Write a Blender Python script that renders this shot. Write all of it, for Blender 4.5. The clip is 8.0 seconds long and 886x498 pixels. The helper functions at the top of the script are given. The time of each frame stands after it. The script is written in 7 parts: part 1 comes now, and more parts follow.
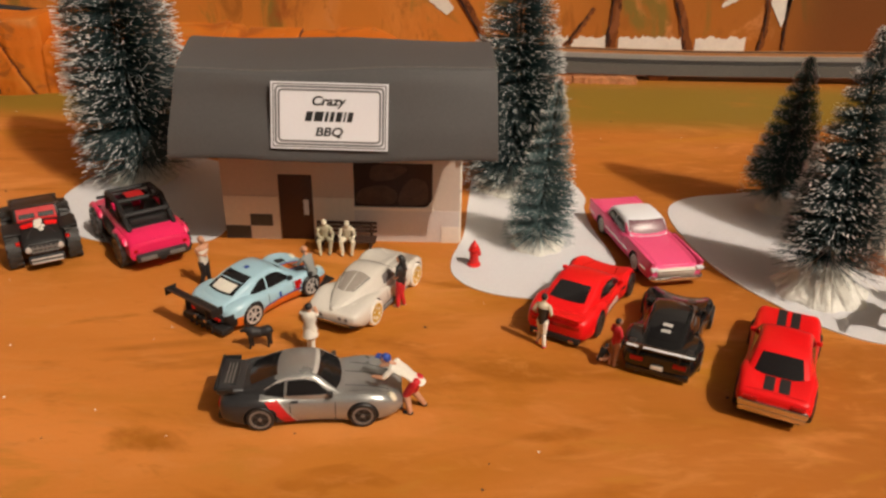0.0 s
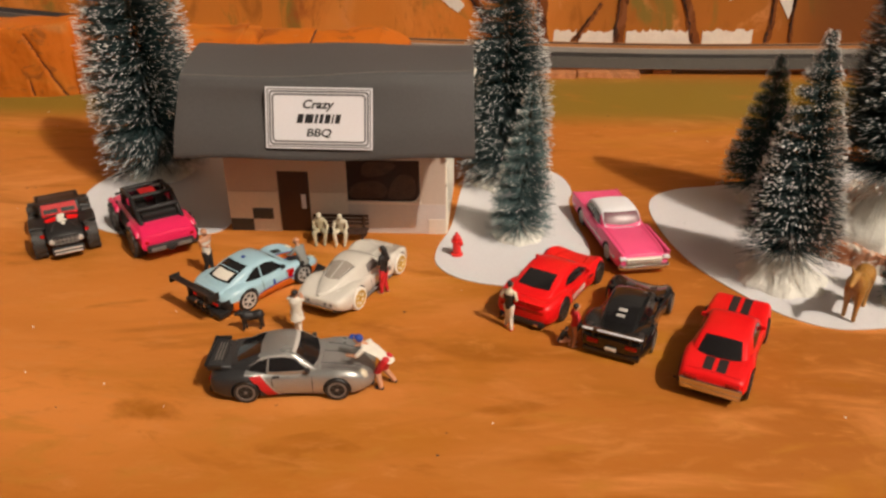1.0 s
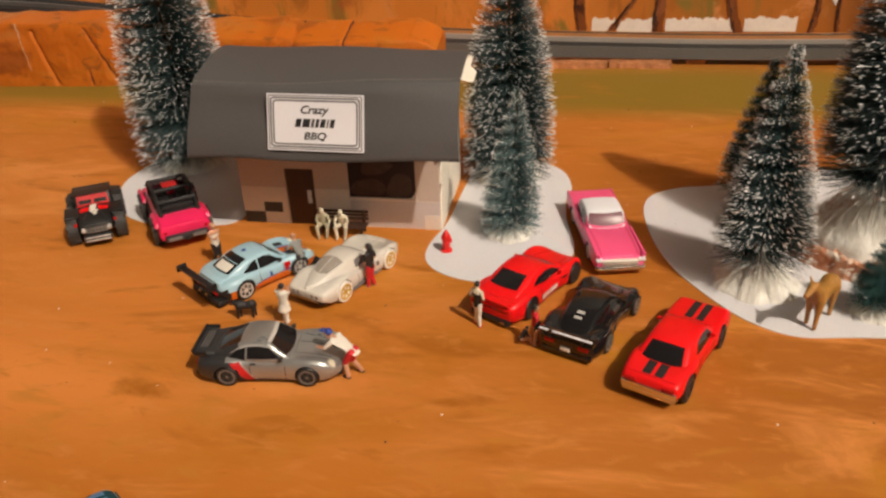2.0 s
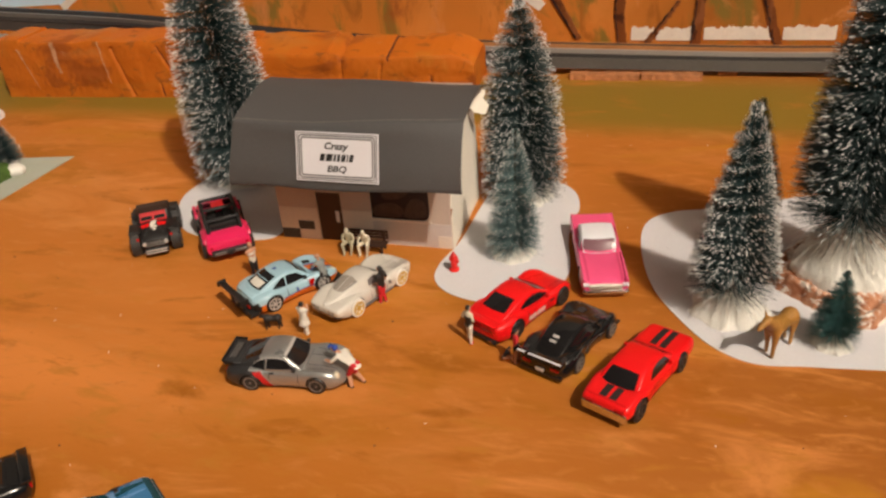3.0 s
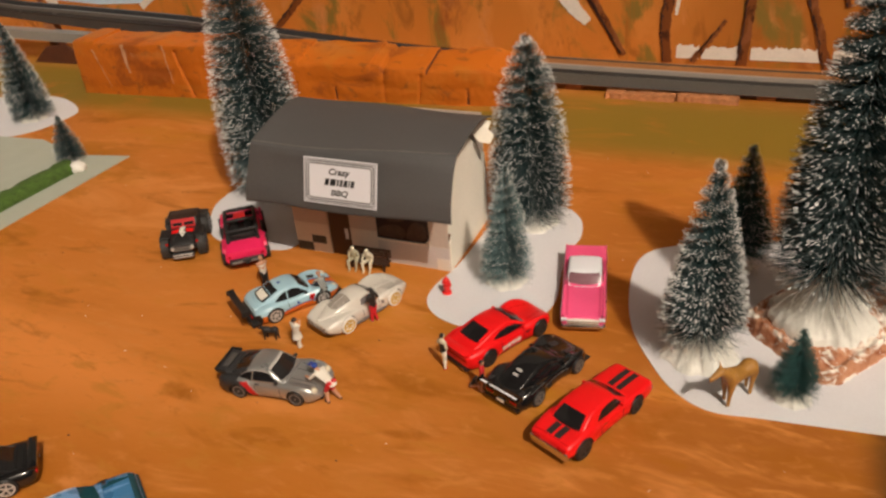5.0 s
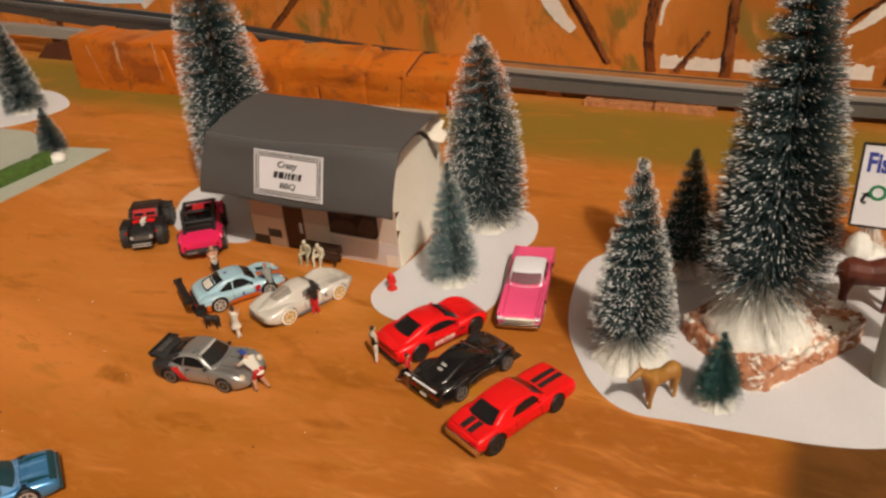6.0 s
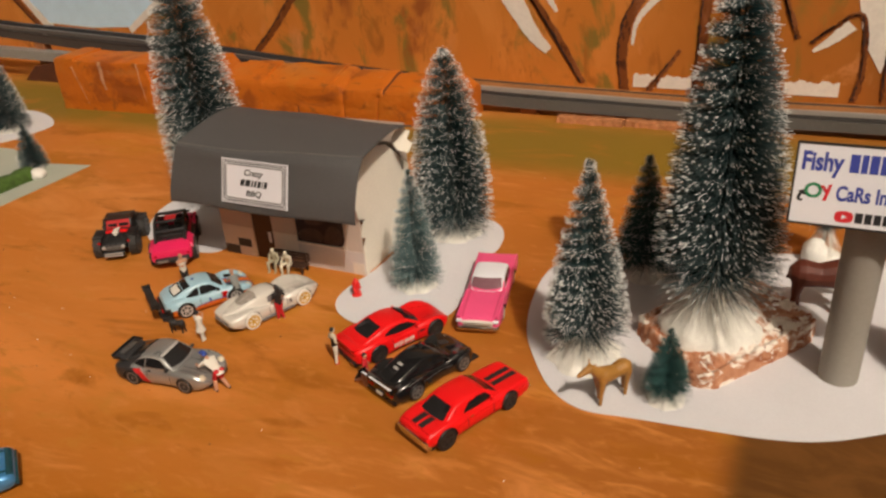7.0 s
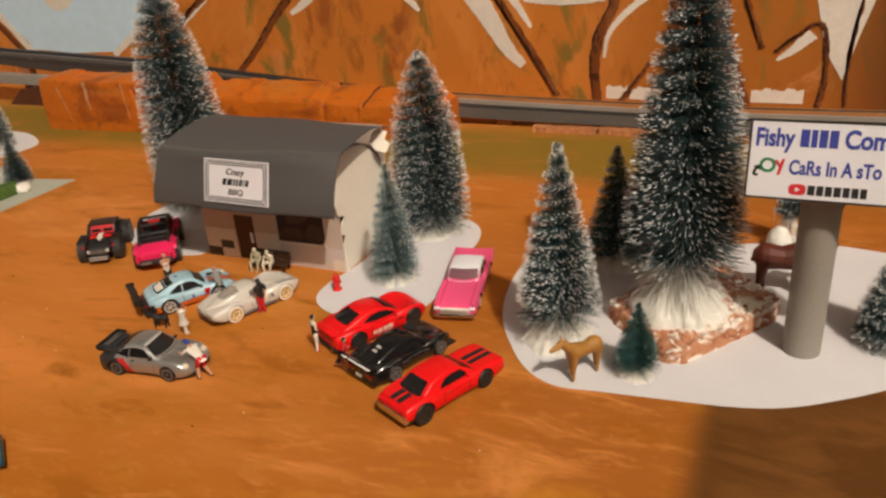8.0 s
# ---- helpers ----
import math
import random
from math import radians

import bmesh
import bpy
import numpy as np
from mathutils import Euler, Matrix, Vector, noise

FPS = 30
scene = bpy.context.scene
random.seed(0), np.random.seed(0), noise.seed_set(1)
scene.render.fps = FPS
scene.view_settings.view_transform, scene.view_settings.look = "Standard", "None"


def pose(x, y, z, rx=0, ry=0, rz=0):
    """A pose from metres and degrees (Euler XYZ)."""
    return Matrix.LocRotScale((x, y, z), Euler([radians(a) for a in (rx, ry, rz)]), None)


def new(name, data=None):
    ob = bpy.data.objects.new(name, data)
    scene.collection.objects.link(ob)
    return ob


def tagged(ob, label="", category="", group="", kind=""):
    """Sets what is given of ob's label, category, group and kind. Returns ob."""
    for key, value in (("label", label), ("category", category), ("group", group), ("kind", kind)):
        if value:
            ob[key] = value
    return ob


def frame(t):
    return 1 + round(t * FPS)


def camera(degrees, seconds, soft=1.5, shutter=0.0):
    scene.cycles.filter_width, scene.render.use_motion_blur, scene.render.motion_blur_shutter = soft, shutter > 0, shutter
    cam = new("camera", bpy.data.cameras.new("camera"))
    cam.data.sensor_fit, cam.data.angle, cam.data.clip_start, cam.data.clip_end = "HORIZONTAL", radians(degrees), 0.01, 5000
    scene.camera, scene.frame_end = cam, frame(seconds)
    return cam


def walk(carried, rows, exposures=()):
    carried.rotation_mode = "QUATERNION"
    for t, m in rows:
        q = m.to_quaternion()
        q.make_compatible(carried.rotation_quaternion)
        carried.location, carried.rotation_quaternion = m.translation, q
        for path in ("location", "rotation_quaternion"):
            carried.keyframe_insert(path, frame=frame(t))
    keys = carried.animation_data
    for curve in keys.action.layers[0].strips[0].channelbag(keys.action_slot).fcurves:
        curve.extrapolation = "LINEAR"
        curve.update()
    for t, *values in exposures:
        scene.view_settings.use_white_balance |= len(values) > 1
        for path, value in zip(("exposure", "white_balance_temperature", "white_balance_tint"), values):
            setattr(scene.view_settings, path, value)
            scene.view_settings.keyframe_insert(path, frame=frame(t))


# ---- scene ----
cam = camera(59.37, 8.0, soft=2.5)
# seconds, eye x y z in metres, yaw, pitch, roll in degrees
EXPOSURES = [(0.0, 0.04), (1.0, 0.06), (4.0, -0.04), (6.5, -0.10), (8.0, -0.08)]
ROWS = [
    (0.0, 0.09109, -0.36960, 0.17711, 0.919, -26.099, 0.911),
    (0.5, 0.10371, -0.38383, 0.18203, 2.368, -26.327, 0.098),
    (1.0, 0.11961, -0.39414, 0.19050, 4.035, -26.864, -0.625),
    (2.5, 0.19756, -0.41298, 0.23333, 14.394, -29.728, -3.542),
    (3.0, 0.21997, -0.42552, 0.26039, 17.419, -30.362, -4.734),
    (3.5, 0.23443, -0.43095, 0.28353, 19.568, -30.993, -5.511),
    (4.0, 0.24958, -0.43049, 0.29562, 21.398, -31.481, -5.829),
    (5.5, 0.30280, -0.40520, 0.28823, 26.155, -30.853, -4.833),
    (6.0, 0.32988, -0.40076, 0.28125, 26.741, -30.047, -4.372),
    (6.5, 0.34679, -0.39887, 0.27635, 26.817, -29.079, -4.254),
    (7.0, 0.35704, -0.40577, 0.27097, 26.402, -27.908, -4.328),
    (7.5, 0.36508, -0.41625, 0.26408, 25.849, -26.681, -4.564),
    (8.0, 0.37181, -0.42728, 0.25296, 25.061, -25.503, -4.684),
]
walk(cam, [(t, pose(x, y, z, 90 + pitch, 0, yaw) @ pose(0, 0, 0, 0, 0, roll)) for t, x, y, z, yaw, pitch, roll in ROWS], EXPOSURES)

# ---- light: an unseen, added closed room with one ceiling lamp far to the front right ----
world = bpy.data.worlds.new("room_air")
world.use_nodes = True
world.node_tree.nodes["Background"].inputs[0].default_value = (1.0, 0.86, 0.7, 1)
world.node_tree.nodes["Background"].inputs[1].default_value = 0.0
scene.world = world

LAMP = (3.23, -2.85, 4.95)
bulb = bpy.data.lights.new("ceiling_bulb", "POINT")
bulb.energy, bulb.color, bulb.shadow_soft_size = 1390.0, (1.0, 0.86, 0.71), 0.08
new("ceiling_bulb", bulb).location = LAMP


# ---- materials ----
def node(tree, kind, **sockets):
    n = tree.nodes.new(kind)
    for key, value in sockets.items():
        n.inputs[key.replace("_", " ")].default_value = value
    return n


def material(name, colour, rough=0.5, metal=0.0, vary=0.12, grain=900.0, stain=60.0, bump=0.1, coat=0.0, spec=0.5, depth=0.0002):
    """Paint, paper, plastic or metal with grain and larger stains in its colour and a fine relief."""
    m = bpy.data.materials.new(name)
    m.use_nodes = True
    t = m.node_tree
    bsdf = t.nodes["Principled BSDF"]
    bsdf.inputs["Metallic"].default_value = metal
    bsdf.inputs["Specular IOR Level"].default_value = spec
    bsdf.inputs["Coat Weight"].default_value = coat
    bsdf.inputs["Coat Roughness"].default_value = 0.08
    where = t.nodes.new("ShaderNodeTexCoord")
    fine = node(t, "ShaderNodeTexNoise", Scale=grain, Detail=4.0)
    broad = node(t, "ShaderNodeTexNoise", Scale=stain, Detail=3.0)
    for n in (fine, broad):
        t.links.new(where.outputs["Object"], n.inputs["Vector"])
    add = node(t, "ShaderNodeMath")
    add.operation = "ADD"
    t.links.new(fine.outputs["Fac"], add.inputs[0])
    t.links.new(broad.outputs["Fac"], add.inputs[1])
    ramp = t.nodes.new("ShaderNodeMapRange")
    ramp.inputs["From Min"].default_value, ramp.inputs["From Max"].default_value = 0.6, 1.4
    ramp.inputs["To Min"].default_value, ramp.inputs["To Max"].default_value = 1 - vary, 1 + vary
    t.links.new(add.outputs[0], ramp.inputs["Value"])
    scale = t.nodes.new("ShaderNodeVectorMath")
    scale.operation = "SCALE"
    scale.inputs[0].default_value = colour
    t.links.new(ramp.outputs[0], scale.inputs["Scale"])
    t.links.new(scale.outputs[0], bsdf.inputs["Base Color"])
    r = t.nodes.new("ShaderNodeMapRange")
    r.inputs["To Min"].default_value, r.inputs["To Max"].default_value = max(rough - 0.08, 0.02), min(rough + 0.08, 1)
    t.links.new(broad.outputs["Fac"], r.inputs["Value"])
    t.links.new(r.outputs[0], bsdf.inputs["Roughness"])
    if bump:
        b = node(t, "ShaderNodeBump", Strength=bump, Distance=depth)
        t.links.new(fine.outputs["Fac"], b.inputs["Height"])
        t.links.new(b.outputs[0], bsdf.inputs["Normal"])
    return m


def painted(name, base, marks, scale=(3.0, 9.0, 9.0), grain=500.0, bump=0.35, rough=0.62):
    """Brush-painted board: a base colour with further colours dabbed on in long strokes.
    marks: (colour, noise scale, threshold, softness, (low y, high y) or a tuple of such bands, or None)."""
    m = bpy.data.materials.new(name)
    m.use_nodes = True
    t = m.node_tree
    bsdf = t.nodes["Principled BSDF"]
    bsdf.inputs["Roughness"].default_value = rough
    bsdf.inputs["Specular IOR Level"].default_value = 0.2
    where = t.nodes.new("ShaderNodeTexCoord")
    stretch = t.nodes.new("ShaderNodeMapping")
    stretch.inputs["Scale"].default_value = scale
    t.links.new(where.outputs["Object"], stretch.inputs["Vector"])
    parts = t.nodes.new("ShaderNodeSeparateXYZ")
    t.links.new(where.outputs["Object"], parts.inputs[0])
    last = None
    for n, (colour, size, low, soft, band) in enumerate(marks):
        noise_n = node(t, "ShaderNodeTexNoise", Scale=size, Detail=5.0, Roughness=0.6, Distortion=0.6)
        shift = t.nodes.new("ShaderNodeVectorMath")
        shift.inputs[1].default_value = (3.1 * n, 1.7 * n, 0)
        t.links.new(stretch.outputs[0], shift.inputs[0])
        t.links.new(shift.outputs[0], noise_n.inputs["Vector"])
        ramp = t.nodes.new("ShaderNodeMapRange")
        ramp.interpolation_type = "SMOOTHSTEP"
        ramp.inputs["From Min"].default_value, ramp.inputs["From Max"].default_value = low, low + soft
        t.links.new(noise_n.outputs["Fac"], ramp.inputs["Value"])
        factor = ramp.outputs[0]
        if band:
            for axis, edge, sign, blur in [(b[0], e, s, b[3]) for b in (band if isinstance(band[0], tuple) else (band,)) for e, s in ((b[1], 1), (b[2], -1))]:
                cut = t.nodes.new("ShaderNodeMapRange")
                cut.interpolation_type = "SMOOTHSTEP"
                cut.inputs["From Min"].default_value = edge - sign * blur
                cut.inputs["From Max"].default_value = edge + sign * blur
                t.links.new(parts.outputs[axis], cut.inputs["Value"])
                mul = t.nodes.new("ShaderNodeMath")
                mul.operation = "MULTIPLY"
                t.links.new(factor, mul.inputs[0])
                t.links.new(cut.outputs[0], mul.inputs[1])
                factor = mul.outputs[0]
        mix = t.nodes.new("ShaderNodeMix")
        mix.data_type = "RGBA"
        mix.inputs[6].default_value = (*base, 1)
        mix.inputs[7].default_value = (*colour, 1)
        t.links.new(factor, mix.inputs[0])
        if last:
            t.links.new(last.outputs[2], mix.inputs[6])
        last = mix
    t.links.new(last.outputs[2], bsdf.inputs["Base Color"])
    fine = node(t, "ShaderNodeTexNoise", Scale=grain, Detail=5.0)
    t.links.new(where.outputs["Object"], fine.inputs["Vector"])
    b = node(t, "ShaderNodeBump", Strength=bump, Distance=0.0004)
    t.links.new(fine.outputs["Fac"], b.inputs["Height"])
    t.links.new(b.outputs[0], bsdf.inputs["Normal"])
    return m


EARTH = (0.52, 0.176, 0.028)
GROUND = painted("painted_earth_with_falloff", EARTH, [
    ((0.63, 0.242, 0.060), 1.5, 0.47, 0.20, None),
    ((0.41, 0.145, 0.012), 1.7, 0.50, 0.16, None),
    # right side darkened by colour to offset the lamp's brighter side
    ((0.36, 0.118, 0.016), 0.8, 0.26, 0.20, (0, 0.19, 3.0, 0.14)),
    # front left lightened by colour to offset the lamp's falloff
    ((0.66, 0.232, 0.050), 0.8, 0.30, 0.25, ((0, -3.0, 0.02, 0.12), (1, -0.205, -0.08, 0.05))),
    # near edge darker
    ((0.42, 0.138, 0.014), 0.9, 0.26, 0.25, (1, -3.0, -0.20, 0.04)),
    ((0.35, 0.115, 0.010), 2.6, 0.55, 0.14, None),
    ((0.62, 0.236, 0.060), 3.0, 0.56, 0.16, None),
    ((0.48, 0.195, 0.016), 1.3, 0.54, 0.18, None),
    ((0.38, 0.128, 0.012), 5.5, 0.58, 0.14, None),
    ((0.56, 0.215, 0.050), 8.0, 0.58, 0.16, None),
    ((0.57, 0.218, 0.055), 14.0, 0.52, 0.30, None),
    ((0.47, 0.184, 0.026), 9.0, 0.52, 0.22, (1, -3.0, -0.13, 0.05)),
    ((0.44, 0.145, 0.018), 18.0, 0.57, 0.25, None),
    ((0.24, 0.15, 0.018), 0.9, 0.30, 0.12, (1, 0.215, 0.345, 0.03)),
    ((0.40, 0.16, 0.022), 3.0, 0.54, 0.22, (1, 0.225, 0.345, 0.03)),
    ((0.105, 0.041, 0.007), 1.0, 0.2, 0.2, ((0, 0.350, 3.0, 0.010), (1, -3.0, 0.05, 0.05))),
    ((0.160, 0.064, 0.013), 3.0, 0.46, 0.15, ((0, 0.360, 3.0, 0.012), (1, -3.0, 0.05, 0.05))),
], scale=(3.4, 9.0, 9.0), grain=380, bump=0.5)
CLIFF = painted("painted_foam_rock", (0.52, 0.135, 0.010), [
    ((0.50, 0.155, 0.016), 2.0, 0.5, 0.15, None),
    ((0.33, 0.085, 0.012), 2.5, 0.55, 0.10, None),
    ((0.33, 0.10, 0.015), 9.0, 0.58, 0.08, None),
    ((0.46, 0.165, 0.035), 2.2, 0.46, 0.18, (2, 0.047, 0.3, 0.005)),
    ((0.48, 0.25, 0.13), 5.0, 0.66, 0.08, (2, 0.044, 0.3, 0.005)),
], scale=(6, 9, 9), grain=300, bump=0.6)
CRACK_AND_GAP = material("dark_brown_crack_and_gap", (0.10, 0.028, 0.008), 0.9, vary=0.3)
SCUFF = material("pale_scuffed_foam", (0.50, 0.27, 0.15), 0.9, vary=0.25, stain=120)
MURAL = painted("painted_backboard", (0.57, 0.200, 0.030), [
    ((0.65, 0.245, 0.048), 1.6, 0.48, 0.14, None),
    # base turns darker brown towards the right
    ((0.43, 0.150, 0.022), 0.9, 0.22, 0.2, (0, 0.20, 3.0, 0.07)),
    ((0.24, 0.16, 0.03), 2.6, 0.53, 0.12, None),
    ((0.32, 0.098, 0.02), 1.8, 0.56, 0.12, None),
    ((0.62, 0.25, 0.075), 3.4, 0.58, 0.12, (2, 0.0, 0.06, 0.02)),
    ((0.38, 0.135, 0.02), 6.0, 0.55, 0.14, None),
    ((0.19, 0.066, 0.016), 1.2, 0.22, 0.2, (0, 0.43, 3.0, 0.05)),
], scale=(7, 7, 3.5), grain=350, bump=0.6)
TRUNK = painted("dark_brown_brushwork", (0.19, 0.058, 0.014), [
    ((0.25, 0.09, 0.03), 6.0, 0.5, 0.1, None),
    ((0.07, 0.02, 0.008), 9.0, 0.55, 0.08, None),
], scale=(12, 12, 5), grain=500, bump=0.9)
TRUNK_DARK = material("black_brown_brushwork", (0.045, 0.014, 0.006), 0.7, vary=0.4, bump=0.8, depth=0.0008)
SNOW = material("white_paper", (0.66, 0.66, 0.685), 0.85, vary=0.05, bump=0.15, grain=700, stain=25)
FLOCK = material("white_flock", (0.81, 0.80, 0.745), 0.95, vary=0.10, bump=0.8, grain=900, stain=150, depth=0.0006)
WHITE_PAINT = material("white_mural_paint", (0.78, 0.75, 0.68), 0.7, vary=0.10, bump=0.4, grain=400)
SKY_PAINT = material("pale_blue_mural_paint", (0.60, 0.82, 0.97), 0.7, vary=0.06, bump=0.3, grain=400)
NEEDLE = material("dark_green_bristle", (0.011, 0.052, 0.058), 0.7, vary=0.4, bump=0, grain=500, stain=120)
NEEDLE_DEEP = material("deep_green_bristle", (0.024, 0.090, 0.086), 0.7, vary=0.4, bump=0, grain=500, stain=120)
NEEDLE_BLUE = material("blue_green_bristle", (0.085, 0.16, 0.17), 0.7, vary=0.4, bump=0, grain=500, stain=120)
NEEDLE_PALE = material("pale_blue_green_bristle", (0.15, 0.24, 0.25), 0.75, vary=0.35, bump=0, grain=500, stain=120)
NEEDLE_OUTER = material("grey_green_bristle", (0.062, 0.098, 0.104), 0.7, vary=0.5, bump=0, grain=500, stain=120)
FROST = material("frosted_bristle_tip", (0.80, 0.83, 0.83), 0.9, vary=0.2, bump=0, grain=700)
WIRE = material("twisted_wire", (0.05, 0.06, 0.05), 0.5, 0.6)
ROAD = material("grey_track_plastic", (0.060, 0.060, 0.062), 0.24, vary=0.15, grain=600, stain=20)
TRACK_REFLECTION = material("brown_track_reflection", (0.30, 0.125, 0.036), 0.7, vary=0.3, grain=300, stain=30, bump=0.4)
ROAD_FACE = material("mid_grey_track_plastic", (0.11, 0.107, 0.10), 0.35, vary=0.18, grain=500, stain=16)
ROAD_LIP = material("pale_track_edge", (0.30, 0.295, 0.28), 0.32, vary=0.12, grain=600, stain=20)
PLANK = material("red_brown_bark_strip", (0.42, 0.165, 0.06), 0.8, vary=0.4, bump=0.9, grain=250, stain=80, depth=0.001)
GREY_PAPER = material("grey_green_paper", (0.40, 0.43, 0.36), 0.85, vary=0.06)
HEDGE = material("green_foam_hedge", (0.06, 0.12, 0.018), 0.95, vary=0.45, bump=1.0, grain=600, stain=200, depth=0.001)
ROOF_HIGHLIGHT = material("highlit_charcoal_card", (0.13, 0.12, 0.11), 0.8, vary=0.25, bump=0.2, grain=400, stain=60)
ROOF = material("charcoal_card", (0.079, 0.078, 0.079), 0.75, vary=0.10, bump=0.2, grain=800, stain=18)
WALL = material("beige_grey_card", (0.58, 0.47, 0.39), 0.8, vary=0.06, grain=500, stain=30)
WALL_PALE = material("pale_card", (0.74, 0.65, 0.56), 0.8, vary=0.06, grain=500, stain=30)
WALL_LILAC = material("lilac_grey_card", (0.60, 0.53, 0.50), 0.8, vary=0.06, grain=500, stain=30)
GABLE = material("cream_card", (0.86, 0.81, 0.70), 0.85, vary=0.06, grain=500, stain=30)
DOOR_BROWN = material("dark_brown_door", (0.060, 0.024, 0.014), 0.5, vary=0.2)
PANE = material("smoked_window", (0.030, 0.011, 0.007), 0.32, vary=0.3, bump=0, spec=0.3)
PANE_PRINT = material("dim_brown_window_print", (0.075, 0.038, 0.026), 0.4, vary=0.35, bump=0, spec=0.3, stain=200)
DARK_TILE = material("dark_grey_tile_print", (0.06, 0.055, 0.05), 0.7)
INK = material("black_ink", (0.012, 0.012, 0.014), 0.7, bump=0)
GREY_INK = material("grey_ink", (0.16, 0.16, 0.17), 0.7, bump=0)
BLUE_INK = material("blue_ink", (0.035, 0.055, 0.33), 0.6, bump=0)
RED_INK = material("red_ink", (0.62, 0.02, 0.03), 0.6, bump=0)
GREEN_INK = material("green_ink", (0.015, 0.22, 0.09), 0.6, bump=0)
SIGN_WHITE = material("glossy_white_card", (0.77, 0.79, 0.84), 0.5, vary=0.03, bump=0.05)
POLE = material("grey_card_tube", (0.29, 0.27, 0.235), 0.8, vary=0.06, grain=500, stain=30)
BENCH = material("dark_wood", (0.05, 0.022, 0.012), 0.55, vary=0.3)
BARK = painted("snowy_bark_block", (0.46, 0.215, 0.12), [
    ((0.30, 0.10, 0.045), 7.0, 0.50, 0.14, None),
    ((0.56, 0.30, 0.18), 6.0, 0.52, 0.14, None),
    ((0.80, 0.75, 0.67), 5.0, 0.50, 0.10, (2, 0.0085, 0.05, 0.002)),
    ((0.78, 0.72, 0.64), 12.0, 0.54, 0.07, None),
    ((0.22, 0.07, 0.03), 16.0, 0.62, 0.08, None),
], scale=(9, 9, 14), grain=260, bump=1.0, rough=0.9)
STAG = material("brown_moulded_animal", (0.36, 0.172, 0.032), 0.55, vary=0.25, stain=90)
STAG_RED = material("red_brown_moulded_animal", (0.105, 0.022, 0.010), 0.55, vary=0.25, stain=90)
HYDRANT = material("red_hydrant_plastic", (0.70, 0.018, 0.015), 0.4, vary=0.08)
TYRE = material("black_tyre_plastic", (0.014, 0.013, 0.013), 0.5, vary=0.2, bump=0)
TYRE_GREY = material("grey_tyre_plastic", (0.034, 0.032, 0.030), 0.6, vary=0.35, bump=0.1)
CHROME = material("toy_chrome", (0.72, 0.70, 0.68), 0.22, 1.0, vary=0.08, bump=0)
RIM_SILVER = material("silver_painted_rim", (0.58, 0.56, 0.53), 0.35, 0.25, vary=0.08, bump=0)
RIM_DARK = material("dark_grey_rim", (0.05, 0.05, 0.05), 0.35, 0.5, bump=0)
RIM_GREY = material("grey_painted_rim", (0.20, 0.19, 0.18), 0.35, 0.3, vary=0.1, bump=0)
GOLD = material("yellow_gold_rim", (0.62, 0.40, 0.05), 0.35, 0.3, bump=0)
WHITE_TYRE = material("white_tyre_plastic", (0.78, 0.76, 0.70), 0.5, bump=0)
GLASS = material("dark_car_glass", (0.012, 0.011, 0.012), 0.10, vary=0.1, bump=0, spec=0.7)
GLASS_PALE = material("grey_car_glass", (0.17, 0.15, 0.145), 0.30, vary=0.1, bump=0, spec=0.3)
GLASS_CREAM = material("clouded_car_glass", (0.34, 0.30, 0.26), 0.22, vary=0.15, bump=0, spec=0.5)
GLASS_MAUVE = material("mauve_car_glass", (0.20, 0.10, 0.12), 0.25, vary=0.2, bump=0, spec=0.4)
# darker copy of the pink enamel, for painted shade
PINK_SHADE = material("shaded_pink_car_enamel", (0.70, 0.065, 0.18), 0.34, vary=0.06, spec=0.35, coat=0.2, bump=0.02)
BLACK = material("black_car_enamel", (0.010, 0.0095, 0.010), 0.14, vary=0.1, coat=0.6, bump=0.02)
BLACK_MATT = material("black_moulded_plastic", (0.014, 0.013, 0.013), 0.5, vary=0.15, bump=0.05)
SILVER = material("silver_car_enamel", (0.38, 0.385, 0.375), 0.30, 0.6, vary=0.06, coat=0.4, bump=0.02)
CHARCOAL = material("charcoal_car_enamel", (0.038, 0.038, 0.040), 0.35, 0.2, vary=0.1, bump=0.02)
WHITE_CAR = material("cream_white_car_enamel", (0.64, 0.61, 0.55), 0.26, vary=0.05, coat=0.5, bump=0.02)
SKY_CAR = material("pale_blue_car_enamel", (0.36, 0.56, 0.66), 0.32, vary=0.05, coat=0.4, bump=0.02)
ORANGE_CAR = material("orange_car_stripe", (0.66, 0.15, 0.012), 0.35, vary=0.05, bump=0.02)
RED_CAR = material("bright_red_car_enamel", (0.80, 0.008, 0.010), 0.36, vary=0.05, spec=0.3, coat=0.12, bump=0.02)
TRUCK_RED = material("dark_red_truck_enamel", (0.50, 0.010, 0.012), 0.62, vary=0.2, coat=0.0, bump=0.02)
RED_TAIL = material("red_tail_light", (0.45, 0.008, 0.008), 0.2, vary=0.05, bump=0)
PINK_CAR = material("hot_pink_car_enamel", (0.84, 0.095, 0.25), 0.32, vary=0.05, spec=0.35, coat=0.2, bump=0.02)
PINK_JEEP = material("magenta_pink_plastic", (0.76, 0.018, 0.11), 0.32, vary=0.05, coat=0.3, bump=0.02)
BLUE_CAR = material("metallic_blue_car_enamel", (0.06, 0.24, 0.50), 0.28, 0.3, vary=0.12, coat=0.5, bump=0.02)
BLUE_PALE = material("pale_metallic_blue_enamel", (0.16, 0.36, 0.66), 0.28, 0.2, vary=0.25, coat=0.5, bump=0.02, stain=120)
TEAL_GLASS = material("teal_car_glass", (0.012, 0.065, 0.085), 0.12, vary=0.2, bump=0)
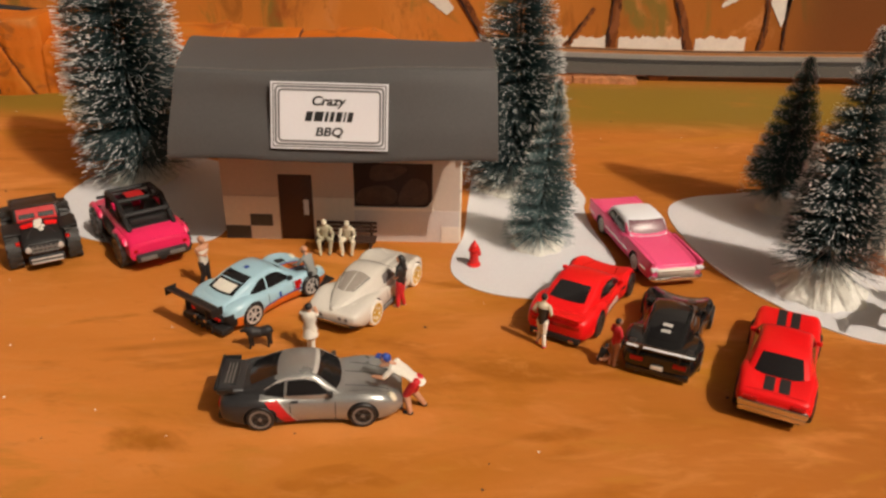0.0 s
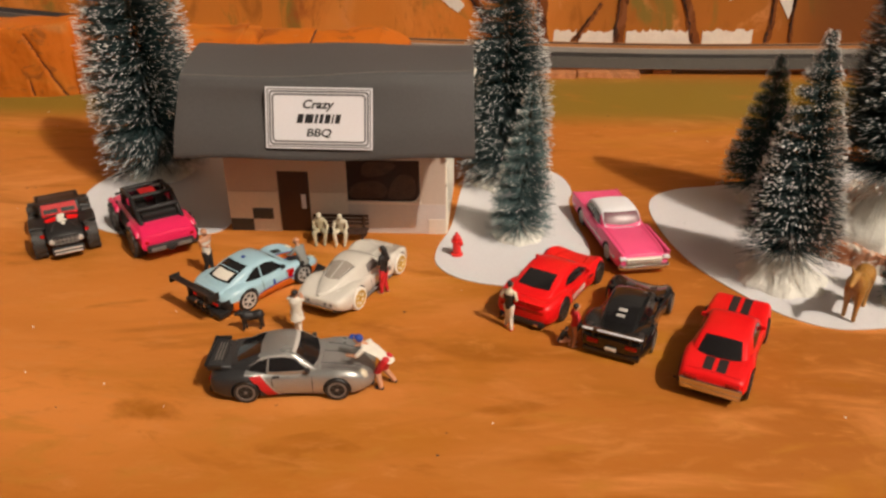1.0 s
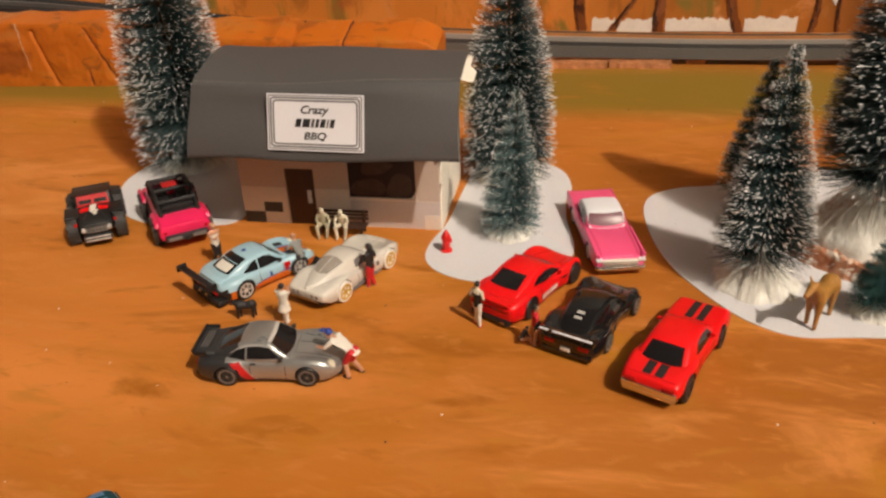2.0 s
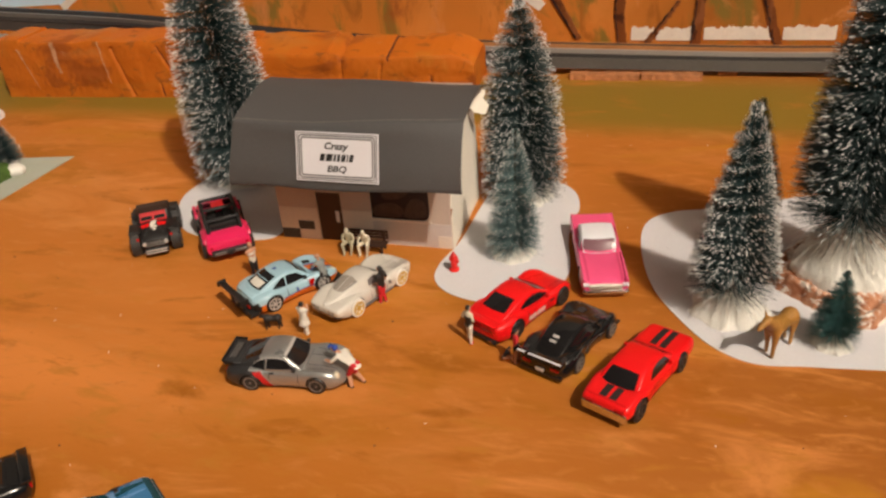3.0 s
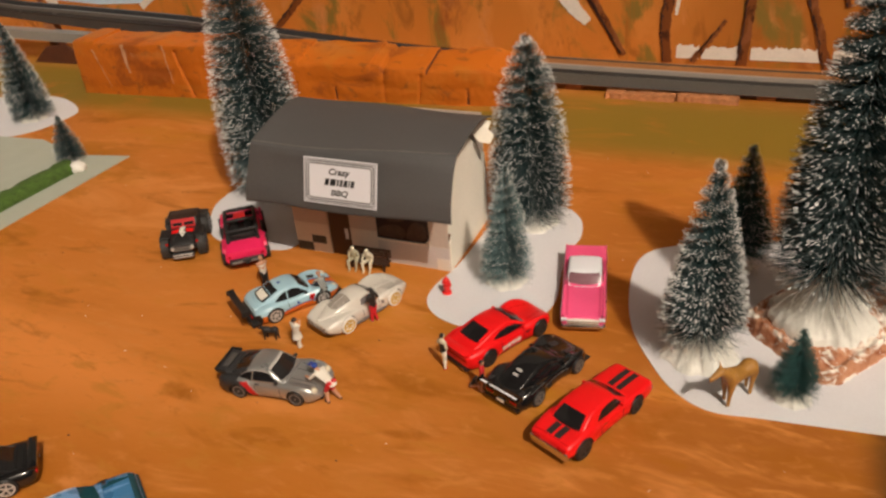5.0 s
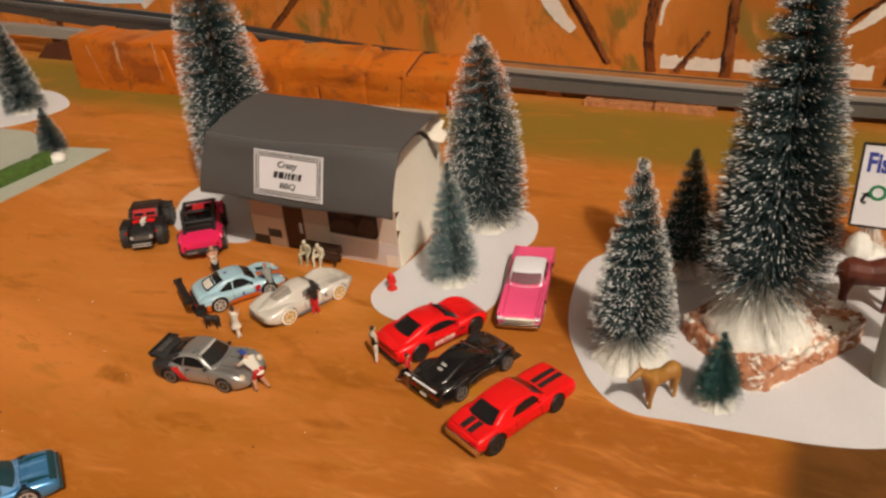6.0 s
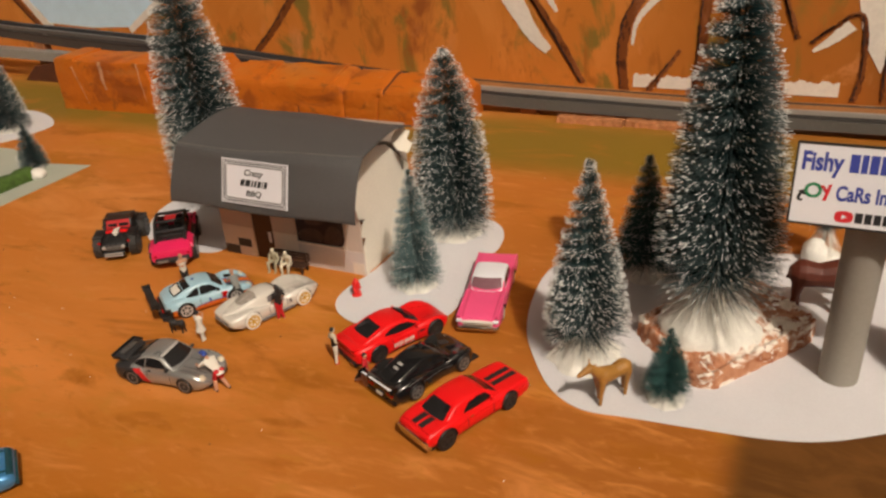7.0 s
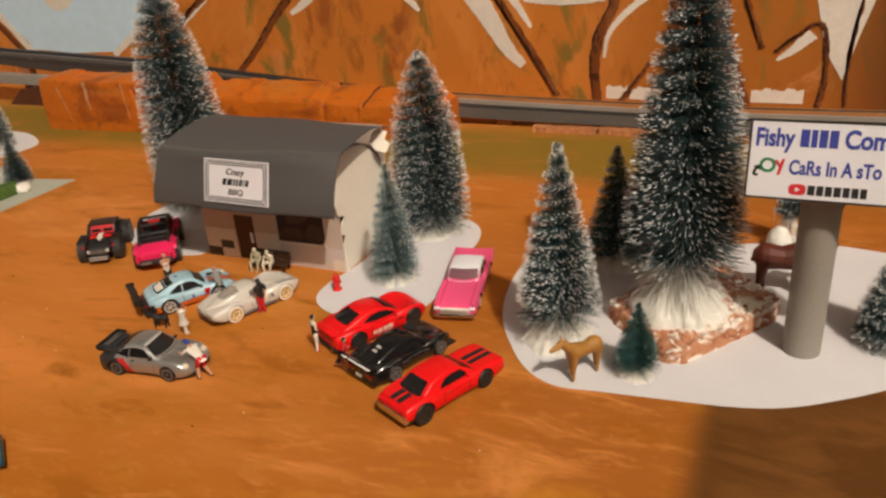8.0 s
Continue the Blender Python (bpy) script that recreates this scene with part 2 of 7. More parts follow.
RACK = material("brown_black_plastic", (0.035, 0.018, 0.012), 0.45, vary=0.3, bump=0.05)
SKIN = material("painted_skin_tone", (0.55, 0.28, 0.17), 0.6, vary=0.1)
CLOTH_WHITE = material("figure_white_paint", (0.74, 0.70, 0.62), 0.7, vary=0.08)
CLOTH_BLACK = material("figure_black_paint", (0.018, 0.016, 0.016), 0.6, vary=0.2)
CLOTH_RED = material("figure_red_paint", (0.58, 0.015, 0.025), 0.6, vary=0.1)
CLOTH_GREY = material("figure_grey_paint", (0.24, 0.25, 0.24), 0.7, vary=0.1)
CLOTH_BLUE = material("figure_blue_paint", (0.02, 0.06, 0.32), 0.6, vary=0.1)
CLOTH_OLIVE = material("figure_pale_olive_paint", (0.46, 0.42, 0.29), 0.7, vary=0.25, grain=1500)
CLOTH_CREAM = material("figure_cream_paint", (0.66, 0.60, 0.46), 0.7, vary=0.2, grain=1500)
PLASTER = material("room_plaster", (0.19, 0.178, 0.165), 0.9, vary=0.05, grain=40, stain=2, depth=0.002)
CARPET = material("room_floor_covering", (0.075, 0.063, 0.052), 0.95, vary=0.1, grain=80, stain=3, depth=0.003)

MM = 0.001


# ---- mesh helpers: all meshes are drawn in millimetres ----
def to_mesh(name, bm, mats, smooth=35.0):
    me = bpy.data.meshes.new(name)
    bmesh.ops.transform(bm, matrix=Matrix.Scale(MM, 4), verts=bm.verts)
    bm.normal_update()
    bm.to_mesh(me)
    bm.free()
    for m in mats if isinstance(mats, (list, tuple)) else [mats]:
        me.materials.append(m)
    if smooth:
        me.shade_smooth()
        me.set_sharp_from_angle(angle=radians(smooth))
    return me


def part(name, bm, mats, parent=None, label="", smooth=35.0, at=None):
    """One bmesh (or ready mesh) as ONE mesh object under a thing or a part."""
    me = bm if isinstance(bm, bpy.types.Mesh) else to_mesh(name, bm, mats, smooth)
    ob = new(name, me)
    ob.parent = parent
    if at is not None:
        ob.matrix_basis = at
    return tagged(ob, label)


def spot(x, y, z=0.0, turn=0.0, tip=0.0, roll=0.0):
    return pose(x * MM, y * MM, z * MM, tip, roll, turn)


def thing(name, label, category, x, y, z=0.0, turn=0.0, group="", kind=""):
    ob = new(name)
    ob.empty_display_size = 0.005
    ob.matrix_basis = spot(x, y, z, turn)
    return tagged(ob, label, category, group, kind)


def box(bm, x0, x1, y0, y1, z0, z1, bevel=0.0, seg=1, mat=0, turn=None):
    vs = [bm.verts.new((x, y, z)) for x in (x0, x1) for y in (y0, y1) for z in (z0, z1)]
    fs = [bm.faces.new([vs[i] for i in f]) for f in
          ((0, 1, 3, 2), (4, 6, 7, 5), (0, 4, 5, 1), (2, 3, 7, 6), (0, 2, 6, 4), (1, 5, 7, 3))]
    for f in fs:
        f.material_index = mat
    if turn is not None:
        bmesh.ops.transform(bm, matrix=turn, verts=vs)
    if bevel:
        edges = list({e for f in fs for e in f.edges})
        bmesh.ops.bevel(bm, geom=edges, offset=bevel, segments=seg, affect="EDGES", profile=0.5, material=mat)
    return bm


def hexa(bm, low, high, bevel=0.0, seg=2, mat=0):
    """A solid from four low and four high corners, in the same order round."""
    a, b = [bm.verts.new(p) for p in low], [bm.verts.new(p) for p in high]
    fs = [bm.faces.new(a[::-1]), bm.faces.new(b)]
    fs += [bm.faces.new((a[i], a[(i + 1) % 4], b[(i + 1) % 4], b[i])) for i in range(4)]
    for f in fs:
        f.material_index = mat
    if bevel:
        bmesh.ops.bevel(bm, geom=list({e for f in fs for e in f.edges}), offset=bevel, segments=seg, affect="EDGES", profile=0.5, material=mat)
    return bm


def rings(bm, loops, close=True, caps=True, mat=0):
    """A skin over loops of points with the same count."""
    vs = [[bm.verts.new(p) for p in loop] for loop in loops]
    n = len(vs[0])
    for a, b in zip(vs, vs[1:]):
        for i in range(n if close else n - 1):
            f = bm.faces.new((a[i], a[(i + 1) % n], b[(i + 1) % n], b[i]))
            f.material_index = mat
    if caps:
        for loop in (vs[0][::-1], vs[-1]):
            bm.faces.new(loop).material_index = mat
    return vs


def lathe(bm, profile, steps=20, mat=0, axis="z", at=(0, 0, 0), caps=True):
    """Turns (radius, height) pairs round an axis."""
    loops = []
    for r, h in profile:
        loop = []
        for k in range(steps):
            a = 2 * math.pi * k / steps
            p = (r * math.cos(a), r * math.sin(a), h) if axis == "z" else (r * math.cos(a), h, -r * math.sin(a))
            loop.append(Vector(p) + Vector(at))
        loops.append(loop)
    rings(bm, loops, caps=caps, mat=mat)
    return bm


def limb(bm, a, b, ra, rb, mat=0, steps=8):
    """A tapered limb with rounded ends between two points."""
    a, b = Vector(a), Vector(b)
    d = (b - a)
    q = d.to_track_quat("Z", "Y").to_matrix()
    h = d.length
    prof = [(ra * 0.4, -ra * 0.85), (ra * 0.85, -ra * 0.45), (ra, 0), (rb, h), (rb * 0.85, h + rb * 0.45), (rb * 0.4, h + rb * 0.85)]
    loops = [[a + q @ Vector((r * math.cos(2 * math.pi * k / steps), r * math.sin(2 * math.pi * k / steps), z)) for k in range(steps)] for r, z in prof]
    rings(bm, loops, mat=mat)
    return bm


def outline(points, per=6, loop=True):
    """A smooth line through points."""
    p = np.array(points, float)
    n = len(p)
    out = []
    for i in range(n if loop else n - 1):
        a, b, c, d = (p[(i + k) % n] if loop else p[min(max(i + k, 0), n - 1)] for k in (-1, 0, 1, 2))
        for s in np.arange(per) / per:
            out.append(0.5 * (2 * b + (c - a) * s + (2 * a - 5 * b + 4 * c - d) * s**2 + (3 * b - a - 3 * c + d) * s**3))
    if not loop:
        out.append(p[-1])
    return [tuple(float(v) for v in q) for q in out]


def slab(bm, points, z0, z1, mat=0):
    """A flat sheet with thickness over an outline in x and y."""
    low = [bm.verts.new((x, y, z0)) for x, y in points]
    high = [bm.verts.new((x, y, z1)) for x, y in points]
    n = len(points)
    fs = [bm.faces.new(low[::-1]), bm.faces.new(high)]
    fs += [bm.faces.new((low[i], low[(i + 1) % n], high[(i + 1) % n], high[i])) for i in range(n)]
    for f in fs:
        f.material_index = mat
    bmesh.ops.recalc_face_normals(bm, faces=fs)
    return bm


# ---- the room and the table's landscape ----
# unseen room, added; its size and dull walls set the bounced light
def room():
    for name, b in (("wall_north", (-3800, 3800, 2250, 2310, -750, 5400)), ("wall_south", (-3800, 3800, -3900, -3840, -750, 5400)),
                    ("wall_west", (-3860, -3800, -3900, 2310, -750, 5400)), ("wall_east", (3800, 3860, -3900, 2310, -750, 5400))):
        part(name, box(bmesh.new(), *b), PLASTER, smooth=0)["kind"] = "structure"
    part("ceiling", box(bmesh.new(), -3860, 3860, -3900, 2310, 5400, 5450), PLASTER, smooth=0)["kind"] = "structure"
    part("floor", box(bmesh.new(), -3860, 3860, -3900, 2310, -800, -750), CARPET, smooth=0)["kind"] = "structure"


room()

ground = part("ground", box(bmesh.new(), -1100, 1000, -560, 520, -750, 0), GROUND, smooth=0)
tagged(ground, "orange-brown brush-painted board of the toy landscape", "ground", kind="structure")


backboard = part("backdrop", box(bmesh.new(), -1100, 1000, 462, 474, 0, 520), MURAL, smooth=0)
tagged(backboard, "upright board painted as brown hills with bare trunks and snow", "painted backdrop", kind="structure")


def dab(name, points, mat, label, proud=1.0, smooth_line=False, relief=0.0):
    """A painted shape on the backboard, in x and z, laid on as a thin coat of paint."""
    bm = bmesh.new()
    pts = outline(points, 4) if smooth_line else points
    rnd = random.Random(len(points) + int(points[0][0]))
    pts = [(x + rnd.uniform(-1, 1) * relief, z + rnd.uniform(-1, 1) * relief) for x, z in pts]
    slab(bm, [(x, -z) for x, z in pts], 0, proud)
    bmesh.ops.transform(bm, matrix=Matrix.Translation((0, 462.2, 0)) @ Matrix.Rotation(radians(90), 4, "X") @ Matrix.Scale(-1, 4, (0, 1, 0)), verts=bm.verts)
    bmesh.ops.recalc_face_normals(bm, faces=bm.faces)
    return part(name, bm, mat, backboard, label, smooth=0)


def ragged(x0, x1, z0, z1, teeth, seed):
    rnd = random.Random(seed)
    top = [(x0 + (x1 - x0) * k / teeth, z1 + rnd.uniform(-2.6, 1.6)) for k in range(teeth + 1)]
    return [(x0, z0), (x1, z0)] + top[::-1]


def stroke(points, w0, w1, seed=1, rough=0.8):
    """The outline of one brush stroke along points, from width w0 to w1."""
    line = [Vector(p) for p in outline(points, 14, loop=False)]
    rnd, left, right = random.Random(seed), [], []
    for i, p in enumerate(line):
        d = (line[min(i + 1, len(line) - 1)] - line[max(i - 1, 0)]).normalized()
        w = (w0 + (w1 - w0) * i / (len(line) - 1)) / 2
        n = Vector((-d.y, d.x))
        left.append(tuple(p + n * (w + rnd.uniform(-rough, rough))))
        right.append(tuple(p - n * (w + rnd.uniform(-rough, rough))))
    return left + right[::-1]


dab("sky_patch", [(-900, 200), (-777, 108), (-728, 55), (-640, 50), (-562, 53), (-505, 82), (-420, 135), (-380, 200), (-500, 260), (-700, 270)], SKY_PAINT, "pale blue painted sky", 0.4)
dab("cloud", [(-672, 122), (-655, 114), (-632, 118), (-618, 132), (-628, 150), (-660, 152), (-676, 138)], WHITE_PAINT, "white painted cloud", 0.9, True)
for n, (line, a, b) in enumerate((
        ([(-900, 205), (-786, 108), (-738, 56), (-722, 48)], 10, 12), ([(-562, 48), (-512, 80), (-425, 138), (-380, 205)], 9, 13),
        ([(-372, 130), (-424, 92), (-452, 74)], 13, 5), ([(-200, 130), (-218, 116), (-236, 106)], 14, 5), ([(-66, 126), (-50, 108)], 12, 4),
        ([(14, 138), (40, 100), (62, 64), (82, 44)], 30, 10), ([(62, 132), (78, 110), (92, 88)], 12, 4),
        ([(84, 120), (130, 116), (178, 120)], 7, 7), ([(226, 124), (196, 98), (182, 78), (178, 54)], 9, 3),
        ([(360, 54), (376, 66), (391, 82)], 3, 15))):
    dab("snow_streak", stroke(line, a, b, n, 0.5), WHITE_PAINT, "white painted snow streak", 0.9)
dab("snow_patch", [(391, 119), (404, 66), (424, 34), (434, 78), (446, 122), (452, 190), (384, 190)], WHITE_PAINT, "white painted snow field", 0.9)
for x0, x1, z0, z1, teeth, seed in ((181, 205, 7, 22, 5, 1), (208, 246, 7, 21, 8, 2), (258, 328, 8, 22, 14, 3), (338, 390, 8, 23, 11, 4)):
    dab("snow_patch", ragged(x0, x1, z0, z1, teeth * 2, seed), WHITE_PAINT, "white painted snow along the hill's foot", 0.9)
for n, (line, a, b) in enumerate((
        ([(196, 240), (192, 130), (172, 78), (168, 40), (172, 2)], 17, 12), ([(230, 50), (214, 26), (198, 4)], 5, 9),
        ([(262, 240), (254, 110), (252, 50), (250, 2)], 14, 13), ([(296, 240), (308, 90), (322, 40), (334, 2)], 10, 12),
        ([(30, 160), (62, 106), (96, 56), (124, 8)], 12, 7), ([(-222, 140), (-260, 104), (-300, 60), (-336, 26)], 15, 10),
        ([(318, 140), (332, 100), (346, 66)], 8, 4), ([(358, 62), (376, 78), (400, 90), (408, 40), (404, 4)], 5, 8),
        ([(-352, 140), (-400, 112), (-446, 70)], 15, 5), ([(-806, 108), (-752, 52)], 14, 14), ([(434, 120), (428, 60), (430, 6)], 4, 4))):
    dab("painted_trunk", stroke(line, a * 0.8, b * 0.8, 20 + n, 0.9), TRUNK, "dark brown painted trunk with rough brushwork", 1.1)
    edge = [(x - a * 0.30, z) for x, z in line]
    dab("trunk_edge", stroke(edge, a * 0.12, b * 0.12, 60 + n, 1.5), TRUNK_DARK, "black-brown knobbly edge of the trunk", 1.7)


def track():
    """The raised slot track along the backboard: a channel that climbs to the west."""
    xs = [-1100, -760, -680, -550, -400, -280, -150, -40, 50, 170, 300, 410, 560, 800, 1000]
    low = [62, 58, 54, 45, 41, 34, 24, 15, 8, 6, 5, 6, 8, 9, 9]
    thick = [18, 18, 18, 22, 19, 16, 15, 17, 20, 19, 18, 18, 18, 18, 18]
    body, lip, back, loops, lips, backs = bmesh.new(), bmesh.new(), bmesh.new(), [], [], []
    pts = outline([(x, b, t) for x, b, t in zip(xs, low, thick)], 5, loop=False)
    for x, b, t in pts:
        y = 360 + 3 * math.sin(x * 0.006)
        loops.append([(x, y, b), (x, y + 20, b), (x, y + 20, b + t - 1), (x, y + 17.5, b + t - 1), (x, y + 17.5, b + t - 5), (x, y + 3, b + t - 5), (x, y + 3, b + t), (x, y, b + t), (x, y - 1.2, b + t - 2), (x, y - 1.2, b + t * 0.62), (x, y, b + t * 0.55)])
        lips.append([(x, y - 1.6, b + t * 0.82), (x, y + 2.0, b + t * 0.82), (x, y + 2.0, b + t + 0.8), (x, y - 1.6, b + t + 0.8)])
        backs.append([(x, y + 17.2, b + t - 2.4), (x, y + 20.4, b + t - 2.4), (x, y + 20.4, b + t + 1.4), (x, y + 17.2, b + t + 1.4)])
    rings(body, loops)
    rings(lip, [q for q in lips if q[0][0] > -60])
    west_lip = bmesh.new()
    rings(west_lip, [q for q in lips if q[0][0] < -40])
    rings(back, backs)
    for bm in (body, lip, west_lip, back):
        bmesh.ops.recalc_face_normals(bm, faces=bm.faces)
    root = thing("raised_track", "dark grey plastic slot track climbing along the painted backdrop", "toy track", 0, 0)
    part("roadway", body, ROAD, root)
    face = bmesh.new()
    rings(face, [[(x, 356.4 + 3 * math.sin(x * 0.006), b + t * 0.04), (x, 360.5 + 3 * math.sin(x * 0.006), b + t * 0.04), (x, 360.5 + 3 * math.sin(x * 0.006), b + t * 0.60), (x, 357.6 + 3 * math.sin(x * 0.006), b + t * 0.60)] for x, b, t in pts if x > -60])
    bmesh.ops.recalc_face_normals(face, faces=face.faces)
    # brown strip stands in for the backboard mirrored in the track
    infill = bmesh.new()
    rings(infill, [[(x, y, b + t - 5), (x, y + 18.5, b + t - 5), (x, y + 18.5, b + t + 1.8), (x, y + 14, b + t + 0.2), (x, y, b + t - 0.6)] for x, y, b, t in ((x, 362.4 + 3 * math.sin(x * 0.006), b, t) for x, b, t in pts) if x > -30])
    bmesh.ops.recalc_face_normals(infill, faces=infill.faces)
    part("reflection_strip", infill, TRACK_REFLECTION, root, "brown strip imitating the backboard's reflection in the track")
    part("fascia", face, ROAD_FACE, root, "mid grey front face")
    part("edge_rail", lip, ROAD_LIP, root, "paler grey raised edge")
    part("edge_rail", west_lip, ROAD_FACE, root, "dark grey raised edge")
    part("edge_rail", back, ROAD, root, "dark raised back edge")
    for x, z in ((-960, 59), (-640, 50), (-420, 40), (-200, 27), (90, 7), (280, 5), (480, 6), (760, 8.5)):
        part("support_block", box(bmesh.new(), x - 9, x + 9, 363, 376, 0, z, 0.8), PLANK, root, "red-brown support")
    low_strip = bmesh.new()
    rings(low_strip, [[(x, 352, b), (x, 366, b), (x, 366, b + 13), (x, 352, b + 13)] for x, b in ((-1100, 34), (-700, 30), (-560, 27), (-470, 23))])
    bmesh.ops.recalc_face_normals(low_strip, faces=low_strip.faces)
    part("lower_strip", low_strip, ROAD_LIP, root, "pale grey lower strip")
    # solid dark wedge put in for the shadowed hole under the strip
    gap_shade = bmesh.new()
    slab(gap_shade, [(-668, 0), (-560, 0), (-584, 14), (-604, 27), (-640, 22)], 0, 3)
    bmesh.ops.transform(gap_shade, matrix=Matrix.Translation((0, 350, 0)) @ Matrix.Rotation(radians(90), 4, "X"), verts=gap_shade.verts)
    part("gap_shade", gap_shade, CRACK_AND_GAP, root, "dark brown wedge painting the shaded gap under the strip", smooth=0)
    for x, z in ((-1000, 33), (-760, 30), (-540, 26)):
        part("strip_post", box(bmesh.new(), x - 8, x + 8, 353, 365, 0, z, 0.5), PLANK, root)


track()


def bark_strip(x0, x1, y, h, seed):
    bm, rnd = bmesh.new(), random.Random(seed)
    n = 22
    loops = []
    for k in range(n + 1):
        x = x0 + (x1 - x0) * k / n
        w, t = 7 + rnd.uniform(-1.5, 1.5), h + rnd.uniform(-0.8, 0.8)
        loops.append([(x, y - w, 0), (x, y + w, 0), (x, y + w * 0.7, t), (x, y, t + rnd.uniform(0, 0.8)), (x, y - w * 0.8, t - 0.4)])
    rings(bm, loops)
    bmesh.ops.recalc_face_normals(bm, faces=bm.faces)
    ob = part("bark_strip", bm, PLANK, None, smooth=50)
    tagged(ob, "thin red-brown strip of bark lying below the track", "bark strip")


bark_strip(128, 196, 351, 5.5, 2)
bark_strip(198, 256, 354, 5.0, 3)


def cliff(name, x0, x1, seed, height, label, cracks, tail=7, sheer=False):
    """A carved foam rock wall: an upright face with slanting cracks, a sharp brow and a pale top that leans back."""
    bm = bmesh.new()
    nx, prof = int((x1 - x0) / 0.9), [(0, 0), (0.5, 6), (0.3, 14), (0.8, 22), (0.6, 30), (1.2, 37), (1.6, 43), (3.0, 46), (12, 49), (24, 53), (38, 57), (48, 58), (54, 50), (56, 26), (58, 0)]
    if sheer:
        prof = [(0, 0), (0.5, 8), (0.3, 18), (0.8, 28), (0.6, 38), (1.2, 46), (1.6, 53), (2.6, 56), (8, 57.2), (20, 57.6), (38, 58), (48, 58), (54, 50), (56, 26), (58, 0)]
    fine = []
    for (ya, za), (yb, zb) in zip(prof, prof[1:]):
        steps = max(1, int(abs(zb - za) / 1.6)) if yb < 10 else 1
        fine += [(ya + (yb - ya) * k / steps, za + (zb - za) * k / steps) for k in range(steps)]
    prof = fine + [prof[-1]]
    loops = []
    for i in range(nx + 1):
        x = x0 + (x1 - x0) * i / nx
        end = max(0.0, min(1.0, (x - x0 + 3) / 5, (x1 - x + 2) / tail)) ** 0.5
        step = 0.05 * math.floor(2.2 * noise.noise((x * 0.016, seed, 0)) + 0.5)
        tall = height / 58 * (1.0 + step + 0.035 * noise.noise((x * 0.05, seed, 4))) * (0.62 + 0.38 * end)
        base = float(np.interp(x, (-500, -390, -280, -250, -170, -58, 40), (255, 261, 267, 278, 288, 293, 302))) + 1.5 * noise.noise((x * 0.03, 3, seed)) + 5 * (1 - end)
        loop = []
        for y, z in prof:
            zz, dent = z * tall, 0.0
            for cx, lean, wide, low, high, slot in cracks:
                d = abs(x - cx - lean * zz) / (wide + 0.6)
                if d < 1 and low <= zz <= high and y < 26:
                    dent += (1 - d) * (0.0, 1.6, 2.6)[(2, 1, 0)[slot]]
            rough = 1.3 * noise.noise((x * 0.05, zz * 0.07, seed)) + 0.5 * noise.noise((x * 0.22, zz * 0.22, seed))
            loop.append((x, base + y + (dent + rough if zz > 0 else 0), max(0.0, zz + (rough * 0.6 - dent * 0.5 if zz > 0 else 0))))
        loops.append(loop)
    rings(bm, loops)
    bmesh.ops.recalc_face_normals(bm, faces=bm.faces)
    for f in bm.faces:
        c = f.calc_center_median()
        if f.normal.z > 0.6 or c.y > 340:
            continue
        for cx, lean, wide, low, high, slot in cracks:
            w = wide * (0.2 + 1.0 * c.z / high) if slot == 2 else wide * (1.1 - 0.7 * abs(c.z - low) / (high - low))
            if slot and low <= c.z <= high and abs(c.x - cx - lean * c.z + 0.3 * noise.noise((c.z * 0.25, cx, 1))) < w * 0.6:
                f.material_index = slot
    ob = part(name, bm, [CLIFF, CRACK_AND_GAP, SCUFF], None, smooth=34)
    return tagged(ob, label, "model rock")


cliff("foam_rock_wall", -488, -256, 5, 62, "orange painted foam rock wall with slanting cracks and scuffs",
      [(-443, -0.30, 1.3, 8, 54, 2), (-410, -0.083, 4.2, 26, 62, 2), (-352.5, -0.13, 1.4, 16, 60, 2), (-294, -0.1, 1.6, 0, 16, 1), (-266.5, -0.46, 2.0, 0, 56, 1), (-330, -0.3, 2.2, 0, 54, 0)], sheer=True)
cliff("foam_rock_wall", -257.5, -96, 7, 51, "orange painted foam rock wall with a pale worn top", [(-205, 0.2, 1.4, 0, 20, 0), (-155.5, 0.0, 1.8, 0, 16, 1)])
cliff("foam_rock_wall", -97.5, 38, 9, 47, "lower orange foam rock wall with a notched end", [(-49, 0.0, 1.5, 32, 54, 1), (-5, 0.0, 1.9, 0, 18, 1), (-60, 0.15, 1.4, 0, 30, 0)], 26)


def snow_sheet(points, label):
    bm = bmesh.new()
    slab(bm, outline(points, 7), 0, 0.45)
    ob = part("snow_sheet", bm, SNOW, None, smooth=0)
    return tagged(ob, label, "paper snow")


snow_sheet([(96, 10), (90, -19), (91, -37), (101, -50), (118, -57), (140, -58), (160, -50), (172, -20), (167, 20), (166, 48), (169, 66), (164, 90), (150, 106), (125, 112), (104, 102), (99, 60)], "cut white paper snow sheet under the trees beside the building")
snow_sheet([(213, 36), (216, 0), (224, -31), (237, -56), (254, -79), (274, -90), (300, -88), (332, -85), (366, -81), (392, -73), (420, -56), (450, -36), (500, -20), (540, 20), (530, 80), (490, 112), (447, 122), (410, 126), (370, 118), (320, 104), (285, 86), (259, 77), (236, 71), (219, 58)], "large cut white paper snow sheet with a wavy edge")
snow_sheet([(-129, 24), (-118, 8), (-105, -4), (-84, -10), (-50, -9), (-33, 4), (-36, 60), (-60, 110), (-100, 124), (-130, 100), (-139, 66), (-138, 44)], "white paper snow sheet behind the parked jeep")
snow_sheet([(-446, 200), (-444, 170), (-452, 140), (-480, 116), (-540, 104), (-600, 120), (-620, 180), (-590, 222), (-530, 236), (-484, 226)], "white paper snow sheet beside the grey lot")


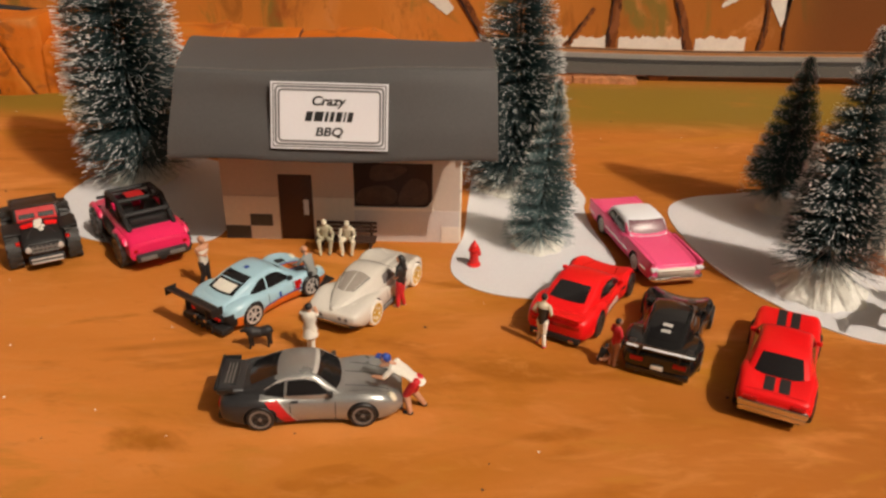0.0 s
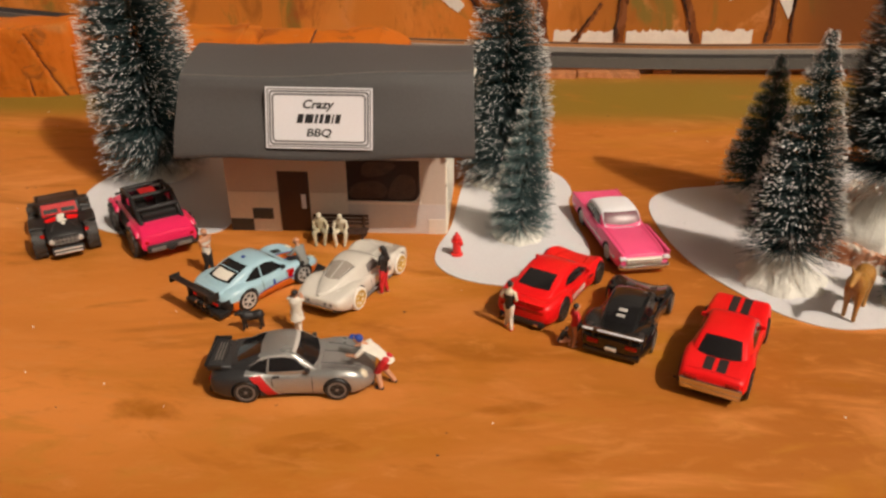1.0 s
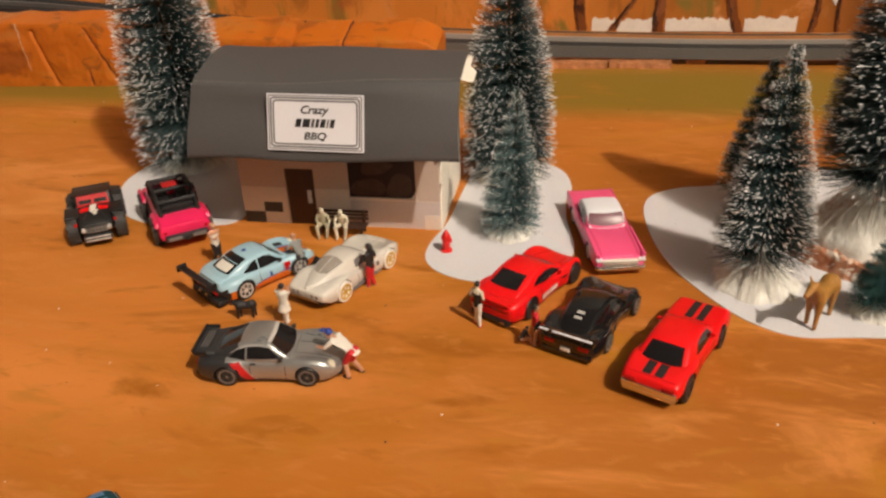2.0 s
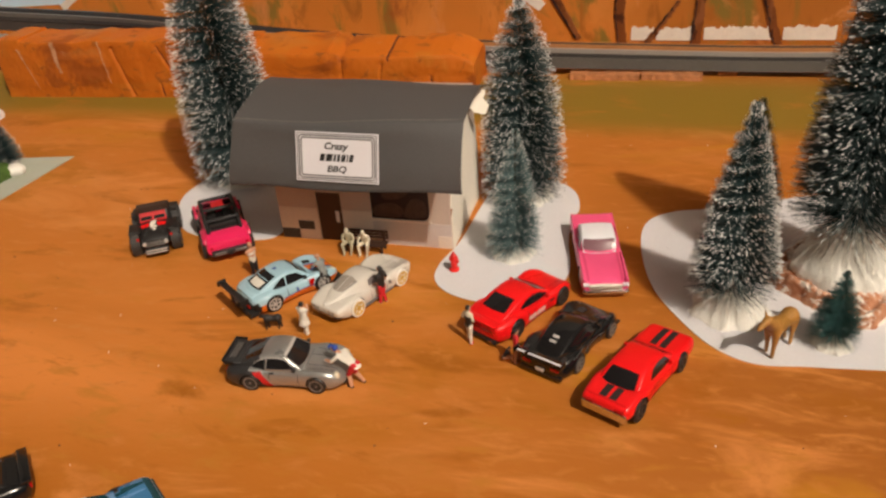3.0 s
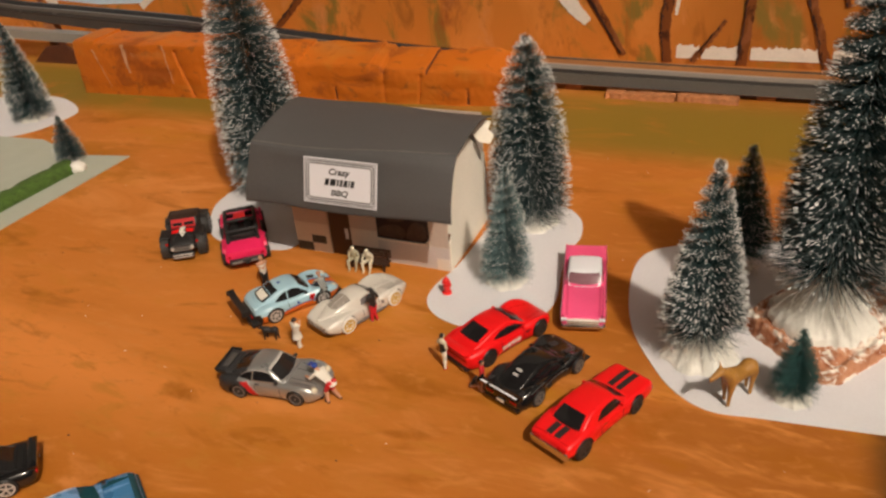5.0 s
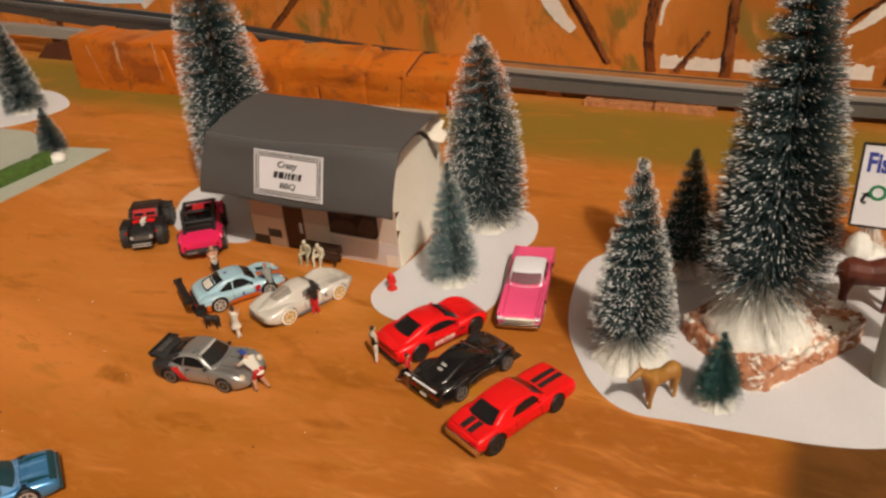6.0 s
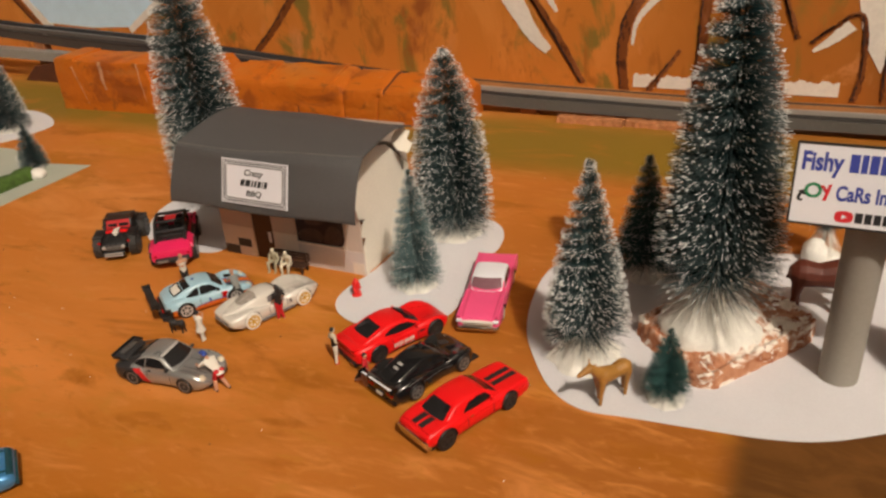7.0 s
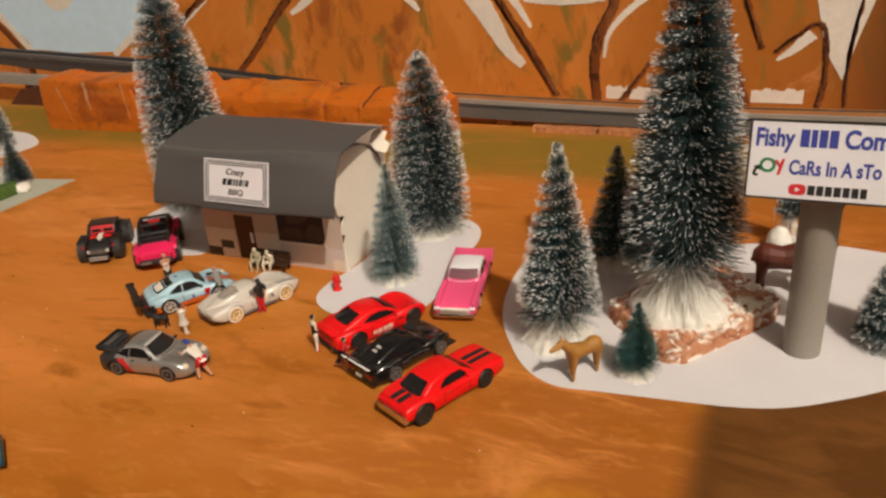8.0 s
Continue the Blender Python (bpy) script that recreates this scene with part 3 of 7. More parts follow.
def lot():
    bm = bmesh.new()
    slab(bm, [(-290, 110), (-352, 99), (-420, 124), (-640, 110), (-640, -90), (-298, -90), (-296, -30)], 0, 0.6)
    ob = part("paper_lot", bm, GREY_PAPER, None, smooth=0)
    tagged(ob, "pale grey-green paper car lot", "paper lot")
    bm = bmesh.new()
    loops = []
    for k in range(26):
        y = -80 + 150 * k / 25
        x = -333 + (y + 20) * 0.07
        r = random.Random(k)
        w = 10 if 0 < k < 25 else 5
        loops.append([(x - w, y, 0.6), (x - w + r.uniform(-1, 1), y, 7), (x - w * 0.6, y, 10 + r.uniform(-1, 1)), (x + w * 0.5, y, 10 + r.uniform(-1, 1)), (x + w + r.uniform(-1, 1), y, 6), (x + w, y, 0.6)])
    rings(bm, loops)
    bmesh.ops.recalc_face_normals(bm, faces=bm.faces)
    ob = part("foam_hedge", bm, HEDGE, None, smooth=60)
    tagged(ob, "low green foam hedge along the grey lot", "hedge")


lot()


# ---- bottle-brush trees ----
def brush_tree(x, y, z, height, radius, shape, count, label, frost=0.8, seed=1, base=1.0, skirt=0.06, lean=(0, 0), deep=None, scale=1.0, snowy=0.0):
    """shape: (share of height, share of radius) pairs for the crown's outline."""
    rnd = random.Random(seed)
    root = thing("bottle_brush_tree", label, "model tree", x, y, z, turn=0 if lean[0] else rnd.uniform(0, 360), group="bottle-brush trees")
    hs, rs = [s[0] for s in shape], [s[1] for s in shape]
    wire = bmesh.new()
    limb(wire, (0, 0, 0), (lean[0], lean[1], height * 0.985), 1.5 * scale, 0.6 * scale, steps=8)
    part("trunk", wire, WIRE, root)
    green_v, green_f, green_m, tip_v, tip_f = [], [], [], [], []
    turns = height / (4.6 + 0.03 * height)
    for k in range(int(count * 4.0)):
        s = skirt + (0.995 - skirt) * (rnd.random() if k % 5 < 2 else (1 - math.sqrt(1 - rnd.random() * 0.985)) * 1.12)
        if s > 0.995:
            s = rnd.uniform(skirt, 0.5)
        if s < skirt + 0.07 and rnd.random() < 0.5:
            s += rnd.uniform(0.05, 0.3)
        a = rnd.uniform(0, 2 * math.pi)
        twist = 0.5 + 0.5 * math.cos(2 * (a - math.pi * s * turns))
        if rnd.random() < (1 - twist) * min(0.78, 0.3 + 1.2 * max(0.0, s - 0.35)):
            continue
        deepness = 0.12 + 0.14 * max(0.0, s - 0.5) / 0.5
        reach = 0.98 - 1.25 * deepness * (1 - twist) - 0.20 * rnd.random() ** 2.0 + rnd.uniform(-0.02, 0.04)
        r = radius * float(np.interp(s, hs, rs)) * reach
        inner = rnd.uniform(0.03, 0.30)
        rise = rnd.uniform(-0.12, 0.18) + 0.18 * (1 - twist) - (0.16 if s < 0.2 else 0)
        d = Vector((math.cos(a), math.sin(a), rise))
        side = Vector((-math.sin(a), math.cos(a), rnd.uniform(-0.3, 0.3)))
        up = d.cross(side).normalized()
        c = Vector((lean[0] * s, lean[1] * s, height * s - r * 0.06))
        bend = side * rnd.uniform(-1.5, 1.5) * scale + up * rnd.uniform(-0.9, 0.9) * scale
        p0, p1, p2 = c + d * r * inner, c + d * r * rnd.uniform(0.84, 0.96) + bend * 0.6, c + d * r + bend
        w = (0.078 + rnd.uniform(0, 0.06)) * scale
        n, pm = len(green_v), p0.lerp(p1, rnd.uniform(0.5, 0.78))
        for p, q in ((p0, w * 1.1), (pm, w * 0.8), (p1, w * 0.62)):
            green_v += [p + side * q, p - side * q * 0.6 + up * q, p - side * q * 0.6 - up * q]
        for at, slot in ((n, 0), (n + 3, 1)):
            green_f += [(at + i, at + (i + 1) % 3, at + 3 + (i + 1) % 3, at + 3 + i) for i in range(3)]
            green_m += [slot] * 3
        if rnd.random() < frost * (0.62 + 0.75 * s) * (0.16 + 0.5 * twist + (0.25 if reach > 0.9 else -0.10)) + (0.5 * frost if s > 0.8 else 0) + (snowy if s > 0.945 else 0):
            q, n = w * rnd.uniform(1.05, 1.85) * (1.3 if reach > 0.88 else 0.9) * (0.8 if s < 0.28 else 1.0) * (1 + (1.2 if snowy and s > 0.955 else 0)), len(tip_v)
            st = p2.lerp(p0, rnd.uniform(0.05, 0.13))
            tip_v += [st + side * q, st - side * q * 0.6 + up * q, st - side * q * 0.6 - up * q,
                      p2 + side * q * 0.7, p2 - side * q * 0.4 + up * q * 0.7, p2 - side * q * 0.4 - up * q * 0.7]
            tip_f += [(n + i, n + (i + 1) % 3, n + 3 + (i + 1) % 3, n + 3 + i) for i in range(3)] + [(n + 3, n + 4, n + 5), (n + 2, n + 1, n)]
        else:
            n = len(green_v)
            green_v += [p1 + side * w * 0.8, p1 - side * w * 0.5 + up * w, p1 - side * w * 0.5 - up * w, p2]
            green_f += [(n, n + 1, n + 3), (n + 1, n + 2, n + 3), (n + 2, n, n + 3)]
            green_m += [1] * 3
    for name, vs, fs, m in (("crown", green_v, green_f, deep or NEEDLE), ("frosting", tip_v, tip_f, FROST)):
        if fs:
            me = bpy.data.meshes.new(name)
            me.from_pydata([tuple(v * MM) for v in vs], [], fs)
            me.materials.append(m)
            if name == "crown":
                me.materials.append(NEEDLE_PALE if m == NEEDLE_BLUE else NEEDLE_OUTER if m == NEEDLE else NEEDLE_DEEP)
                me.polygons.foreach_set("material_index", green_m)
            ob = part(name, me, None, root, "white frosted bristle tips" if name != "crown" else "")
            ob["kind"] = "stuff"
    if base:
        vs, fs = [], []
        for k in range(int(base * 10)):
            a, out = rnd.uniform(0, 2 * math.pi), rnd.uniform(0.55, 1.12) * base * 1.05
            d = Vector((math.cos(a), math.sin(a), 0))
            side = Vector((-d.y, d.x, 0)) * 0.13 * scale
            top, low = d * rnd.uniform(0.5, 2.0) + Vector((0, 0, max(height * skirt, base * 0.5) * rnd.uniform(0.9, 1.5))), d * out + Vector((0, 0, rnd.uniform(0.1, base * 0.22)))
            n = len(vs)
            vs += [top + side, top - side, top + Vector((0, 0, 0.25)), low + side, low - side, low + Vector((0, 0, 0.2))]
            fs += [(n, n + 1, n + 4, n + 3), (n + 1, n + 2, n + 5, n + 4), (n + 2, n, n + 3, n + 5), (n + 3, n + 4, n + 5)]
        me = bpy.data.meshes.new("snowy_skirt")
        me.from_pydata([tuple(v * MM) for v in vs], [], fs)
        me.materials.append(FLOCK)
        part("snowy_skirt", me, None, root, "white flocked lowest bristles")["kind"] = "stuff"
        bm = bmesh.new()
        loops, steps = [], 40
        for r, h in ((1.0, -0.35 if z > 5 else 0), (0.97, 0.10), (0.84, 0.26), (0.66, 0.46), (0.46, 0.72), (0.28, 1.0), (0.14, 1.2)):
            loops.append([(base * r * (1 + (0.05 * math.sin(7 * t) + rnd.uniform(-0.05, 0.05)) * (r > 0.3)) * math.cos(t), base * r * (1 + (0.05 * math.sin(7 * t) + rnd.uniform(-0.05, 0.05)) * (r > 0.3)) * math.sin(t), h * base * 0.52)
                          for t in (2 * math.pi * k / steps for k in range(steps))])
        rings(bm, loops)
        bmesh.ops.recalc_face_normals(bm, faces=bm.faces)
        part("flocked_base", bm, FLOCK, root, "white flocked foot", smooth=70)
    return root


CONE = [(0, 0.88), (0.1, 1.0), (0.3, 0.88), (0.6, 0.60), (0.85, 0.31), (1, 0.08)]
TALL = [(0, 0.92), (0.1, 1.0), (0.3, 0.93), (0.5, 0.80), (0.7, 0.60), (0.88, 0.36), (1, 0.09)]
ROUND = [(0, 0.92), (0.1, 1.0), (0.35, 0.97), (0.55, 0.86), (0.75, 0.66), (0.9, 0.40), (1, 0.10)]
brush_tree(-104, 84, 0.45, 205, 39, ROUND, 5200, "tall frosted dark green bottle-brush tree behind the jeep", 0.82, 1, 20, lean=(-2.7, -3.0))
brush_tree(126, 82, 0.45, 142, 33, ROUND, 3600, "frosted dark green bottle-brush tree on white paper snow", 0.78, 2, 22, snowy=0.6)
brush_tree(134.3, -0.5, 0.45, 89, 21, CONE, 1250, "slim blue-green bottle-brush tree beside the building", 0.6, 3, 14, skirt=0.07, deep=NEEDLE_BLUE, lean=(4.5, -7))
brush_tree(264, -44, 0.45, 122, 28, CONE, 2600, "frosted bottle-brush tree with a snow-tipped top", 0.95, 4, 21, skirt=0.15, snowy=0.9)
brush_tree(277.4, 54.5, 0.45, 91, 24, CONE, 2200, "small dark green bottle-brush tree in shade", 0.7, 5, 10, skirt=0.14, deep=NEEDLE_DEEP, lean=(0.1, -6.3))
brush_tree(327, -5, 12.2, 210, 39, TALL, 6200, "very tall frosted bottle-brush tree on a bark block", 0.46, 6, 28, skirt=0.155)
brush_tree(313.5, -67, 0.45, 45, 15.5, CONE, 900, "tiny deep green bottle-brush tree beside the toy deer", 0.03, 7, 10, skirt=0.13, deep=NEEDLE_DEEP, scale=0.8)
brush_tree(441, 2, 0.45, 70, 23, CONE, 2000, "frosted bottle-brush tree beside the billboard pole", 0.55, 8, 13)
brush_tree(384, 122, 0.45, 58, 15, CONE, 1100, "small frosted bottle-brush tree behind the billboard", 0.6, 9, 12, skirt=0.36, scale=0.8)
brush_tree(-484, 172, 0.45, 108, 27, CONE, 2600, "frosted bottle-brush tree beside the grey lot", 0.75, 10, 16)
brush_tree(-344, 88, 0.6, 47, 17, CONE, 1100, "small bottle-brush tree at the hedge's end", 0.4, 11, 9, scale=0.8)
for tx, ty, tz, r, tall in ((379, 112, 0.45, 8, 1.4), (-318, 70, 0.6, 8, 0.75)):
    bm = bmesh.new()
    bmesh.ops.create_icosphere(bm, subdivisions=3, radius=r)
    for v in bm.verts:
        v.co *= 1 + 0.12 * noise.noise(v.co * 0.3)
        v.co.z = max(v.co.z * tall, -r * tall * 0.5)
    ob = part("snow_tuft", bm, FLOCK, None, smooth=70, at=spot(tx, ty, tz + r * tall * 0.49))
    tagged(ob, "lump of white cotton snow", "snow lump")


# ---- the card building ----
def building():
    root = thing("restaurant_building", "small card building with a charcoal curved roof and sign", "building", 0, 0)
    lo, hi, top = -29, 93.5, 66
    bm = bmesh.new()
    xs, zs = (lo, 0, 17.5, 39, 79.3, hi), (0, 19.5, 36.3, 43.5, top)
    vs = {(i, k): bm.verts.new((x, 0, z)) for i, x in enumerate(xs) for k, z in enumerate(zs)}
    for i in range(5):
        for k in range(4):
            if not (i == 1 and k < 2) and not (i == 3 and k in (1, 2)):
                bm.faces.new((vs[i, k], vs[i + 1, k], vs[i + 1, k + 1], vs[i, k + 1]))
    got = bmesh.ops.extrude_face_region(bm, geom=bm.faces[:])
    bmesh.ops.translate(bm, vec=(0, 1.0, 0), verts=[v for v in got["geom"] if isinstance(v, bmesh.types.BMVert)])
    bmesh.ops.recalc_face_normals(bm, faces=bm.faces)
    part("wall", bm, WALL, root, "beige-grey card front wall", smooth=0)
    for name, b, m, note in (("wall_panel", (lo, -0.3, -0.35, 0, 0, 24), WALL_PALE, "paler lower panel"), ("wall_panel", (17.6, 38.9, -0.35, 0, 0, 24), WALL_PALE, "paler lower panel"),
                             ("wall_panel", (39, 93.5, -0.35, 0, 0, 17.8), WALL_LILAC, "lilac-grey lower panel"), ("wall_panel", (84, 93.5, -0.7, -0.35, 0, 9), WALL_PALE, "paler corner panel"),
                             ("tile", (-15.6, -4, -0.75, -0.35, 7.6, 14), DARK_TILE, "dark grey square"), ("tile", (-28.8, -15.8, -0.75, -0.35, 0.2, 7.4), DARK_TILE, "dark grey square"),
                             ("window_sill", (38.5, 80, -1.0, 0, 17.8, 19.4), WALL_PALE, "pale sill")):
        part(name, box(bmesh.new(), *b), m, root, note, smooth=0)
    door = part("door", box(bmesh.new(), 0.3, 17.2, 0.4, 1.6, 0, 36), DOOR_BROWN, root, "dark brown door", smooth=0)
    part("notice", box(bmesh.new(), 12.6, 15.2, 0.1, 0.4, 14, 22.5), SIGN_WHITE, door, "small white notice", smooth=0)
    bm = bmesh.new()
    slab(bm, [(39, 19.5), (75, 19.5), (78.2, 20.8), (79.3, 24), (79.3, 43.5), (39, 43.5)], 0, 0.5)
    bmesh.ops.transform(bm, matrix=Matrix.Translation((0, 1.0, 0)) @ Matrix.Rotation(radians(90), 4, "X"), verts=bm.verts)
    part("window", bm, PANE, root, "dark smoked window", smooth=0)
    for pts in ([(41, 21), (58, 21), (61, 27), (55, 31), (46, 30), (41, 27)], [(62, 21), (74, 21), (77, 25), (76, 33), (69, 35), (64, 30)], [(48, 34), (60, 35), (66, 41), (50, 42)]):
        bm = bmesh.new()
        slab(bm, outline(pts, 4), 0, 0.06)
        bmesh.ops.transform(bm, matrix=Matrix.Translation((0, 0.46, 0)) @ Matrix.Rotation(radians(90), 4, "X"), verts=bm.verts)
        part("window_print", bm, PANE_PRINT, root, "dim brown furniture shapes printed in the window", smooth=0)
    corner = bmesh.new()
    slab(corner, [(79.3, 19.5), (79.3, 25), (78.6, 22.4), (76.8, 20.4), (74.5, 19.5)], 0, 0.4)
    bmesh.ops.transform(corner, matrix=Matrix.Translation((0, -0.1, 0)) @ Matrix.Rotation(radians(90), 4, "X"), verts=corner.verts)
    part("window_corner", corner, WALL_PALE, root, "rounded corner of the window opening", smooth=0)
    # gable: torn card, standing at a slight slant
    g = [(0, 0), (74, 0), (76, 40), (75, 56), (66, 63), (54, 74), (44, 82), (30, 86), (14, 86), (3, 82), (-6, 74), (-12, 64), (-10, 56), (-4, 52), (-3, 45), (6, 41), (1, 38), (-1, 30), (4, 27), (0, 22)]
    bm = bmesh.new()
    slab(bm, g, 0, 0.8)
    bmesh.ops.transform(bm, matrix=Matrix.Translation((hi, 0.9, 0)) @ Matrix.Rotation(radians(90), 4, "Z") @ Matrix.Rotation(radians(90), 4, "X"), verts=bm.verts)
    part("side_wall", bm, GABLE, root, "cream side wall with a torn edge", smooth=0)
    bm = bmesh.new()
    slab(bm, [(0, 0), (76, 0), (77, 40), (75, 57), (53, 78), (0, 78)], 0, 0.8)
    bmesh.ops.transform(bm, matrix=Matrix.Translation((lo, 1, 0)) @ Matrix.Rotation(radians(90), 4, "Z") @ Matrix.Rotation(radians(90), 4, "X"), verts=bm.verts)
    part("side_wall", bm, WALL, root, smooth=0)
    part("back_wall", box(bmesh.new(), lo + 1, hi - 0.2, 76, 77, 0, 87), WALL, root, smooth=0)
    # roof: one bent sheet
    west = outline([(-42.5, -31, 55), (-41.5, -28.5, 66), (-39.5, -23.0, 81), (-38.8, -19.2, 89.5), (-38.6, -17, 92.3), (-40.5, -7, 94.0), (-45, 18, 95.5), (-51, 46, 95), (-57, 73, 90.5), (-57.5, 77, 88)], 4, loop=False)
    east = outline([(110.5, -32, 57), (110, -29, 69), (109.5, -21, 85), (109.2, -14.5, 92.6), (109, -11.5, 95.2), (108.8, -2, 96.8), (108, 16, 98.2), (107, 38, 97.6), (106, 60, 92), (106, 64, 90)], 4, loop=False)
    def sheet_at(i, s):
        """A place on the card sheet: it bellies out towards the front between its two ends."""
        def ease(v):
            v = min(max(v, 0.0), 1.0)
            return v * v * (3 - 2 * v)
        belly = 4.2 * ease((i - 6) / 6) * (1 - ease((i - 17) / 6)) * math.sin(math.pi * s) ** 0.6
        belly += 2.1 * (1 - ease((i - 2) / 8)) * max(0.0, 1 - abs(s - 0.3) / 0.3)
        return Vector(west[i]).lerp(Vector(east[i]), s) + Vector((0, 0.7 * math.sin(s * 7) - belly, 0.8 * math.sin(s * 9 + i * 0.1)))

    bm, loops = bmesh.new(), []
    for k in range(25):
        sheet = [sheet_at(i, k / 24) for i in range(len(west))]
        loops.append([tuple(p) for p in sheet] + [tuple(p + Vector((0, 0.5, -0.8))) for p in sheet[::-1]])
    rings(bm, loops)
    bmesh.ops.recalc_face_normals(bm, faces=bm.faces)
    part("roof", bm, ROOF, root, "charcoal card roof bent over the front", smooth=60)
    # thin paler strip paints the highlight on the roof's fold
    bm, n = bmesh.new(), 17
    line = [sheet_at(n, k / 24) for k in range(25)]
    rings(bm, [[tuple(q + Vector(o)) for o in ((0, -0.45, -0.2), (0, 0.25, -0.1), (0, 0.25, 0.28), (0, -0.4, 0.16))] for q in line])
    bmesh.ops.recalc_face_normals(bm, faces=bm.faces)
    part("roof_crease", bm, ROOF_HIGHLIGHT, root, "pale highlight painted along the card roof's fold")
    bm = bmesh.new()
    slab(bm, [(0, 0), (9, -3), (13, 4), (9, 9), (12, 15), (5, 19), (-1, 16), (-5, 8)], 0, 0.5)
    bmesh.ops.transform(bm, matrix=Matrix.Translation((99.5, 52, 75.5)) @ Matrix.Scale(0.85, 4) @ Matrix.Rotation(radians(30), 4, "Z") @ Matrix.Rotation(radians(70), 4, "X"), verts=bm.verts)
    part("torn_flap", bm, GABLE, root, "torn pale card flap at the roof's end", smooth=0)
    return root


house = building()


def letters(text, size, mat, parent, m, bold=0.0, shear=0.0, name="lettering", label="", width=0.0):
    """Words in the built-in font, as a thin mesh, centred on m (in metres)."""
    cu = bpy.data.curves.new(name, "FONT")
    cu.body, cu.size, cu.align_x, cu.align_y, cu.extrude, cu.offset, cu.shear = text, size * MM, "CENTER", "CENTER", 0.00006, bold * MM, shear
    tmp = bpy.data.objects.new(name, cu)
    scene.collection.objects.link(tmp)
    bpy.context.view_layer.update()
    me = bpy.data.meshes.new_from_object(tmp.evaluated_get(bpy.context.evaluated_depsgraph_get()))
    bpy.data.objects.remove(tmp)
    bpy.data.curves.remove(cu)
    me.materials.clear()
    me.materials.append(mat)
    if width:
        xs = [v.co.x for v in me.vertices]
        me.transform(Matrix.Scale(width * MM / (max(xs) - min(xs)), 4, (1, 0, 0)) @ Matrix.Translation((-(max(xs) + min(xs)) / 2, 0, 0)))
    ob = new(name, me)
    ob.parent, ob.matrix_basis = parent, m
    return tagged(ob, label)


def word_bar(widths, height, gap, mat, parent, m, slant=0.0):
    """A name, as a row of plain bars of its size."""
    x, h = -(sum(widths) + gap * (len(widths) - 1)) / 2, height / 2
    for w in widths:
        bm = bmesh.new()
        slab(bm, [(x - slant * h, -h), (x + w - slant * h, -h), (x + w + slant * h, h), (x + slant * h, h)], 0, 0.08)
        part("word_bar", bm, mat, parent, smooth=0, at=m)
        x += w + gap


def ring_frame(bm, w, h, line, r, z0, z1):
    """A thin frame line with rounded corners."""
    def path(a, b, rad):
        pts = []
        for cx, cy, start in ((a - rad, b - rad, 0), (-a + rad, b - rad, 90), (-a + rad, -b + rad, 180), (a - rad, -b + rad, 270)):
            pts += [(cx + rad * math.cos(radians(start + k * 18)), cy + rad * math.sin(radians(start + k * 18))) for k in range(6)]
        return pts
    out, inn = path(w / 2, h / 2, r), path(w / 2 - line, h / 2 - line, max(r - line, 0.3))
    rings(bm, [[(x, y, z0) for x, y in out], [(x, y, z1) for x, y in out], [(x, y, z1) for x, y in inn], [(x, y, z0) for x, y in inn], [(x, y, z0) for x, y in out]], caps=False)
    bmesh.ops.recalc_face_normals(bm, faces=bm.faces)
    return bm


def roof_sign():
    corner = [Vector(p) * MM for p in ((7.2, -22.9, 90), (60.7, -24.0, 89.1), (6.0, -32.6, 61.1), (59.0, -30.8, 60.8))]
    mid = sum(corner, Vector()) / 4
    ax = (corner[1] + corner[3] - corner[0] - corner[2]).normalized()
    ay = (corner[0] + corner[1] - corner[2] - corner[3])
    az = ax.cross(ay).normalized()
    ay = az.cross(ax)
    m = Matrix((ax, ay, az)).transposed().to_4x4()
    m.translation = mid + az * 0.0011
    root = new("roof_sign")
    root.empty_display_size, root.matrix_basis = 0.005, m
    tagged(root, "white sign with a double grey border on the charcoal roof", "sign")
    part("board", box(bmesh.new(), -26.6, 26.6, -15, 15, -0.9, 0), SIGN_WHITE, root, smooth=0)
    for w, h, line, r in ((51.5, 28.5, 0.55, 0.6), (49.6, 26.6, 0.9, 2.2), (46.8, 23.8, 0.9, 2.2)):
        part("border_line", ring_frame(bmesh.new(), w, h, line, r, 0.02, 0.12), GREY_INK, root)
    letters("Crazy", 5.8, INK, root, spot(0, 6.6, 0.1), 0.15, 0.25, width=15.5)
    word_bar((3.0, 4.0, 1.4, 1.8, 2.6, 0.8, 2.4), 4.4, 0.9, INK, root, spot(0, -0.2, 0.05), 0.22)
    letters("BBQ", 5.4, INK, root, spot(0, -7.2, 0.1), 0.12, 0.2, width=12.5)


roof_sign()


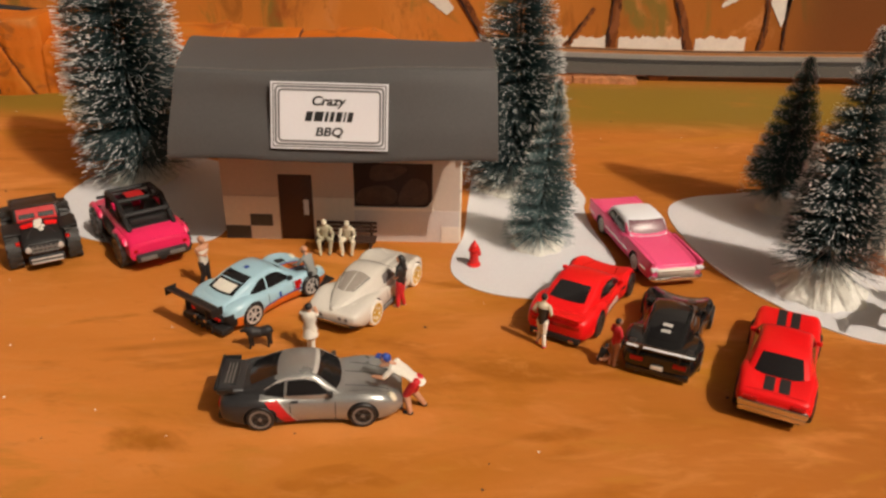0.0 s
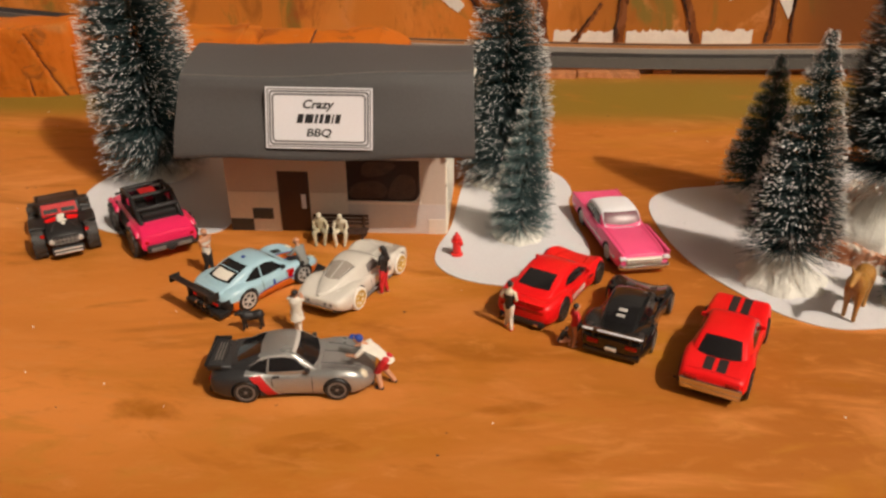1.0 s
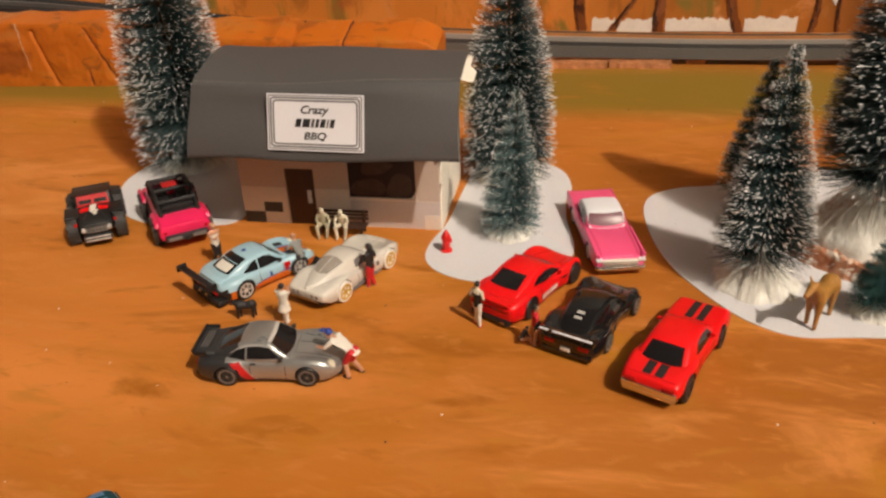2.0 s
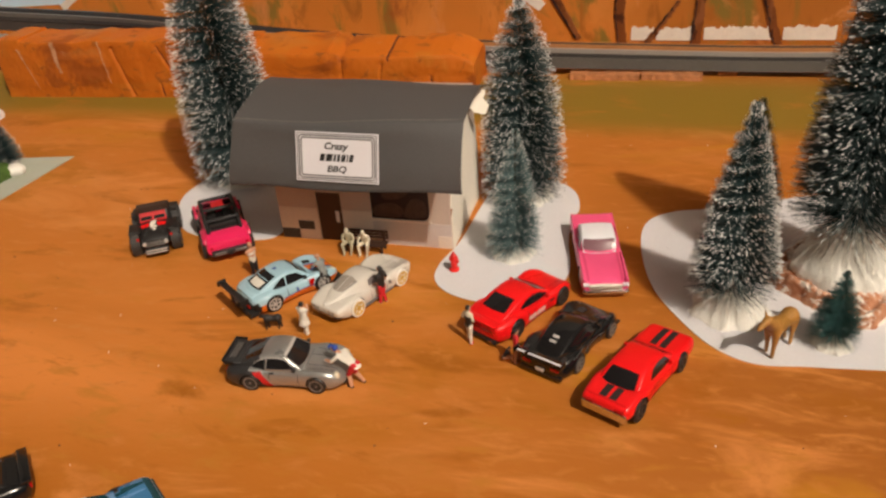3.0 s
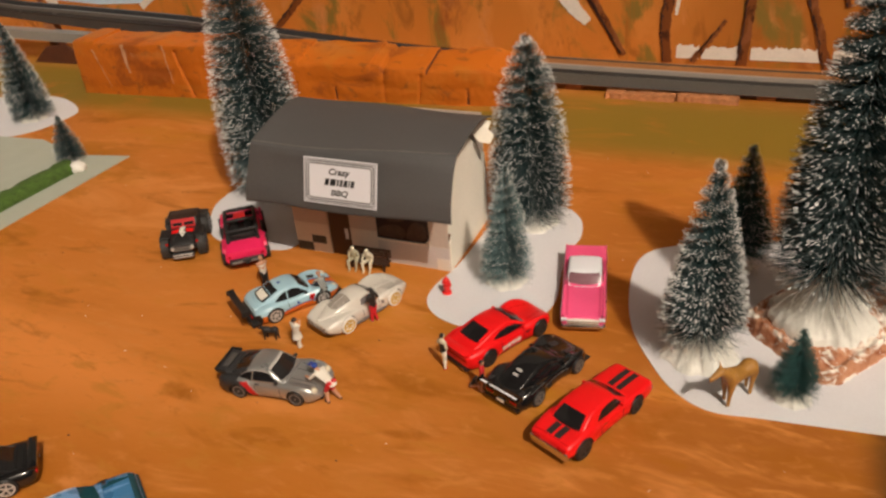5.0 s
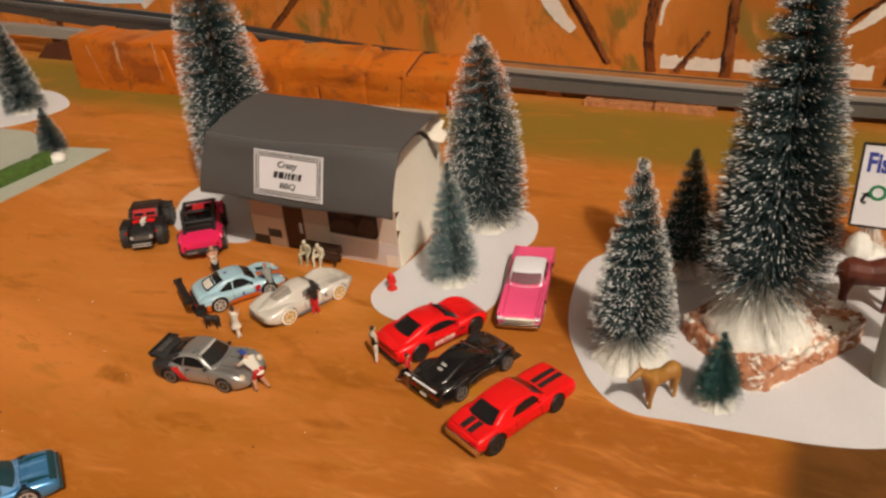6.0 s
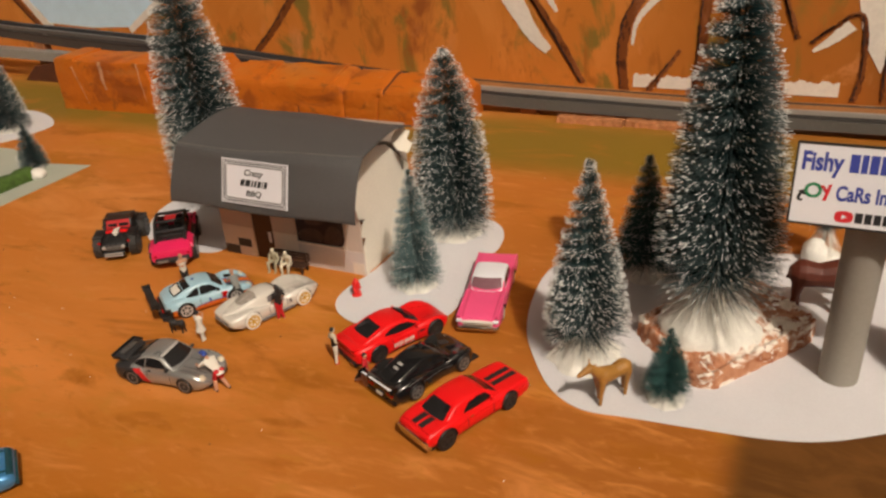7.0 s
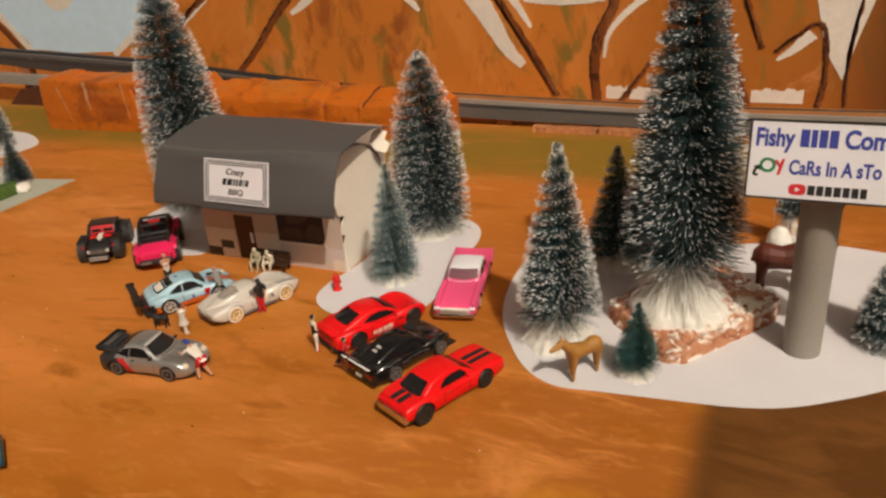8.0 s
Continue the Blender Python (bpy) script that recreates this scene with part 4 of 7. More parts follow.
# ---- billboard ----
def billboard():
    root = thing("billboard", "white toy billboard with coloured lettering on a grey tube", "billboard", 395.3, -17.5, 0.45)
    bm = bmesh.new()
    lathe(bm, [(9.9, 0), (9.9, 88), (10.6, 88.2), (10.6, 93), (9.4, 93.2), (9.0, 92)], 32)
    part("pole", bm, POLE, root, "grey card tube")
    m = spot(406.5 - 395.3, -33.8 + 17.5, 116, 0, 90 - 12.7)
    board = part("board", box(bmesh.new(), -48, 48, -19.2, 19.2, -2.2, 0, 0.2), SIGN_WHITE, root, smooth=0, at=m)
    part("border", ring_frame(bmesh.new(), 96.6, 39, 1.0, 0.8, -2.3, 0.25), CLOTH_BLACK, board, "black border")
    part("brace", box(bmesh.new(), -4, 4, -9, 15.5, 78, 92, 0.4), POLE, root)
    letters("Fishy", 12.0, BLUE_INK, board, spot(-36.4, 10.4, 0.1), 0.40, width=17.4)
    word_bar((3.9, 2.6, 3.6, 3.8), 8.4, 0.85, BLUE_INK, board, spot(-17.1, 11.0, 0.06))
    letters("Com", 12.0, BLUE_INK, board, spot(3.4, 10.8, 0.1), 0.40, width=19)
    for ch, x, y, size, turn, m2 in (("t", -43.6, -5.2, 9.5, -25, INK), ("O", -38.8, -3.2, 9.5, 0, GREEN_INK), ("y", -33.2, -1.6, 10, 12, RED_INK)):
        letters(ch, size, m2, board, spot(x, y, 0.1, turn), 0.25)
    letters("CaRs In A sTo", 9.6, BLUE_INK, board, spot(-9.0, -3.6, 0.1), 0.28, width=40)
    bm = bmesh.new()
    slab(bm, outline([(-3.2, -2.2), (3.2, -2.2), (3.2, 2.2), (-3.2, 2.2)], 3), 0, 0.08)
    part("emblem", bm, RED_INK, board, "red rounded emblem", smooth=0, at=spot(-24.3, -14.0, 0.05))
    bm = bmesh.new()
    slab(bm, [(-0.9, -1.2), (1.3, 0), (-0.9, 1.2)], 0.1, 0.16)
    part("emblem_mark", bm, SIGN_WHITE, board, smooth=0, at=spot(-24.3, -14.0, 0.05))
    word_bar((3.2, 3.0, 3.0, 3.2, 3.0, 3.0, 2.8), 4.8, 0.75, INK, board, spot(-6.8, -14.0, 0.05))


billboard()


def bark_block():
    bm = bmesh.new()
    a, b, c, d = Vector((282, -10, 0)), Vector((331, -58, 0)), Vector((387, 17, 0)), Vector((338, 66, 0))
    n = 90
    grid = []
    for i in range(n + 1):
        row = []
        for j in range(n + 1):
            s, t = i / n, j / n
            p = a.lerp(b, s).lerp(d.lerp(c, s), t)
            edge = min(s, t, 1 - s, 1 - t)
            wall = min(1.0, edge / 0.022)
            rim = math.exp(-((edge - 0.045) / 0.022) ** 2)
            ditch = math.exp(-((edge - 0.10) / 0.03) ** 2)
            h = (9.5 + 1.5 * t - 2.6 * s * (1 - t) + 2.0 * min(1.0, edge * 5) + 1.3 * rim - 1.6 * ditch + 1.6 * noise.noise(p * 0.08) + 1.8 * noise.noise(p * 0.25) + 1.3 * noise.noise(p * 0.6)) * (0.35 * wall ** 0.3 + 0.65 * wall ** 2) if edge > 0 else 0
            out = 1 + 0.035 * noise.noise((p.x * 0.12, p.y * 0.12, 5)) + 0.02 * noise.noise((p.x * 0.4, p.y * 0.4, 5))
            out *= 1 - 0.11 * abs(2 * s - 1) ** 7 * abs(2 * t - 1) ** 7
            mid = (a + c) / 2
            p = mid + (p - mid) * (out if edge > 0 else out * 1.005)
            row.append(bm.verts.new((p.x, p.y, h)))
        grid.append(row)
    for i in range(n):
        for j in range(n):
            bm.faces.new((grid[i][j], grid[i + 1][j], grid[i + 1][j + 1], grid[i][j + 1]))
    rim = [grid[i][0] for i in range(n)] + [grid[n][j] for j in range(n)] + [grid[i][n] for i in range(n, 0, -1)] + [grid[0][j] for j in range(n, 0, -1)]
    bm.faces.new(rim[::-1])
    bmesh.ops.recalc_face_normals(bm, faces=bm.faces)
    ob = part("bark_block", bm, BARK, None, smooth=60, at=spot(0, 0, 0.45))
    tagged(ob, "pinkish brown bark block dusted with white snow", "bark block")


bark_block()


def crumbs(name, count, mat, seed, label, grow=1.0):
    """Grains of grit scattered on the board."""
    rnd, vs, fs = random.Random(seed), [], []
    for _ in range(count):
        x, y, r = rnd.uniform(-260, 460), rnd.uniform(-260, 250), rnd.uniform(0.2, 0.75) ** 1.3 * grow
        n = len(vs)
        vs += [(x + r, y, 0.02), (x - r * 0.6, y + r, 0.02), (x - r * 0.5, y - r * rnd.uniform(0.5, 1.1), 0.02), (x, y, r * 0.8)]
        fs += [(n, n + 1, n + 3), (n + 1, n + 2, n + 3), (n + 2, n, n + 3), (n + 2, n + 1, n)]
    me = bpy.data.meshes.new(name)
    me.from_pydata([tuple(c * MM for c in v) for v in vs], [], fs)
    me.materials.append(mat)
    tagged(new(name, me), label, "grit", kind="stuff")


crumbs("pale_grit", 70, SIGN_WHITE, 3, "tiny pale crumbs scattered on the painted board")
crumbs("dark_grit", 110, BENCH, 4, "tiny dark crumbs scattered on the painted board", 1.4)


# ---- toy cars: local x ahead, y to the left, millimetres ----
def wheel_mesh(r, w, tyre, rim, spokes, spoke, lugs=0):
    """A tyre and its rim as two meshes, axle along y, outer face towards -y."""
    a = bmesh.new()
    lathe(a, [(r * 0.60, -w / 2 + 0.3), (r * 0.68, -w / 2), (r * 0.92, -w / 2), (r, -w / 2 + 0.5), (r, w / 2 - 0.5), (r * 0.92, w / 2), (r * 0.6, w / 2)], 28, axis="y")
    for k in range(lugs):
        for side in (-1, 1):
            lo, hi = sorted((side * w * 0.04, side * w * 0.53))
            box(a, r - 0.6, r + 0.35, lo, hi, -r * 0.13, r * 0.13, turn=Matrix.Rotation(2 * math.pi * (k + 0.25 * side) / lugs, 4, "Y"))
    bmesh.ops.recalc_face_normals(a, faces=a.faces)
    b = bmesh.new()
    lathe(b, [(r * 0.74, -w / 2 - 0.12), (r * 0.74, -w / 2 + 0.6), (r * 0.60, -w / 2 + 0.6), (r * 0.58, -w / 2 - 0.12), (r * 0.74, -w / 2 - 0.12)], 28, axis="y", mat=0, caps=False)
    lathe(b, [(0.05, -w / 2 + 0.7), (r * 0.62, -w / 2 + 0.7), (r * 0.62, -w / 2 + 0.9), (0.05, -w / 2 + 0.9)], 20, axis="y", mat=1)
    lathe(b, [(0.05, -w / 2 - 0.2), (r * 0.13, -w / 2 - 0.15), (r * 0.15, -w / 2 + 0.8), (0.05, -w / 2 + 0.8)], 12, axis="y", mat=0)
    for k in range(spokes):
        box(b, r * 0.08, r * 0.62, -w / 2 + 0.1, -w / 2 + 0.6, -r * 0.075, r * 0.075, turn=Matrix.Rotation(2 * math.pi * k / spokes, 4, "Y"), mat=2)
    bmesh.ops.recalc_face_normals(b, faces=b.faces)
    return to_mesh("tyre", a, tyre), to_mesh("rim", b, [rim, TYRE, spoke])


def add_wheels(root, spec):
    tyre, rim = spec.get("tyre", TYRE), spec.get("rim", RIM_SILVER)
    xr, xf, half, rr, rf, w = spec["wheels"]
    made = {r: wheel_mesh(r, w, tyre, rim, spec.get("spokes", 5), spec.get("spoke", rim), spec.get("lugs", 0)) for r in {rr, rf}}
    for x, r in ((xr, rr), (xf, rf)):
        for side in (-1, 1):
            m = spot(x, side * (half - w / 2), r, 0 if side < 0 else 180)
            wheel = part("wheel", made[r][0], None, root, at=m)
            part("rim", made[r][1], None, wheel, spec.get("rim_label", ""))


def smooth_rows(rows, per=5):
    return [tuple(r) for r in outline(rows, per, loop=False)]


def shell(rows, wheels, flare=1.0):
    """A car body lofted over rows of (x, half width, sill, shoulder, centre height), with wheel arches cut in. Slot 1 is the arch lining."""
    bm, loops = bmesh.new(), []
    for x, w, s, h, c in smooth_rows(rows):
        half = [(0.0, s), (0.78 * w, s), (0.93 * w, s + 0.07 * (h - s)), (w, s + 0.30 * (h - s)), (w, s + 0.55 * (h - s)), (0.975 * w, s + 0.80 * (h - s)),
                (0.92 * w, s + 0.94 * (h - s)), (0.82 * w, h), (0.62 * w, h * 0.55 + c * 0.45), (0.34 * w, h * 0.12 + c * 0.88), (0.0, c)]
        loops.append([(x, y, z) for y, z in half] + [(x, -y, z) for y, z in half[-2:0:-1]])
    rings(bm, loops)
    bmesh.ops.recalc_face_normals(bm, faces=bm.faces)
    xr, xf, half, rr, rf, w = wheels
    cut = bmesh.new()
    for x, r in ((xr, rr), (xf, rf)):
        for side in (-1, 1):
            lathe(cut, [(r + 0.55, side * (half - w - 0.6)), (r + 0.55, side * (half + 8))][::side], 28, axis="y", at=(x, 0, r))
    for f in cut.faces:
        f.material_index = 1
    bmesh.ops.recalc_face_normals(cut, faces=cut.faces)
    obs = []
    for b in (bm, cut):
        me = bpy.data.meshes.new("tmp")
        b.to_mesh(me)
        b.free()
        obs.append(bpy.data.objects.new("tmp", me))
        scene.collection.objects.link(obs[-1])
    mod = obs[0].modifiers.new("arches", "BOOLEAN")
    mod.operation, mod.object, mod.solver = "DIFFERENCE", obs[1], "EXACT"
    bpy.context.view_layer.update()
    done = bpy.data.meshes.new_from_object(obs[0].evaluated_get(bpy.context.evaluated_depsgraph_get()))
    out = bmesh.new()
    out.from_mesh(done)
    for ob in obs:
        me = ob.data
        bpy.data.objects.remove(ob)
        bpy.data.meshes.remove(me)
    bpy.data.meshes.remove(done)
    return out


from mathutils.bvhtree import BVHTree


def decal(tree, way, quad, nx=8, ny=4, off=0.16):
    """Paint laid on a body: a patch dropped along way ('z' from above, 'l' / 'r' from a side, 'f' / 'b' from an end). quad: four corners in the two other axes."""
    bm = bmesh.new()
    a, b, c, d = (Vector(q) for q in quad)
    ray = {"z": Vector((0, 0, -1)), "r": Vector((0, 1, 0)), "l": Vector((0, -1, 0)), "f": Vector((-1, 0, 0)), "b": Vector((1, 0, 0))}[way]
    grid = []
    for i in range(nx + 1):
        row = []
        for j in range(ny + 1):
            p = a.lerp(b, i / nx).lerp(d.lerp(c, i / nx), j / ny)
            start = {"z": (p.x, p.y, 60), "r": (p.x, -60, p.y), "l": (p.x, 60, p.y), "f": (70, p.x, p.y), "b": (-70, p.x, p.y)}[way]
            hit = tree.ray_cast(Vector(start), ray)
            row.append(bm.verts.new(hit[0] - ray * off) if hit[0] is not None else None)
        grid.append(row)
    for i in range(nx):
        for j in range(ny):
            vs = [grid[i][j], grid[i + 1][j], grid[i + 1][j + 1], grid[i][j + 1]]
            if None not in vs and max(abs((u.co - v.co).dot(ray)) for u in vs for v in vs) < 3.2:
                bm.faces.new(vs)
    bm.verts.index_update()
    loose = [v for v in bm.verts if not v.link_faces]
    bmesh.ops.delete(bm, geom=loose, context="VERTS")
    bm.normal_update()
    for f in bm.faces:
        if f.normal.dot(ray) > 0:
            f.normal_flip()
    return bm


def panel(quad, u0, u1, v0, v1, out=0.18, thick=0.5):
    """A pane set in a four-cornered face (low a, low b, high b, high a), proud by out."""
    a, b, c, d = (Vector(q) for q in quad)
    n = (b - a).cross(d - a).normalized()
    pts = [a.lerp(b, u).lerp(d.lerp(c, u), v) for u, v in ((u0, v0), (u1, v0), (u1, v1), (u0, v1))]
    bm = bmesh.new()
    hexa(bm, [p + n * (out - thick) for p in pts], [p + n * out for p in pts], 0.12, 1)
    return bm


def along(points, share):
    """The place at a share of the way along a line of points."""
    p = [Vector(q) for q in points]
    steps = [(b - a).length for a, b in zip(p, p[1:])]
    left = share * sum(steps)
    for a, b, d in zip(p, p[1:], steps):
        if left <= d + 1e-9:
            return a.lerp(b, left / max(d, 1e-9))
        left -= d
    return p[-1]


def ruled(tree, way, low, high, nx=12, ny=6, off=0.12):
    """Glass or paint between two lines, laid on a surface along way: 'z' takes (x, y), 'r' and 'l' (x, z), 'f' and 'b' (y, z)."""
    ray = {"z": Vector((0, 0, -1)), "r": Vector((0, 1, 0)), "l": Vector((0, -1, 0)), "f": Vector((-1, 0, 0)), "b": Vector((1, 0, 0))}[way]
    bm, grid = bmesh.new(), []
    for i in range(nx + 1):
        a, b, row = along(low, i / nx), along(high, i / nx), []
        for j in range(ny + 1):
            p = a.lerp(b, j / ny)
            start = {"z": (p.x, p.y, 60), "r": (p.x, -60, p.y), "l": (p.x, 60, p.y), "f": (70, p.x, p.y), "b": (-70, p.x, p.y)}[way]
            hit = tree.ray_cast(Vector(start), ray)
            if hit[0] is None:
                row.append(None)
                continue
            n = hit[1] if hit[1].dot(ray) < 0 else -hit[1]
            row.append(bm.verts.new(hit[0] + n * off))
        grid.append(row)
    for i in range(nx):
        for j in range(ny):
            vs = [grid[i][j], grid[i + 1][j], grid[i + 1][j + 1], grid[i][j + 1]]
            if None not in vs:
                bm.faces.new(vs)
    bmesh.ops.delete(bm, geom=[v for v in bm.verts if not v.link_faces], context="VERTS")
    bm.normal_update()
    for f in bm.faces:
        if f.normal.dot(ray) > 0:
            f.normal_flip()
    return bm


def greenhouse(root, spec):
    """A cabin lofted along the car: a roof line (x, z), a belt line (x, half width), sides leaning in and rolling over into a crowned roof."""
    line = outline(spec["roofline"], 7, loop=False)
    bx, bw = [p[0] for p in spec["belt"]], [p[1] for p in spec["belt"]]
    zb, tumble, bm, loops = spec["waist"], spec.get("tumble", 0.42), bmesh.new(), []
    for x, zc in line:
        w = float(np.interp(x, bx, bw))
        h = max(zc - zb, 0.3)
        r = min(spec.get("corner", 2.4), 0.55 * h)
        wt = max(w - tumble * h, 0.6)
        side = w - (w - wt) * (1 - r / h)
        half = [(w, zb - 2.2), (w, zb), (w + (side - w) * 0.34 + 0.12, zb + (h - r) * 0.34), (w + (side - w) * 0.68 + 0.12, zb + (h - r) * 0.68), (side, zb + h - r)]
        for a in (25, 50, 72):
            half.append((side - r * 1.15 * (1 - math.cos(radians(a))), zb + h - r + r * math.sin(radians(a))))
        edge = max(side - r * 1.15, 0.3)
        half += [(edge * 0.8, zb + h + 0.10), (edge * 0.5, zb + h + 0.32), (edge * 0.2, zb + h + 0.42)]
        loops.append([(x, y, z) for y, z in half] + [(x, -y, z) for y, z in half[::-1]])
    rings(bm, loops)
    bmesh.ops.recalc_face_normals(bm, faces=bm.faces)
    tree = BVHTree.FromBMesh(bm)
    for f in bm.faces if "roof_zones" in spec else ():
        f.material_index = spec["roof_zones"](f.calc_center_median())
    part("cabin", bm, [spec.get("roof", spec["paint"])] + spec.get("roof_paints", []), root, spec.get("roof_label", ""), smooth=50)
    glass = spec.get("glass", GLASS)
    for name, way, low, high, *rest in spec["panes"]:
        mat = rest[0] if rest else glass
        off = rest[1] if len(rest) > 1 else 0.12
        if way == "s":
            for one in ("r", "l"):
                part(name, ruled(tree, one, low, high, off=off), mat, root)
        else:
            part(name, ruled(tree, way, low, high, 14, 8, off), mat, root)
    return tree


def screen(x_low, x_high, w_low, w_high, bow_low=1.5, bow_high=0.8):
    """Lower and upper edge of a front or rear screen in plan, bowed away from the cabin's middle."""
    s = 1 if x_low > x_high else -1
    return ([(x_low - s * bow_low * (k / 4) ** 2, w_low * k / 4) for k in range(-4, 5)], [(x_high - s * bow_high * (k / 4) ** 2, w_high * k / 4) for k in range(-4, 5)])


def car(name, label, x, y, turn, spec):
    """A die-cast car with body, cabin, panes and wheels. Returns its root and the surfaces of body and cabin, to lay paint on."""
    root = thing(name, label, "toy car", x, y, spec.get("z", 0.0), turn, group=spec.get("group", "parked toy cars"))
    if "size" in spec:
        root.matrix_basis = root.matrix_basis @ Matrix.Scale(spec["size"], 4)
    bm = shell(spec["rows"], spec["wheels"])
    for f in bm.faces:
        if f.material_index == 0 and "zones" in spec:
            f.material_index = spec["zones"](f.calc_center_median())
    tree = BVHTree.FromBMesh(bm)
    part("body", bm, [spec["paint"], BLACK_MATT] + spec.get("paints", []), root, smooth=40)
    top = greenhouse(root, spec)
    add_wheels(root, spec)
    return root, tree, top


def block(name, root, b, mat, bevel=0.4, label=""):
    return part(name, box(bmesh.new(), *b, bevel, 2), mat, root, label)


def pair(name, root, b, mat, bevel=0.3, label=""):
    """The same small piece on both sides."""
    x0, x1, y0, y1, z0, z1 = b
    for s in (1, -1):
        block(name, root, (x0, x1, min(s * y0, s * y1), max(s * y0, s * y1), z0, z1), mat, bevel, label)


def mirrors(root, x, y, z, mat):
    pair("wing_mirror", root, (x - 0.9, x + 0.9, y - 0.6, y + 1.6, z, z + 1.6), mat, 0.3)


def seams(root, tree, xs, zlo, zhi):
    for way in ("r", "l"):
        for x in xs:
            part("door_seam", decal(tree, way, ((x, zlo), (x + 0.35, zlo), (x + 0.35, zhi), (x, zhi)), 1, 6, 0.06), CLOTH_BLACK, root)


# silver rear-engined coupe with a whale tail
root, tree, glass = car("silver_coupe", "silver toy coupe with charcoal tail and red slash", 41, -139.8, 6, dict(
    paint=SILVER, paints=[CHARCOAL], zones=lambda c: 2 if c.x < -13.5 + 0.55 * (12 - c.z) - (3.5 if c.z > 12.6 else 0) or c.z < 2.9 else 0, rim_label="dark rim with a grey lip", rim=RIM_GREY, spokes=5, spoke=RIM_DARK,
    rows=[(-31.5, 9.5, 5.2, 9.2, 9.6), (-30, 12.4, 3.4, 10.8, 11.2), (-25, 14.5, 2.2, 12.4, 12.8), (-17, 15.2, 1.8, 13.2, 13.4), (-8, 13.6, 1.7, 12.2, 12.8), (3, 13.2, 1.7, 11.8, 12.2),
          (11, 13.7, 1.7, 12.2, 11.2), (18, 14.3, 1.7, 12.6, 10.4), (24, 14.0, 2.0, 11.9, 9.2), (28, 12.8, 2.8, 10.2, 8.0), (31, 10.6, 3.8, 7.8, 6.8), (32.3, 8.2, 4.6, 6.2, 6.2)],
    wheels=(-17.2, 18.2, 14.5, 5.1, 5.0, 4.0), waist=12.0, tumble=0.44,
    roofline=[(-28, 11.8), (-24, 13.4), (-17, 16.4), (-11, 18.6), (-6, 19.6), (-1, 19.6), (2.6, 18.6), (7, 15.2), (10.4, 12.4), (11.8, 11.2)],
    belt=[(-28, 7.5), (-22, 10.2), (-14, 11.8), (-4, 12.1), (5, 11.9), (9.5, 11.0), (11.8, 9.0)], roof_zones=lambda c: 1 if c.x < -10.5 - 0.5 * (c.z - 16) else 0, roof_paints=[CHARCOAL],
    panes=[("windscreen", "z", *screen(10.6, 3.1, 9.6, 7.9, 1.6, 0.6)), ("rear_window", "z", *screen(-21.5, -11.5, 7.6, 7.2, 1.4, 0.6)),
           ("side_window", "s", [(-15.8, 13.1), (-12.5, 12.9), (-8.9, 12.8)], [(-14.4, 14.6), (-11.4, 16.5), (-8.3, 17.5)]),
           ("side_window", "s", [(-7.9, 12.8), (0, 12.8), (6.8, 13.0)], [(-7.4, 17.6), (-2, 17.9), (2.0, 17.2)]),
           ("screen_edge", "z", *screen(3.1, 1.6, 7.9, 7.9, 0.6, 0.6), RIM_SILVER, 0.16)]))
tail = bmesh.new()
hexa(tail, [(-31.4, -10.2, 12.8), (-22.4, -9.8, 12.8), (-22.4, 9.8, 12.8), (-31.4, 10.2, 12.8)], [(-32.2, -10.8, 15.2), (-22.8, -8.8, 14.2), (-22.8, 8.8, 14.2), (-32.2, 10.8, 15.2)], 0.7, 3)
part("whale_tail", tail, CHARCOAL, root, "charcoal whale-tail spoiler")
for b in ((-32.6, -31.4, -10.4, 10.4, 14.8, 16.4), (-31.8, -26.0, 9.6, 10.8, 14.2, 15.8), (-31.8, -26.0, -10.8, -9.6, 14.2, 15.8)):
    block("tail_lip", root, b, BLACK_MATT, 0.5, "raised black rubber lip")
part("tail_grille", box(bmesh.new(), -30.4, -25.5, -6.5, 6.5, 14.2, 15.1, 0.25), RIM_DARK, root)
for x in (-29.6, -28.4, -27.2):
    block("grille_slat", root, (x, x + 0.5, -6.2, 6.2, 15.0, 15.35), RIM_GREY, 0.1)
for way in ("r", "l"):
    part("red_slash", ruled(tree, way, [(-8.4, 1.9), (-4.4, 1.9)], [(-15.2, 12.0), (-11.2, 12.0)], 6, 14, 0.14), TRUCK_RED, root, "red diagonal slash")
    part("white_slash", ruled(tree, way, [(-4.1, 1.9), (-3.6, 1.9)], [(-10.9, 12.0), (-10.4, 12.0)], 2, 14, 0.16), RIM_SILVER, root)
    part("sill_line", ruled(tree, way, [(-6, 1.9), (12, 1.9)], [(-6, 3.0), (12, 3.0)], 14, 2, 0.14), CHARCOAL, root)
    part("door_handle", ruled(tree, way, [(-6.5, 10.4), (-4.0, 10.4)], [(-6.5, 11.2), (-4.0, 11.2)], 3, 1, 0.4), CHARCOAL, root)
    part("window_gutter", ruled(glass, way, [(-15.5, 14.6), (-11.4, 17.0), (-7.4, 18.1), (-2, 18.3), (2.6, 17.4), (7.6, 13.2)], [(-15.2, 15.0), (-11.3, 17.4), (-7.4, 18.5), (-2, 18.7), (3.0, 17.7), (8.2, 13.3)], 24, 1, 0.16), RIM_SILVER, root, "pale window surround")
seams(root, tree, (-7, 8.5), 2.8, 11.8)
for s in (1, -1):
    part("headlight", lathe(bmesh.new(), [(2.1, -0.8), (2.1, 0.6), (1.4, 1.2), (0.3, 1.4)], 18), CLOTH_CREAM, root, "pale round headlight", at=spot(28.4, s * 9.6, 9.0, 0, 0, 52))
pair("tail_light", root, (-31.9, -31.0, 4, 9.5, 7.6, 9.2), RED_TAIL)
